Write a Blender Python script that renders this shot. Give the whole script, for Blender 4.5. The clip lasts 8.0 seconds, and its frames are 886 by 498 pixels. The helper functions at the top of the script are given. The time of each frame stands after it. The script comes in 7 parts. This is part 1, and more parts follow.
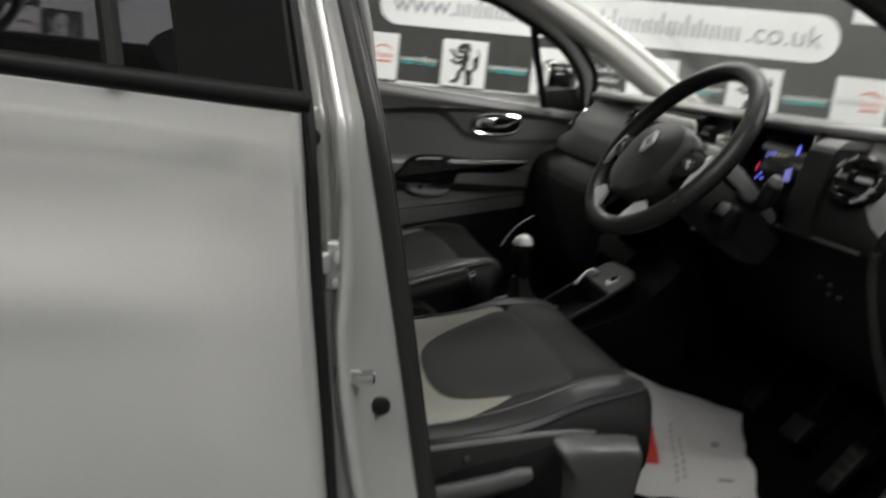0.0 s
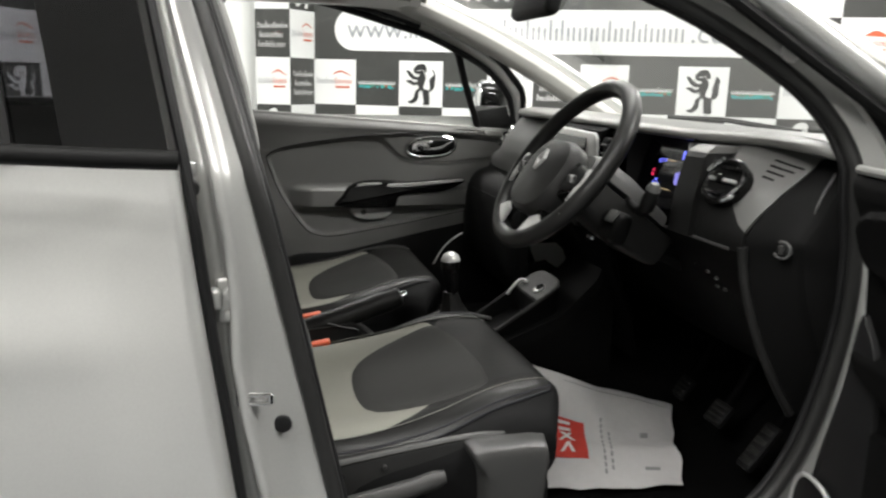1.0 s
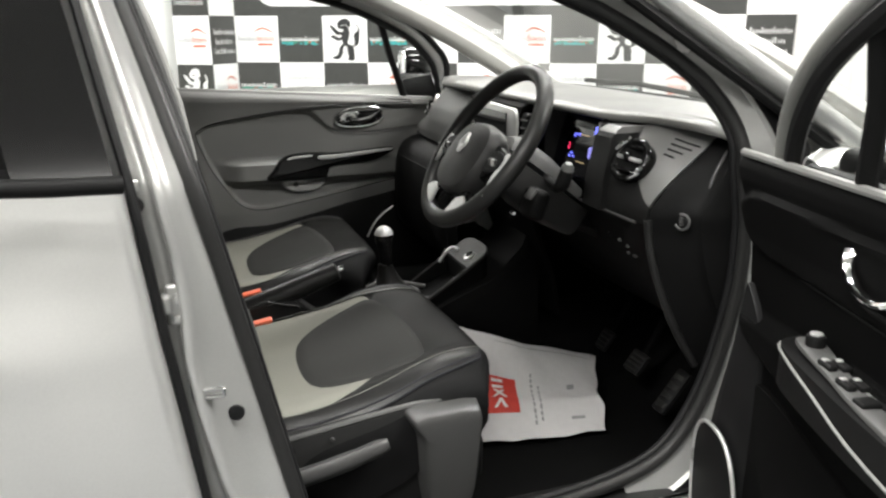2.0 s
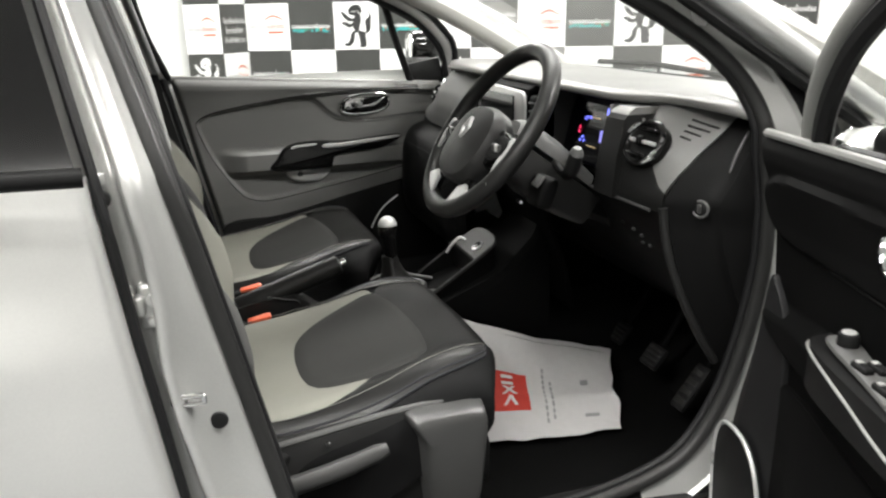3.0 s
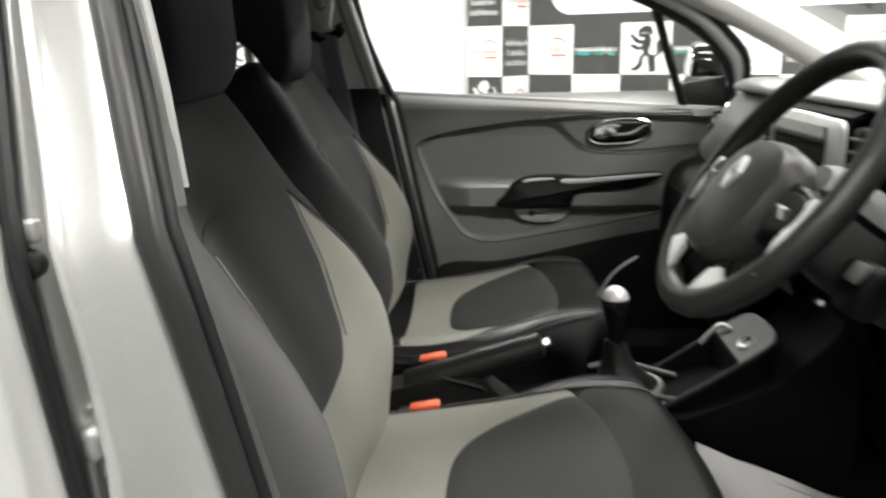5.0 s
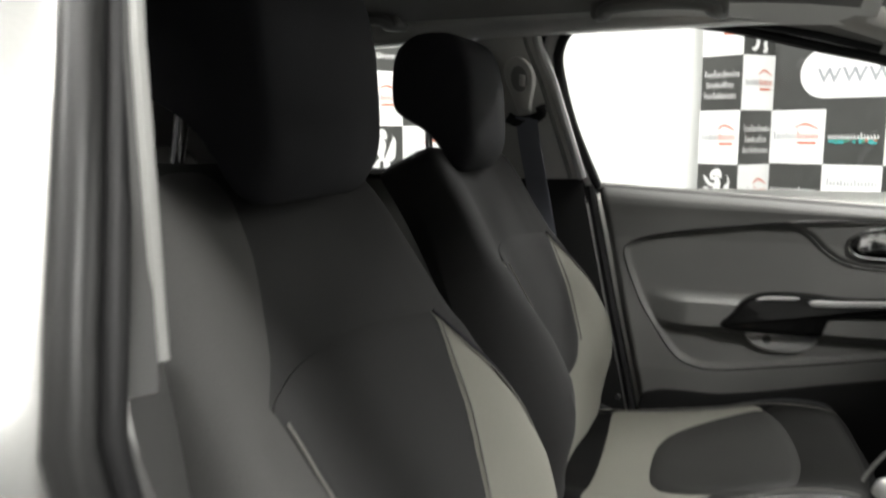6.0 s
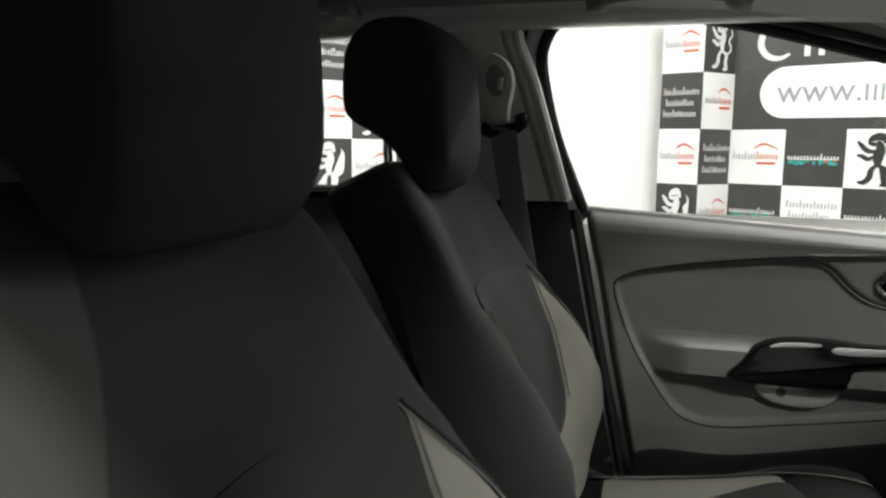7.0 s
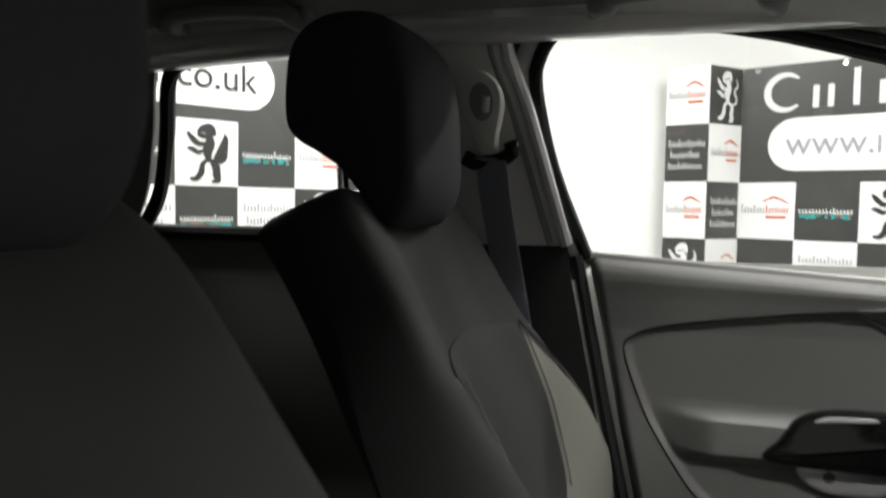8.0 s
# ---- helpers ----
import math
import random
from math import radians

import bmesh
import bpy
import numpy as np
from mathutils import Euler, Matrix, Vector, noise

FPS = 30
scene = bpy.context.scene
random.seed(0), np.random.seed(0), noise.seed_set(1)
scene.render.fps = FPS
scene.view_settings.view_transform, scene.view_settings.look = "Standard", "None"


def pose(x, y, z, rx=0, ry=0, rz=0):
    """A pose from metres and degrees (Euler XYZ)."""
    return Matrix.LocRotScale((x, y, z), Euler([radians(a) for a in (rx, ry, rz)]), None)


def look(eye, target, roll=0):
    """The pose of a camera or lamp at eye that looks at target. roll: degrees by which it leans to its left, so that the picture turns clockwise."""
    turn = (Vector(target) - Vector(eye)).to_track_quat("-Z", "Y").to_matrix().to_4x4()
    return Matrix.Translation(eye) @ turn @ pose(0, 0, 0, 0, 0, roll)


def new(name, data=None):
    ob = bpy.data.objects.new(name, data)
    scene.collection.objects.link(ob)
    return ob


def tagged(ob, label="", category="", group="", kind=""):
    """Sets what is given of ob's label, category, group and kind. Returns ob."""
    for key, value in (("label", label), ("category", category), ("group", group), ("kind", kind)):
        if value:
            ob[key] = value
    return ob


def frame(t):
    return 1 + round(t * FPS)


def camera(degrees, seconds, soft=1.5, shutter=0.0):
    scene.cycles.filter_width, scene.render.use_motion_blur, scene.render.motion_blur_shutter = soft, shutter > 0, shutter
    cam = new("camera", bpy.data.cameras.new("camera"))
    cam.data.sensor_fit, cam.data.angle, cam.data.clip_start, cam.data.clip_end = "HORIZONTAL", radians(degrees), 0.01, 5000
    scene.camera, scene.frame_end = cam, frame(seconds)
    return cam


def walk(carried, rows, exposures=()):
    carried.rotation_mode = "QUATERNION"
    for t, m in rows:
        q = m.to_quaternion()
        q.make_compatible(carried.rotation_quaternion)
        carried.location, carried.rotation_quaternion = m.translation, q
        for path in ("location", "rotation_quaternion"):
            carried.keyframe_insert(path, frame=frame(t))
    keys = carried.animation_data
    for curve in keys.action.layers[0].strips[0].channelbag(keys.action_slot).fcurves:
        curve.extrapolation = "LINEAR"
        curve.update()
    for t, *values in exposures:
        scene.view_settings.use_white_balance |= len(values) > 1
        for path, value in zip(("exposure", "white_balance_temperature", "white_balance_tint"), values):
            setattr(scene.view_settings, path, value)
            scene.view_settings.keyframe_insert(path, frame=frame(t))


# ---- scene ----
cam = camera(60.0, 8.0, 2.3, 0.6)
PATH = [
    (0, (-0.108, -1.567, 1.171), (0.352, 0.322, 0.704), 5.9),
    (0.2, (-0.054, -1.611, 1.168), (0.295, 0.294, 0.671), 4.0),
    (0.5, (-0.002, -1.648, 1.182), (0.395, 0.256, 0.715), 3.4),
    (1, (-0.004, -1.683, 1.211), (0.488, 0.208, 0.785), 1.5),
    (1.5, (-0.021, -1.739, 1.238), (0.55, 0.091, 0.668), 2.3),
    (2, (-0.019, -1.754, 1.294), (0.626, 0.054, 0.734), -0.1),
    (2.2, (-0.018, -1.749, 1.29), (0.655, 0.048, 0.729), -0.2),
    (3.3, (0.088, -1.647, 1.268), (0.613, 0.187, 0.667), -1.2),
    (3.5, (0.133, -1.613, 1.257), (0.567, 0.247, 0.66), -0.2),
    (4, (0.211, -1.539, 1.24), (0.414, 0.363, 0.655), -1.1),
    (4.2, (0.22, -1.504, 1.238), (0.374, 0.41, 0.679), -0.8),
    (5.3, (0.248, -1.155, 1.216), (-0.020, 0.766, 0.722), -0.6),
    (5.5, (0.257, -1.104, 1.225), (-0.138, 0.799, 0.754), 0.1),
    (6, (0.244, -0.968, 1.224), (-0.424, 0.893, 0.924), -0.2),
    (6.5, (0.196, -0.871, 1.219), (-0.479, 0.992, 0.960), 0.4),
    (7, (0.134, -0.719, 1.218), (-0.406, 1.188, 0.957), 0.8),
    (7.5, (0.121, -0.613, 1.207), (-0.405, 1.301, 0.961), 1.0),
    (8, (0.114, -0.504, 1.184), (-0.440, 1.414, 1.071), 1.0),
]
EXPOSURES = [(0, -0.65), (0.5, -0.42), (1, 0.0), (1.5, 0.1), (2, 0.36), (3.5, 0.54), (4.2, 0.62), (5.5, 0.56), (6.0, 0.3), (6.5, -0.15), (7.2, 0.0), (8, 0.0)]
walk(cam, [(t, look(eye, target, roll)) for t, eye, target, roll in PATH], EXPOSURES)

# ---- world and light ----
world = bpy.data.worlds.new("world")
scene.world = world
world.use_nodes = True
world.node_tree.nodes["Background"].inputs[0].default_value = (0.9, 0.95, 1.0, 1)
world.node_tree.nodes["Background"].inputs[1].default_value = 0.02


def ceiling_lamp(x, y, z, lx, ly, watts, turn=0.0):
    data = bpy.data.lights.new("tube_light", "AREA")
    data.shape, data.size, data.size_y, data.energy = "RECTANGLE", lx, ly, watts
    data.color = (1.0, 0.985, 0.95)
    ob = new("ceiling_lamp", data)
    ob.matrix_world = pose(x, y, z, 0, 0, turn)
    return ob


LAMPS = [(-1.6, -1.9, 0.85), (0.0, -1.35, 0.4), (2.3, -1.5, 1.5), (-0.8, -3.6, 0.3), (-2.2, 0.6, 0.5), (1.2, 0.6, 0.65), (-0.9, 3.1, 1.0), (1.4, 3.0, 1.0), (3.6, 1.9, 1.0), (-3.0, 2.0, 0.6), (6.9, 4.2, 3.2)]
for x, y, k in LAMPS:
    ceiling_lamp(x, y, 2.96, 1.4, 0.25, 75 * k)


# ---- materials ----
def material(name, colour, rough=0.6, metal=0.0, grain=0.0, size=400.0, vary=0.12, coat=0.0, spec=0.5, weave=False, stain=6.0):
    m = bpy.data.materials.new(name)
    m.use_nodes = True
    nt = m.node_tree
    b = nt.nodes["Principled BSDF"]
    b.inputs["Roughness"].default_value = rough
    b.inputs["Metallic"].default_value = metal
    b.inputs["Specular IOR Level"].default_value = spec
    b.inputs["Coat Weight"].default_value = coat
    b.inputs["Coat Roughness"].default_value = 0.06
    tc = nt.nodes.new("ShaderNodeTexCoord")
    big = nt.nodes.new("ShaderNodeTexNoise")
    big.inputs["Scale"].default_value, big.inputs["Detail"].default_value = stain, 5
    fine = nt.nodes.new("ShaderNodeTexNoise")
    fine.inputs["Scale"].default_value, fine.inputs["Detail"].default_value = size, 2
    for n in (big, fine):
        nt.links.new(tc.outputs["Object"], n.inputs["Vector"])
    add = nt.nodes.new("ShaderNodeMath")
    add.operation = "ADD"
    nt.links.new(big.outputs["Fac"], add.inputs[0])
    nt.links.new(fine.outputs["Fac"], add.inputs[1])
    ramp = nt.nodes.new("ShaderNodeMapRange")
    ramp.inputs["From Min"].default_value, ramp.inputs["From Max"].default_value = 0.6, 1.4
    ramp.inputs["To Min"].default_value, ramp.inputs["To Max"].default_value = 1 - vary, 1 + vary
    nt.links.new(add.outputs[0], ramp.inputs["Value"])
    mul = nt.nodes.new("ShaderNodeVectorMath")
    mul.operation = "SCALE"
    mul.inputs[0].default_value = colour
    nt.links.new(ramp.outputs["Result"], mul.inputs["Scale"])
    nt.links.new(mul.outputs[0], b.inputs["Base Color"])
    rr = nt.nodes.new("ShaderNodeMapRange")
    wear = 0.04 if metal > 0.3 else 0.2
    rr.inputs["From Min"].default_value, rr.inputs["From Max"].default_value = 0.1, 0.9
    rr.inputs["To Min"].default_value, rr.inputs["To Max"].default_value = rough * (1 - wear), min(1, rough * (1 + wear))
    nt.links.new(big.outputs["Fac"], rr.inputs["Value"])
    nt.links.new(rr.outputs["Result"], b.inputs["Roughness"])
    if grain:
        bump = nt.nodes.new("ShaderNodeBump")
        bump.inputs["Strength"].default_value, bump.inputs["Distance"].default_value = grain, 0.001
        if weave:
            wx, wy = nt.nodes.new("ShaderNodeTexWave"), nt.nodes.new("ShaderNodeTexWave")
            wx.bands_direction, wy.bands_direction = "X", "Z"
            mix = nt.nodes.new("ShaderNodeMath")
            mix.operation = "ADD"
            for n, i in ((wx, 0), (wy, 1)):
                n.inputs["Scale"].default_value, n.inputs["Distortion"].default_value = 420, 2.0
                nt.links.new(tc.outputs["Object"], n.inputs["Vector"])
                nt.links.new(n.outputs["Fac"], mix.inputs[i])
            nt.links.new(mix.outputs[0], bump.inputs["Height"])
        else:
            nt.links.new(fine.outputs["Fac"], bump.inputs["Height"])
        nt.links.new(bump.outputs[0], b.inputs["Normal"])
    return m


def glowing(name, colour, strength):
    m = bpy.data.materials.new(name)
    m.use_nodes = True
    b = m.node_tree.nodes["Principled BSDF"]
    b.inputs["Base Color"].default_value = (0.01, 0.01, 0.01, 1)
    b.inputs["Emission Color"].default_value = (*colour, 1)
    b.inputs["Emission Strength"].default_value = strength
    return m


def glass_pane(name, colour, tint=1.0):
    m = bpy.data.materials.new(name)
    m.use_nodes = True
    nt = m.node_tree
    nt.nodes.remove(nt.nodes["Principled BSDF"])
    clear, gloss, mix = nt.nodes.new("ShaderNodeBsdfTransparent"), nt.nodes.new("ShaderNodeBsdfGlossy"), nt.nodes.new("ShaderNodeMixShader")
    clear.inputs[0].default_value = (*colour, 1)
    gloss.inputs["Roughness"].default_value = 0.02
    face = nt.nodes.new("ShaderNodeLayerWeight")
    face.inputs["Blend"].default_value = 0.5
    steep, gain = nt.nodes.new("ShaderNodeMath"), nt.nodes.new("ShaderNodeMath")
    steep.operation, gain.operation = "POWER", "MULTIPLY_ADD"
    steep.inputs[1].default_value = 5
    gain.inputs[1].default_value, gain.inputs[2].default_value = 0.9, 0.045
    nt.links.new(face.outputs["Facing"], steep.inputs[0])
    nt.links.new(steep.outputs[0], gain.inputs[0])
    nt.links.new(gain.outputs[0], mix.inputs[0])
    nt.links.new(clear.outputs[0], mix.inputs[1])
    nt.links.new(gloss.outputs[0], mix.inputs[2])
    nt.links.new(mix.outputs[0], nt.nodes["Material Output"].inputs["Surface"])
    return m


SILVER = material("silver_paint", (0.78, 0.78, 0.76), 0.31, 0.62, 0.0, 300, 0.03, coat=0.6)
# Darker, uncoated body silver; on the driver's pillar its tone stands for shade
PAINT_DULL = material("dull_silver_paint", (0.64, 0.64, 0.625), 0.27, 0.62, 0.0, 300, 0.04)
BLACK_GLOSS = material("gloss_black", (0.006, 0.006, 0.006), 0.09, 0, 0, 300, 0.1, spec=0.38)
BLACK = material("black_plastic", (0.010, 0.010, 0.010), 0.5, 0, 0.25, 900, 0.15, spec=0.12)
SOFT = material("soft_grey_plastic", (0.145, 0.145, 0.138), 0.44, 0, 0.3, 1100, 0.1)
DASH = material("dash_plastic", (0.05, 0.05, 0.049), 0.34, 0, 0.35, 1000, 0.1, spec=0.6)
# Base darkened to stand for the shade low on the dash
DASH_SHADED = material("dash_shaded_plastic", (0.007, 0.007, 0.007), 0.5, 0, 0.3, 1000, 0.12, spec=0.08)
# Fascia plastic darkened for the shade on its lower face
FASCIA_SHADED = material("fascia_shaded_plastic", (0.011, 0.011, 0.0108), 0.38, 0, 0.3, 1000, 0.1, spec=0.25)
# Darker again: occlusion round the console is put into the colour
CONSOLE_SHADED = material("console_shaded_plastic", (0.0045, 0.0045, 0.0045), 0.65, 0, 0.3, 1000, 0.12, spec=0.03)
# Far card's plastic turned near black: shade put into the colour
DOOR_SHADED = material("shaded_door_card", (0.005, 0.005, 0.005), 0.6, 0, 0.3, 900, 0.15, spec=0.04)
HUB = material("airbag_skin", (0.020, 0.020, 0.0196), 0.42, 0, 0.3, 900, 0.1, spec=0.32)
# Fascia plastic lightened for the light on its upper face
FASCIA_LIT = material("fascia_lit_plastic", (0.125, 0.125, 0.12), 0.34, 0, 0.3, 1000, 0.08, spec=0.8)
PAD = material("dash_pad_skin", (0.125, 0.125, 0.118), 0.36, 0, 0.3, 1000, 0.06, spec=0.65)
GREY_PLASTIC = material("grey_moulding", (0.10, 0.10, 0.098), 0.38, 0, 0.25, 1000, 0.08)
SATIN = material("satin_silver_trim", (0.58, 0.58, 0.57), 0.30, 0.4, 0.05, 900, 0.05)
CHROME = material("chrome", (0.85, 0.85, 0.85), 0.08, 1.0, 0, 100, 0.02)
RUBBER = material("rubber_seal", (0.008, 0.008, 0.0085), 0.55, 0, 0.1, 600, 0.15, spec=0.3)
PEDAL_WORN = material("worn_pedal_rubber", (0.013, 0.013, 0.012), 0.5, 0, 0.3, 300, 0.25)
RUBBER_GREY = material("grey_flock_seal", (0.020, 0.020, 0.0196), 0.42, 0, 0.1, 1200, 0.15, spec=0.35)
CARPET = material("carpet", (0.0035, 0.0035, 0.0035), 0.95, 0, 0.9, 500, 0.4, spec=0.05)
FAB_GREY = material("grey_seat_cloth", (0.235, 0.231, 0.202), 0.9, 0, 0.12, 700, 0.08, spec=0.25, weave=True)
FAB_DARK = material("charcoal_seat_cloth", (0.038, 0.038, 0.0362), 0.85, 0, 0.1, 700, 0.1, spec=0.2, weave=True)
# Charcoal cloth lightened: light from the open door put into the colour
FAB_DOOR_LIT = material("door_lit_seat_cloth", (0.080, 0.0795, 0.077), 0.85, 0, 0.1, 700, 0.1, spec=0.3, weave=True)
FAB_CHAR = material("deep_charcoal_seat_cloth", (0.039, 0.039, 0.039), 0.85, 0, 0.1, 700, 0.12, spec=0.25, weave=True)
FAB_BLACK = material("black_seat_cloth", (0.026, 0.026, 0.030), 0.85, 0, 0.1, 700, 0.12, spec=0.3, weave=True)
LEATHERETTE = material("charcoal_leatherette", (0.014, 0.014, 0.0135), 0.38, 0, 0.35, 500, 0.1, spec=0.34)
SEAT_SIDE = material("black_cushion_side", (0.009, 0.009, 0.0092), 0.6, 0, 0.2, 700, 0.12, spec=0.10, weave=True)
CUSHION_FRONT = material("charcoal_cushion_skin", (0.015, 0.015, 0.0143), 0.5, 0, 0.3, 500, 0.1, spec=0.14)
THREAD = material("grey_thread", (0.17, 0.167, 0.152), 0.8, 0, 0.3, 900, 0.1)
HEADLINER = material("headliner_cloth", (0.235, 0.232, 0.225), 0.95, 0, 0.3, 900, 0.08)
TRIM_LIGHT = material("light_pillar_trim", (0.50, 0.495, 0.47), 0.6, 0, 0.3, 900, 0.05)
STRIP = material("grey_trim_edge", (0.25, 0.25, 0.24), 0.5, 0, 0.2, 900, 0.06)
VALANCE = material("valance_plastic", (0.045, 0.045, 0.044), 0.3, 0, 0.3, 1000, 0.1, spec=0.55)
POST_TRIM = material("dark_grey_post_trim", (0.06, 0.06, 0.058), 0.55, 0, 0.3, 900, 0.08)
TRIM_MID = material("grey_pillar_trim", (0.22, 0.22, 0.21), 0.6, 0, 0.3, 900, 0.06)
BELT = material("seat_belt_webbing", (0.19, 0.197, 0.235), 0.55, 0, 0.5, 900, 0.15, weave=True)
ORANGE = material("red_orange_plastic", (0.85, 0.16, 0.075), 0.4, 0, 0.1, 600, 0.05)
PAPER = material("white_paper", (0.54, 0.53, 0.525), 0.85, 0, 0.25, 60, 0.05)
PRINT_RED = material("red_print", (0.55, 0.045, 0.03), 0.7, 0, 0, 60, 0.1)
PRINT_GREY = material("grey_print", (0.28, 0.28, 0.28), 0.8, 0, 0, 60, 0.1)
PRINT_WHITE = material("white_print", (0.75, 0.74, 0.73), 0.8, 0, 0, 60, 0.05)
VINYL_WHITE = material("white_vinyl", (0.78, 0.78, 0.77), 0.45, 0, 0.06, 8, 0.04, stain=1.5)
VINYL_BLACK = material("black_vinyl", (0.048, 0.049, 0.046), 0.33, 0, 0.1, 8, 0.12, stain=1.5)
INK_BLACK = material("black_ink", (0.02, 0.02, 0.02), 0.5, 0, 0, 40, 0.1)
INK_WHITE = material("white_ink", (0.72, 0.72, 0.71), 0.5, 0, 0, 40, 0.05)
INK_GREY = material("grey_ink", (0.30, 0.31, 0.33), 0.5, 0, 0, 40, 0.05)
INK_RED = material("red_ink", (0.60, 0.13, 0.06), 0.5, 0, 0, 40, 0.05)
INK_GREEN = material("green_ink", (0.05, 0.25, 0.17), 0.5, 0, 0, 40, 0.2)
INK_TEAL = material("teal_ink", (0.04, 0.33, 0.33), 0.5, 0, 0, 40, 0.2)
INK_RUST = material("rust_ink", (0.35, 0.10, 0.05), 0.5, 0, 0, 40, 0.2)
WALL = material("white_wall_paint", (0.80, 0.80, 0.78), 0.8, 0, 0.1, 120, 0.02, stain=1)
# For unseen walls, greyed to weaken the light they throw back
WALL_DIM = material("dimmed_unseen_wall", (0.36, 0.36, 0.35), 0.9, 0, 0.4, 40, 0.12, stain=1.2)
CEIL = material("ceiling_paint", (0.70, 0.70, 0.68), 0.9, 0, 0.1, 120, 0.03, stain=1)
CONCRETE = material("grey_floor_paint", (0.13, 0.135, 0.14), 0.3, 0, 0.2, 90, 0.15, stain=2)
TYRE = material("tyre_rubber", (0.02, 0.02, 0.02), 0.8, 0, 0.3, 300, 0.15)
GLASS = glass_pane("clear_glass", (0.90, 0.92, 0.91))
TINT = glass_pane("privacy_glass", (0.13, 0.13, 0.145))
SCREEN_BLACK = material("display_glass", (0.004, 0.004, 0.006), 0.08, 0, 0, 100, 0.05)
GLOW_BLUE = glowing("blue_display", (0.16, 0.18, 1.0), 2.2)
GLOW_PALE = glowing("pale_blue_display", (0.35, 0.33, 1.0), 0.8)
GLOW_RED = glowing("red_display", (1.0, 0.04, 0.14), 1.4)
GLOW_WARM = glowing("amber_display", (1.0, 0.75, 0.4), 0.5)
TUBE = glowing("lamp_tube", (1.0, 0.98, 0.94), 6.0)
MIRROR = material("mirror_glass", (0.88, 0.88, 0.88), 0.02, 1.0, 0, 100, 0.0)


# ---- building helpers ----
def cr(pts, n=8, closed=False):
    """A smooth curve through the points."""
    p = [np.array(q, float) for q in pts]
    out, k = [], len(p)
    for i in range(k if closed else k - 1):
        if closed:
            a, b, c, d = p[i - 1], p[i], p[(i + 1) % k], p[(i + 2) % k]
        else:
            b, c = p[i], p[i + 1]
            a = p[i - 1] if i else 2 * b - c
            d = p[i + 2] if i + 2 < k else 2 * c - b
        for j in range(n):
            t = j / n
            out.append(0.5 * (2 * b + (c - a) * t + (2 * a - 5 * b + 4 * c - d) * t * t + (3 * b - 3 * c + d - a) * t**3))
    if not closed:
        out.append(p[-1])
    return out


def interp(x, table):
    xs, ys = zip(*table)
    return float(np.interp(x, xs, ys))


def smoothstep(a, b, x):
    t = np.clip((x - a) / (b - a), 0, 1)
    return t * t * (3 - 2 * t)


def part(name, bm, mat, parent, label="", sharp=38.0, flip=None, m=None):
    """One mesh object under a thing or a part."""
    if m is not None:
        bm.transform(m)
        if m.determinant() < 0:
            bmesh.ops.reverse_faces(bm, faces=bm.faces)
    if flip is None:
        bmesh.ops.recalc_face_normals(bm, faces=bm.faces)
    elif flip:
        bmesh.ops.reverse_faces(bm, faces=bm.faces)
    for e in bm.edges:
        e.smooth = len(e.link_faces) == 2 and e.calc_face_angle(0) < radians(sharp)
    for fc in bm.faces:
        fc.smooth = True
    me = bpy.data.meshes.new(name)
    bm.to_mesh(me)
    bm.free()
    me.materials.append(mat)
    ob = new(name, me)
    while parent and parent.parent and parent.parent.parent:
        parent = parent.parent
    ob.parent = parent
    if label:
        ob["label"] = label
    return ob


def loft(rings, closed=True, cap=True):
    bm = bmesh.new()
    vs = [[bm.verts.new(tuple(map(float, p))) for p in r] for r in rings]
    n = len(vs[0])
    for a, b in zip(vs, vs[1:]):
        for i in range(n if closed else n - 1):
            j = (i + 1) % n
            bm.faces.new((a[i], a[j], b[j], b[i]))
    if cap and closed:
        bm.faces.new(vs[0][::-1])
        bm.faces.new(vs[-1])
    return bm


def join(bms):
    out = bmesh.new()
    for b in bms:
        tmp = bpy.data.meshes.new("tmp")
        b.to_mesh(tmp)
        b.free()
        out.from_mesh(tmp)
        bpy.data.meshes.remove(tmp)
    return out


def rbox(c, s, r=0.01, seg=3, m=None):
    bm = bmesh.new()
    bmesh.ops.create_cube(bm, size=1.0, matrix=Matrix.Diagonal((*s, 1)))
    bmesh.ops.bevel(bm, geom=bm.edges[:], offset=min(r, min(s) * 0.49), segments=seg, profile=0.5, affect="EDGES")
    bm.transform(Matrix.Translation(c) @ (m or Matrix()))
    return bm


def disc(c, r, h, n=28, axis=(0, 0, 1), bevel=0.0):
    """A short cylinder from c along axis, its far rim rounded."""
    b = min(bevel, h * 0.9, r * 0.9)
    prof = [(r, 0), (r, h - b)] + ([(r - b * 0.3, h - b * 0.3), (r - b, h)] if b else [(r, h)])
    rings = [[(k * math.cos(a), k * math.sin(a), z) for a in np.linspace(0, 2 * math.pi, n, endpoint=False)] for k, z in prof]
    bm = loft(rings)
    bm.transform(Matrix.Translation(c) @ Vector(axis).to_track_quat("Z", "Y").to_matrix().to_4x4())
    return bm


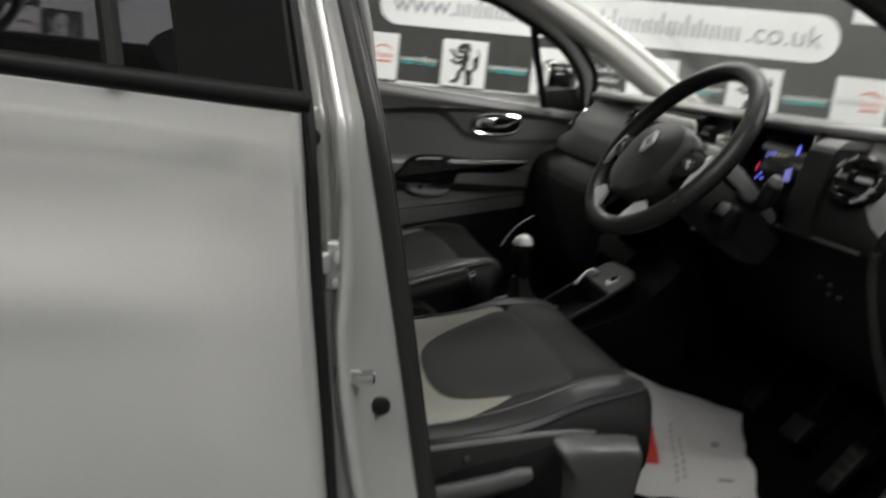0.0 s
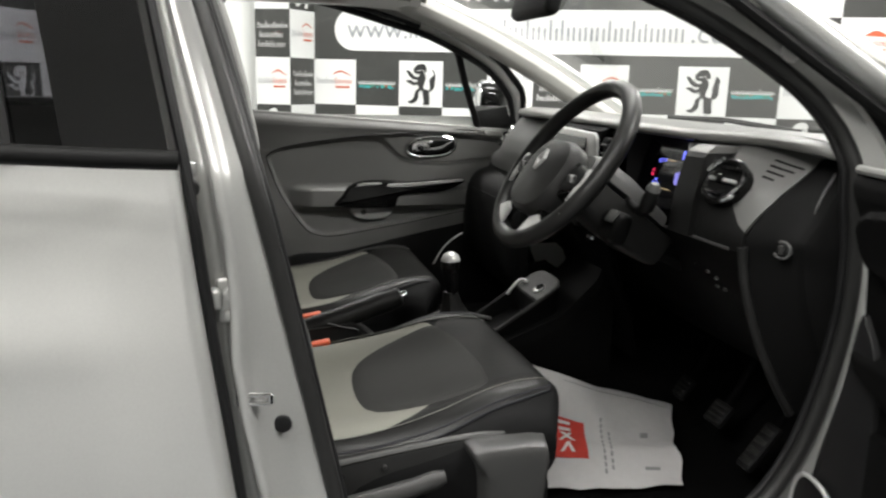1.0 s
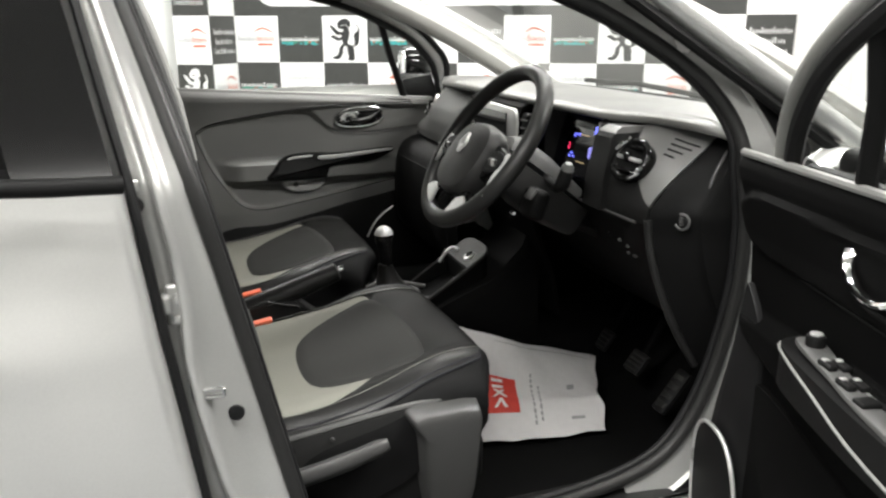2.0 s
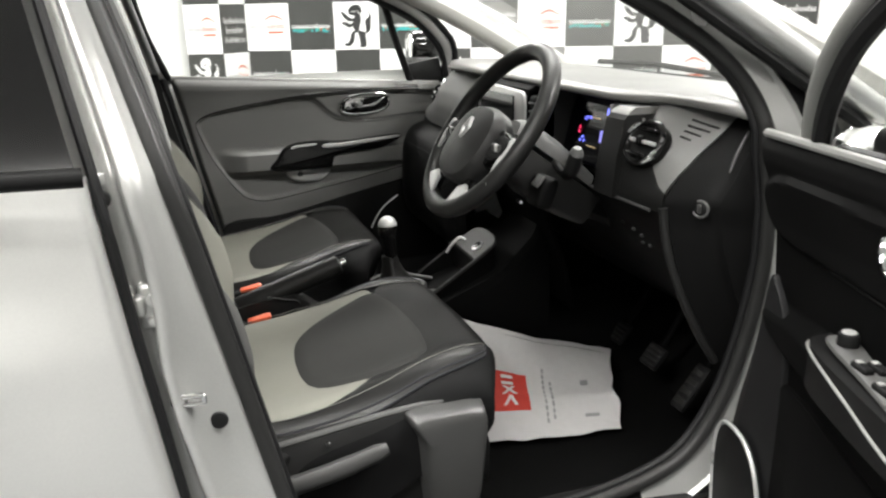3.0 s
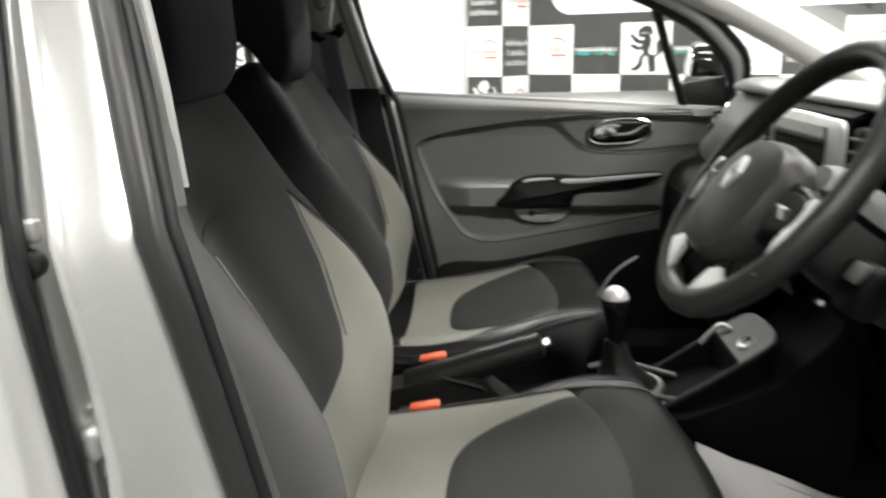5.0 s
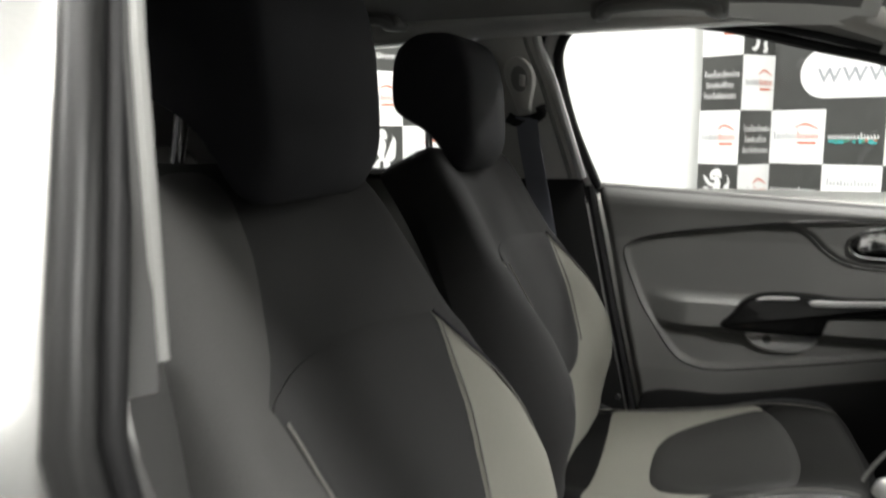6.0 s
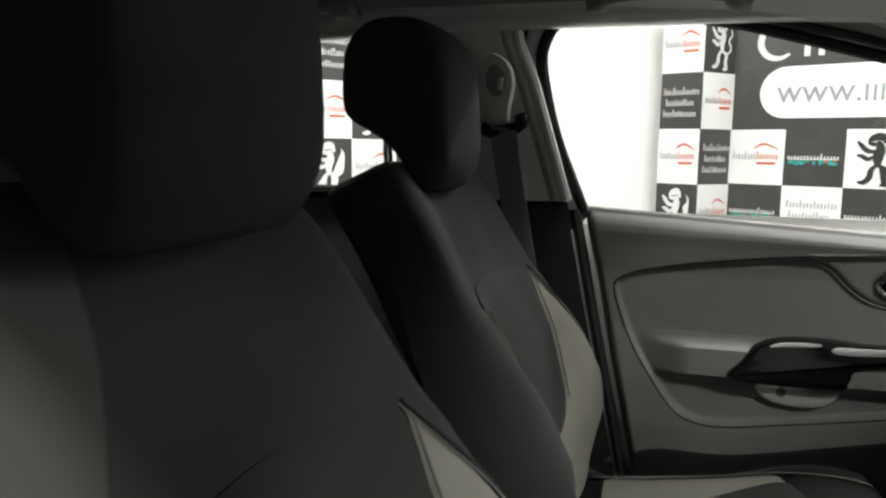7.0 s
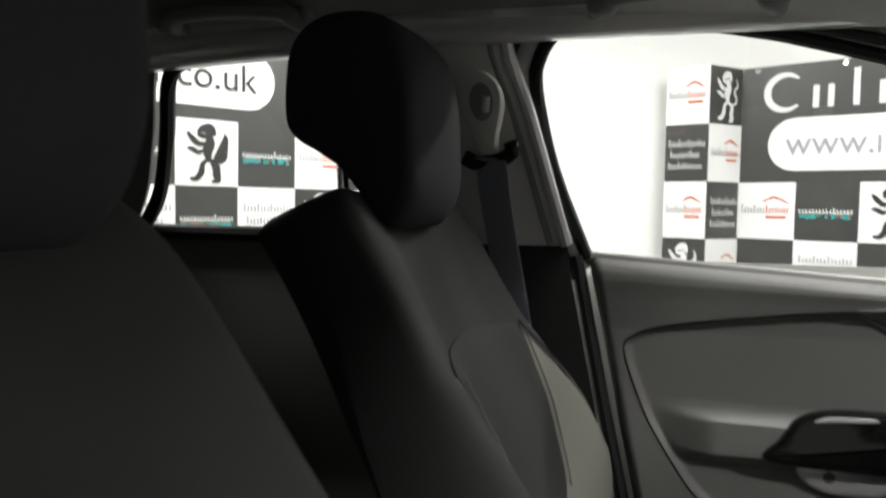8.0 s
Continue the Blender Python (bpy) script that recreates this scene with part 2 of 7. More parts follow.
def ring(c, r, thick, n=36, k=10, axis=(0, 0, 1), squash=1.0):
    """A torus round axis."""
    bm = bmesh.new()
    vs = []
    for a in np.linspace(0, 2 * math.pi, n, endpoint=False):
        vs.append([bm.verts.new(((r + thick * math.cos(b)) * math.cos(a), (r + thick * math.cos(b)) * math.sin(a), squash * thick * math.sin(b))) for b in np.linspace(0, 2 * math.pi, k, endpoint=False)])
    for i in range(n):
        for j in range(k):
            bm.faces.new((vs[i][j], vs[(i + 1) % n][j], vs[(i + 1) % n][(j + 1) % k], vs[i][(j + 1) % k]))
    bm.transform(Matrix.Translation(c) @ Vector(axis).to_track_quat("Z", "Y").to_matrix().to_4x4())
    return bm


def tube(pts, r, n=10, flat=1.0, up=(0, 0, 1)):
    """A sweep along the points; r is one radius or one each; flat squeezes it across up."""
    p = [Vector(map(float, q)) for q in pts]
    rs = [r] * len(p) if isinstance(r, (int, float)) else list(r)
    rings = []
    for i, q in enumerate(p):
        t = (p[min(i + 1, len(p) - 1)] - p[max(i - 1, 0)]).normalized()
        s = t.cross(Vector(up))
        s = s.normalized() if s.length > 1e-4 else t.orthogonal().normalized()
        u = s.cross(t)
        rings.append([q + rs[i] * (math.cos(a) * s + flat * math.sin(a) * u) for a in np.linspace(0, 2 * math.pi, n, endpoint=False)])
    return loft(rings)


def inset2d(o, d):
    """The outline moved inwards by d."""
    o = np.array(o, float)
    area = np.sum(o[:, 0] * np.roll(o[:, 1], -1) - np.roll(o[:, 0], -1) * o[:, 1])
    t = np.roll(o, -1, 0) - np.roll(o, 1, 0)
    t /= np.linalg.norm(t, axis=1, keepdims=True) + 1e-9
    nrm = np.stack([-t[:, 1], t[:, 0]], 1) * (1 if area > 0 else -1)
    return o + nrm * d


def plate(outline, thick, r, to):
    """A slab with a rounded rim: an outline in a plane, lifted by thick. to maps (a, b, lift) to a place."""
    o = np.array(outline, float)[:, :2]
    rows = [(o, 0.0), (o, thick - r), (inset2d(o, r * 0.3), thick - r * 0.3), (inset2d(o, r), thick)]
    return loft([[to(a, b, h) for a, b in k] for k, h in rows])


def on_side(y):
    """Places on a plane of constant y that rise towards the car's middle."""
    s = 1 if y > 0 else -1
    return lambda a, b, h: (a, y - s * h, b)


def normal_at(S, u, v, e=1e-3):
    a, b = np.subtract(S(u + e, v), S(u - e, v)), np.subtract(S(u, v + e), S(u, v - e))
    n = np.cross(a, b)
    return n / (np.linalg.norm(n) + 1e-12)


def patch(S, outline, proud=0.004, rings=8, lip=0.003, side=1, puff=0.0):
    """A panel laid on the surface S inside an outline in (u, v), with a rolled rim."""
    o = np.array(outline, float)
    c = o.mean(0)
    rows = []
    for k in list(np.linspace(0.04, 1, rings)) + [1.0]:
        row = []
        last = len(rows) == rings
        for q in o:
            u, v = c + (q - c) * k
            h = -lip if last else proud * min(1.0, (1 - k) * 9 + 0.35) + puff * (1 - k * k)
            row.append(np.array(S(u, v)) + side * h * normal_at(S, u, v))
        rows.append(row)
    bm = bmesh.new()
    vs = [[bm.verts.new(tuple(map(float, p))) for p in r] for r in rows]
    n = len(o)
    for a, b in zip(vs, vs[1:]):
        for i in range(n):
            bm.faces.new((a[i], a[(i + 1) % n], b[(i + 1) % n], b[i]))
    bm.faces.new(vs[0][::-1])
    return bm


def seam(S, curve, r, side=1, lift=0.001):
    pts = [np.array(S(u, v)) + side * lift * normal_at(S, u, v) for u, v in curve]
    return tube(pts, r, 6)


def skin(S, us, vs):
    bm = bmesh.new()
    g = [[bm.verts.new(tuple(map(float, S(u, v)))) for v in vs] for u in us]
    for i in range(len(us) - 1):
        for j in range(len(vs) - 1):
            bm.faces.new((g[i][j], g[i + 1][j], g[i + 1][j + 1], g[i][j + 1]))
    return bm


def shell(ob, thick, offset=-1.0):
    md = ob.modifiers.new("thickness", "SOLIDIFY")
    md.thickness, md.offset = thick, offset
    return ob


def inside_depth(px, pz, outline):
    """Signed distance to a closed outline, positive inside, for arrays of points."""
    o = np.array(outline, float)
    best = np.full(px.shape, 1e9)
    inside = np.zeros(px.shape, bool)
    for (x0, z0), (x1, z1) in zip(o, np.roll(o, -1, 0)):
        dx, dz = x1 - x0, z1 - z0
        t = np.clip(((px - x0) * dx + (pz - z0) * dz) / (dx * dx + dz * dz + 1e-12), 0, 1)
        best = np.minimum(best, np.hypot(px - x0 - t * dx, pz - z0 - t * dz))
        cross = (z0 > pz) != (z1 > pz)
        inside ^= cross & (px < dx * (pz - z0) / (dz + 1e-12) + x0)
    return np.where(inside, best, -best)


def field(X, Y, Z):
    """A sheet from three arrays of one shape."""
    bm = bmesh.new()
    n, k = X.shape
    g = [[bm.verts.new((X[i, j], Y[i, j], Z[i, j])) for j in range(k)] for i in range(n)]
    for i in range(n - 1):
        for j in range(k - 1):
            bm.faces.new((g[i][j], g[i + 1][j], g[i + 1][j + 1], g[i][j + 1]))
    return bm


# ---- the room ----
def wall(name, a, b, z0, z1, mat=WALL, thick=0.14):
    a, b = np.array(a), np.array(b)
    d = (b - a) / np.linalg.norm(b - a)
    n = np.array([-d[1], d[0]])
    rows = [[(*p, z) for p in (a, b, b + n * thick, a + n * thick)] for z in (z0, z1)]
    return tagged(part(name, loft(rows), mat, None), "plain white painted wall" if mat == WALL else "unseen wall, greyed to dim reflections", "wall", kind="structure")


ROOM_H = 3.1
MAIN_O, MAIN_D = np.array([0.571, 4.913]), np.array([0.8966, -0.4428])
REAR_O, REAR_D = np.array([-2.414, 3.052]), np.array([0.545, 0.838])
corner_a = REAR_O + REAR_D * 2.0 + np.array([-0.05, 0.03])
corner_b = MAIN_O + np.array([0.03, 0.10])
CORNERS = [REAR_O - REAR_D * 4.2 + np.array([-0.05, 0.03]), corner_a, corner_b, MAIN_O + MAIN_D * 4.75 + np.array([0.03, 0.10]), np.array([5.3, 6.8]), np.array([9.2, 6.8]), np.array([9.2, -5.2]), np.array([-4.7, -5.2])]
for i, name in enumerate(("wall_rear", "wall_north", "wall_front", "wall_return", "wall_end", "wall_east", "wall_south", "wall_west")):
    # South and west walls are out of view and greyed to dim reflections
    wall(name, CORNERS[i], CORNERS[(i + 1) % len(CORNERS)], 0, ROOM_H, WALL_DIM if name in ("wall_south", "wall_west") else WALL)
hall = np.array(CORNERS)
bm = loft([[(x, y, z) for x, y in hall] for z in (-0.12, 0.0)])
tagged(part("floor", bm, CONCRETE, None), "smooth grey painted concrete floor", "floor", kind="structure")
bm = loft([[(x, y, z) for x, y in hall] for z in (ROOM_H, ROOM_H + 0.12)])
tagged(part("ceiling", bm, CEIL, None), "flat off-white ceiling", "ceiling", kind="structure")

for x, y, k in LAMPS:
    thing = tagged(new("ceiling_light"), "white batten light on the ceiling", "ceiling light", "ceiling lights")
    thing.location = (x, y, ROOM_H)
    part("housing", rbox((0, 0, -0.035), (1.5, 0.32, 0.07), 0.01), VINYL_WHITE, thing)
    part("diffuser", rbox((0, 0, -0.085), (1.42, 0.27, 0.03), 0.012), TUBE, thing)


# ---- the printed banners ----
TILE = 0.363


def text_bm(words, size):
    cu = bpy.data.curves.new("lettering", "FONT")
    cu.body, cu.size = words, size
    ob = new("lettering", cu)
    bpy.context.view_layer.update()
    me = bpy.data.meshes.new_from_object(ob.evaluated_get(bpy.context.evaluated_depsgraph_get()))
    bpy.data.objects.remove(ob)
    bm = bmesh.new()
    bm.from_mesh(me)
    bpy.data.meshes.remove(me)
    width = max(v.co.x for v in bm.verts)
    return bm, width


class Banner:
    """A hanging sheet along a line on the floor plan, with print laid on it."""

    def __init__(self, thing, origin, along, slack=0.012, phase=0.0):
        self.thing, self.o, self.d = thing, np.array(origin), np.array(along)
        self.n = np.array([self.d[1], -self.d[0]])
        self.slack, self.phase = slack, phase

    def at(self, a, z, lift=0.0):
        k = self.slack * (math.sin(a * 4.1 + self.phase + 0.8 * z) * 0.6 + math.sin(a * 9.7 + 1.3 * self.phase - 1.1 * z) * 0.4) * (0.5 + 0.5 * math.sin(z * 1.7))
        p = self.o + self.d * a + self.n * (k + lift)
        return (*p, z)

    def sheet(self, a0, a1, z0, z1, lift, thick=0.003):
        na, nz = max(2, int((a1 - a0) / 0.09) + 1), max(2, int((z1 - z0) / 0.12) + 1)
        A, Z = np.linspace(a0, a1, na), np.linspace(z0, z1, nz)
        bm = bmesh.new()
        front = [[bm.verts.new(self.at(a, z, lift)) for z in Z] for a in A]
        for i in range(na - 1):
            for j in range(nz - 1):
                bm.faces.new((front[i][j], front[i + 1][j], front[i + 1][j + 1], front[i][j + 1]))
        rim = [front[i][0] for i in range(na)] + [front[-1][j] for j in range(1, nz)] + [front[i][-1] for i in range(na - 2, -1, -1)] + [front[0][j] for j in range(nz - 2, 0, -1)]
        back = [bm.verts.new(Vector(v.co) - Vector((*(self.n * thick), 0))) for v in rim]
        for i in range(len(rim)):
            j = (i + 1) % len(rim)
            bm.faces.new((rim[j], rim[i], back[i], back[j]))
        return bm

    def shape(self, outlines, lift):
        bm = bmesh.new()
        for o in outlines:
            bm.faces.new([bm.verts.new(self.at(a, z, lift)) for a, z in o])
        bmesh.ops.triangulate(bm, faces=bm.faces)
        return bm

    def print(self, name, outlines, mat, lift=0.008, label=""):
        ob = part(name, self.shape(outlines, lift), mat, self.thing, label)
        return tagged(ob, kind="stuff") if len(outlines) > 1 and name.endswith(("print", "bars")) else ob


def bar(x, z, w, h, skew=0.0):
    return [(x, z), (x + w, z), (x + w + skew, z + h), (x + skew, z + h)]


def stroke(pts, w):
    """A band of width w along the points."""
    p = np.array(cr(pts, 4) if len(pts) > 2 else pts, float)
    t = np.gradient(p, axis=0)
    t /= np.linalg.norm(t, axis=1, keepdims=True)
    k = np.stack([-t[:, 1], t[:, 0]], 1)
    ws = w * np.sin(np.linspace(0.35, math.pi - 0.35, len(p)))[:, None] / 2
    return [tuple(q) for q in np.concatenate([p + k * ws, (p - k * ws)[::-1]])]


def crest(x, z, s, flip=1):
    """A plain upright crest of curved bands in a square of size s."""
    c = lambda pts: [(x + s * (0.5 + flip * (u - 0.5)), z + s * v) for u, v in pts]  # noqa: E731
    return [
        stroke(c([(0.50, 0.80), (0.54, 0.66), (0.50, 0.52), (0.53, 0.36)]), s * 0.17),
        stroke(c([(0.34, 0.80), (0.44, 0.86), (0.56, 0.87), (0.62, 0.76)]), s * 0.13),
        stroke(c([(0.34, 0.77), (0.42, 0.75), (0.52, 0.74)]), s * 0.07),
        stroke(c([(0.50, 0.64), (0.36, 0.63), (0.25, 0.72), (0.18, 0.80)]), s * 0.085),
        stroke(c([(0.47, 0.56), (0.36, 0.50), (0.26, 0.55), (0.18, 0.56)]), s * 0.075),
        stroke(c([(0.52, 0.42), (0.42, 0.32), (0.40, 0.20), (0.32, 0.11), (0.22, 0.11)]), s * 0.10),
        stroke(c([(0.54, 0.40), (0.66, 0.31), (0.63, 0.18), (0.68, 0.09), (0.56, 0.07)]), s * 0.10),
        stroke(c([(0.57, 0.38), (0.72, 0.36), (0.80, 0.46), (0.72, 0.58), (0.82, 0.70), (0.76, 0.82)]), s * 0.05),
    ]


def word_bars(x, z, h, pattern, pitch, thin=0.45):
    """Letters turned into plain bars: t tall, s short, d dot, blank a gap."""
    out = []
    for c in pattern:
        w = pitch * (thin if c == "i" else 0.72)
        if c in "ts":
            hh = h if c == "t" else h * 0.66
            ring_w = pitch * 0.2
            out += [bar(x, z, ring_w, hh), bar(x + w - ring_w, z, ring_w, h * 0.62)]
        elif c == "i":
            out.append(bar(x, z, pitch * 0.2, h * 0.85))
        x += pitch * (0.5 if c == "i" else 1.0)
    return out, x


def tile_print(b, kind, a, z):
    """The print in one square; kind: 2 letters, the ink's subject and the ground's shade."""
    T = TILE
    if kind[0] == "l":
        b.print("crest", crest(a, z, T), INK_BLACK if kind[1] == "w" else INK_WHITE, label="plain upright crest of curved bands")
    elif kind[0] == "m":
        o, x = word_bars(a + T * 0.08, z + T * 0.46, T * 0.15, "tsts", T * 0.11)
        b.print("print", o, INK_GREY)
        o, x = word_bars(x, z + T * 0.46, T * 0.15, "tsss", T * 0.10)
        o += [stroke([(a + T * 0.45, z + T * 0.66), (a + T * 0.65, z + T * 0.74), (a + T * 0.9, z + T * 0.64)], T * 0.035)]
        o += [bar(a + T * 0.52, z + T * 0.37, T * 0.34, T * 0.04)]
        b.print("print", o, INK_RED)
    elif kind[0] == "c":
        ink = INK_WHITE if kind[1] == "b" else INK_GREY
        o = []
        for k, p in enumerate(("tststsis", "tsisits", "tstiisss")):
            q, _ = word_bars(a + T * (0.10 + 0.05 * (k == 1)), z + T * (0.62 - 0.2 * k), T * 0.13, p, T * 0.115)
            o += q
        b.print("print", o, ink)
    elif kind[0] == "g":
        rnd = random.Random(int(a * 977 + z * 131))
        for ink, z0, hh in ((INK_GREEN, 0.40, 0.07), (INK_TEAL, 0.37, 0.06), (INK_RUST, 0.41, 0.05)):
            o = [bar(a + T * u, z + T * (z0 + 0.03 * rnd.random()), T * 0.05, T * hh * (0.4 + rnd.random())) for u in np.arange(0.08, 0.86, 0.05) if rnd.random() < (0.75 if ink != INK_RUST else 0.3)]
            b.print("print", o, ink, 0.007 if ink == INK_GREEN else 0.009)
        o, _ = word_bars(a + T * 0.07, z + T * 0.47, T * 0.10, "ssssstss", T * 0.108)
        o += [bar(a + T * 0.07, z + T * 0.47, T * 0.80, T * 0.016)]
        b.print("print", o, INK_WHITE, 0.011)


def title_band(b, a0, a1, z_row, full):
    """The dark top of a banner with its white lozenge and web address."""
    zb, h = z_row + 0.072, 0.33
    r = h / 2
    arc = lambda cx, s: [(cx + s * r * math.sin(t), zb + r - r * math.cos(t)) for t in np.linspace(0, math.pi, 14)]  # noqa: E731
    pieces = np.linspace(a0 + r, a1 - r, 24)
    lozenge = [arc(a1 - r, 1), arc(a0 + r, -1)] + [[(p, zb), (q, zb), (q, zb + h), (p, zb + h)] for p, q in zip(pieces, pieces[1:])]
    b.print("lozenge", lozenge, VINYL_WHITE, 0.006, "white lozenge with a web address")
    size, base = 0.215, zb + 0.10
    for words, start in (("www.", a0 + 0.11), (".co.uk", a1 - 0.11)):
        bm, w = text_bm(words, size)
        s0 = start if words == "www." else start - w
        for v in bm.verts:
            v.co = b.at(s0 + v.co.x, base + v.co.y, 0.011)
        part("lettering", bm, INK_GREY if full else INK_BLACK, b.thing)
        if words == "www.":
            left = s0 + w + 0.02
        else:
            right = s0 - 0.02
    o, end = word_bars(0, base, 0.155, "sstststistststtssststisss", 0.1)
    k = (right - left) / end
    b.print("address_bars", [[(left + x * k, z) for x, z in q] for q in o], INK_GREY if full else INK_BLACK, 0.011)
    if full:
        base2 = z_row + 0.46
        half = [(a0 + 0.10 + 0.115 * math.cos(t), base2 + 0.105 + 0.11 * math.sin(t)) for t in np.linspace(radians(50), radians(310), 9)]
        o = [stroke(half, 0.045)]
        x = a0 + 0.26
        for tall, n in zip((0, 1, 0, 1, 0, 0, 1, 0), (2, 1, 2, 2, 2, 2, 1, 2)):
            for k in range(n):
                o.append(bar(x + 0.085 * k, base2, 0.036, 0.22 if tall and k == n - 1 else 0.135))
            x += 0.085 * n + 0.055
        b.print("title_bars", o, INK_WHITE, 0.007)


def banner_main():
    thing = tagged(new("banner"), "wide black and white checked vinyl banner hung along the wall", "banner", "banners")
    b = Banner(thing, MAIN_O, MAIN_D)
    z_row = 1.368
    end = 12 * TILE
    part("sheet", b.sheet(0, end, 0.28, z_row + 0.74, 0.0), VINYL_BLACK, thing, "black vinyl sheet")
    title_band(b, 0.5 * TILE, 9.9 * TILE, z_row, True)
    kinds = {(0, 0): "mw", (1, 0): "gb", (2, 0): "lw", (3, 0): "gb", (4, 0): "cw", (5, 0): "cb", (6, 0): "mw", (7, 0): "gb", (8, 0): "lw", (9, 0): "gb", (10, 0): "mw", (11, 0): "cb"}
    low = ["gb", "cw", "gb", "mw", "lb", "mw", "gb", "cw", "gb", "mw", "lb", "mw"]
    for i in range(12):
        for j in range(3):
            z = z_row - (j + 1) * TILE
            if (i + j) % 2 == 0:
                part("white_square", b.sheet(i * TILE, (i + 1) * TILE, z, z + TILE, 0.004), VINYL_WHITE, thing)
            kind = kinds[(i, 0)] if j == 0 else low[(i + 5 * (j - 1)) % 12]
            if j == 2:
                kind = low[(i + 6) % 12]
            if (kind[1] == "w") == ((i + j) % 2 == 0):
                tile_print(b, kind, i * TILE, z)
    for i in (10, 11):
        if i == 11:
            part("white_square", b.sheet(i * TILE, end, z_row, z_row + TILE, 0.004), VINYL_WHITE, thing)
            tile_print(b, "mw", i * TILE, z_row)
        else:
            part("white_square", b.sheet(i * TILE + 0.02, end - TILE, z_row + TILE, z_row + 0.74, 0.004), VINYL_WHITE, thing)
    for a in np.linspace(0.1, end - 0.1, 9):
        part("eyelet", ring(b.at(a, z_row + 0.715, 0.006), 0.012, 0.004, 14, 6, (*b.n, 0)), CHROME, thing)
    return b


def banner_fold():
    """The two narrow ends of the sheet that fold forward beside the main one."""
    ridge, far_end = np.array([0.362, 4.70]), np.array([0.099, 4.83])
    rows = (("white_square", "mw"), (None, "cb"), ("white_square", "mw"), (None, "lb"), ("white_square", "cw"))
    for k, (p, q) in enumerate(((far_end, ridge), (ridge, MAIN_O))):
        L = float(np.linalg.norm(q - p))
        thing = tagged(new("banner"), "narrow folded black and white checked banner beside the wide one", "banner", "banners")
        b = Banner(thing, p, (q - p) / L, 0.004, k)
        part("sheet", b.sheet(0, L, 0.28, 2.108, -0.001), VINYL_BLACK, thing, "black vinyl sheet")
        for j, (_, kind) in enumerate(rows):
            z = 2.108 - (j + 1) * 0.37
            white = (j + k) % 2 == 0
            kind = kind if k == 0 else ("lb", "mw", "cb", "mw", "lb")[j]
            if white:
                part("white_square", b.sheet(0, L, z, z + 0.37, 0.004), VINYL_WHITE, thing)
            mini = Banner(thing, p, (q - p) / L * (L / TILE), 0.004, k)
            mini.n = b.n
            tile_print(mini, kind, 0, z)


def banner_rear():
    thing = tagged(new("banner"), "black and white checked vinyl banner on the rear wall", "banner", "banners")
    b = Banner(thing, REAR_O, REAR_D, 0.004, 2.0)
    z_row = 1.632
    a0, a1 = -9 * TILE, 5 * TILE
    part("sheet", b.sheet(a0, a1, 0.5, z_row + 0.74, 0.0), VINYL_BLACK, thing, "black vinyl sheet")
    title_band(b, a0 + 0.3, 1.62 * TILE, z_row, False)
    for i in range(-5, 5):
        for j in range(-2, 3):
            z = z_row - (j + 1) * TILE
            white = (i + j) % 2 == 0
            if j < 0 and i < 2:
                continue
            if white:
                part("white_square", b.sheet(i * TILE, (i + 1) * TILE, z, z + TILE, 0.004), VINYL_WHITE, thing)
            if white:
                kind = "lw" if i % 6 == 0 and j == 0 else ("mw" if i % 2 == 0 else "cw")
                kind = "mw" if i >= 2 else kind
            else:
                kind = "gb" if i < 2 else ("cb" if j < 0 else "lb")
            tile_print(b, kind, i * TILE, z)


banner_main()
banner_fold()
banner_rear()

# ---- the car: shell ----
car = tagged(new("car"), "silver five-door hatchback standing with its driver's door open", "car")
CY = -0.035


def tumble(z):
    """Half width of the glasshouse's inner face at a height."""
    return 0.74 - max(0.0, z - 1.1) * 0.42


def d_side(z, off=0.0):
    return CY - tumble(z) - off + 0.035


def p_side(z, off=0.0):
    return CY + tumble(z) + off


# driver's door opening, a loop in (x, z)
LOOP = cr([(-0.090, 1.40), (-0.061, 1.321), (0.002, 1.096), (0.056, 0.86), (0.108, 0.62), (0.125, 0.545), (0.19, 0.507), (0.34, 0.50), (0.52, 0.50), (0.68, 0.508), (0.775, 0.545), (0.84, 0.63), (0.88, 0.74), (0.903, 0.86), (0.903, 0.97), (0.885, 1.07), (0.855, 1.145), (0.80, 1.215), (0.70, 1.284), (0.59, 1.338), (0.42, 1.395), (0.20, 1.43), (0.02, 1.44), (-0.055, 1.43)], 5, True)


def edge_x(z):
    """Front edge of the closed rear door."""
    return interp(z, [(0.3, 0.015), (0.5, 0.0), (0.69, -0.024), (0.92, -0.053), (1.106, -0.073), (1.32, -0.115), (1.46, -0.15)])


def seal_x(z):
    return interp(z, [(0.45, 0.135), (0.62, 0.101), (1.096, -0.005), (1.32, -0.065), (1.46, -0.098)])


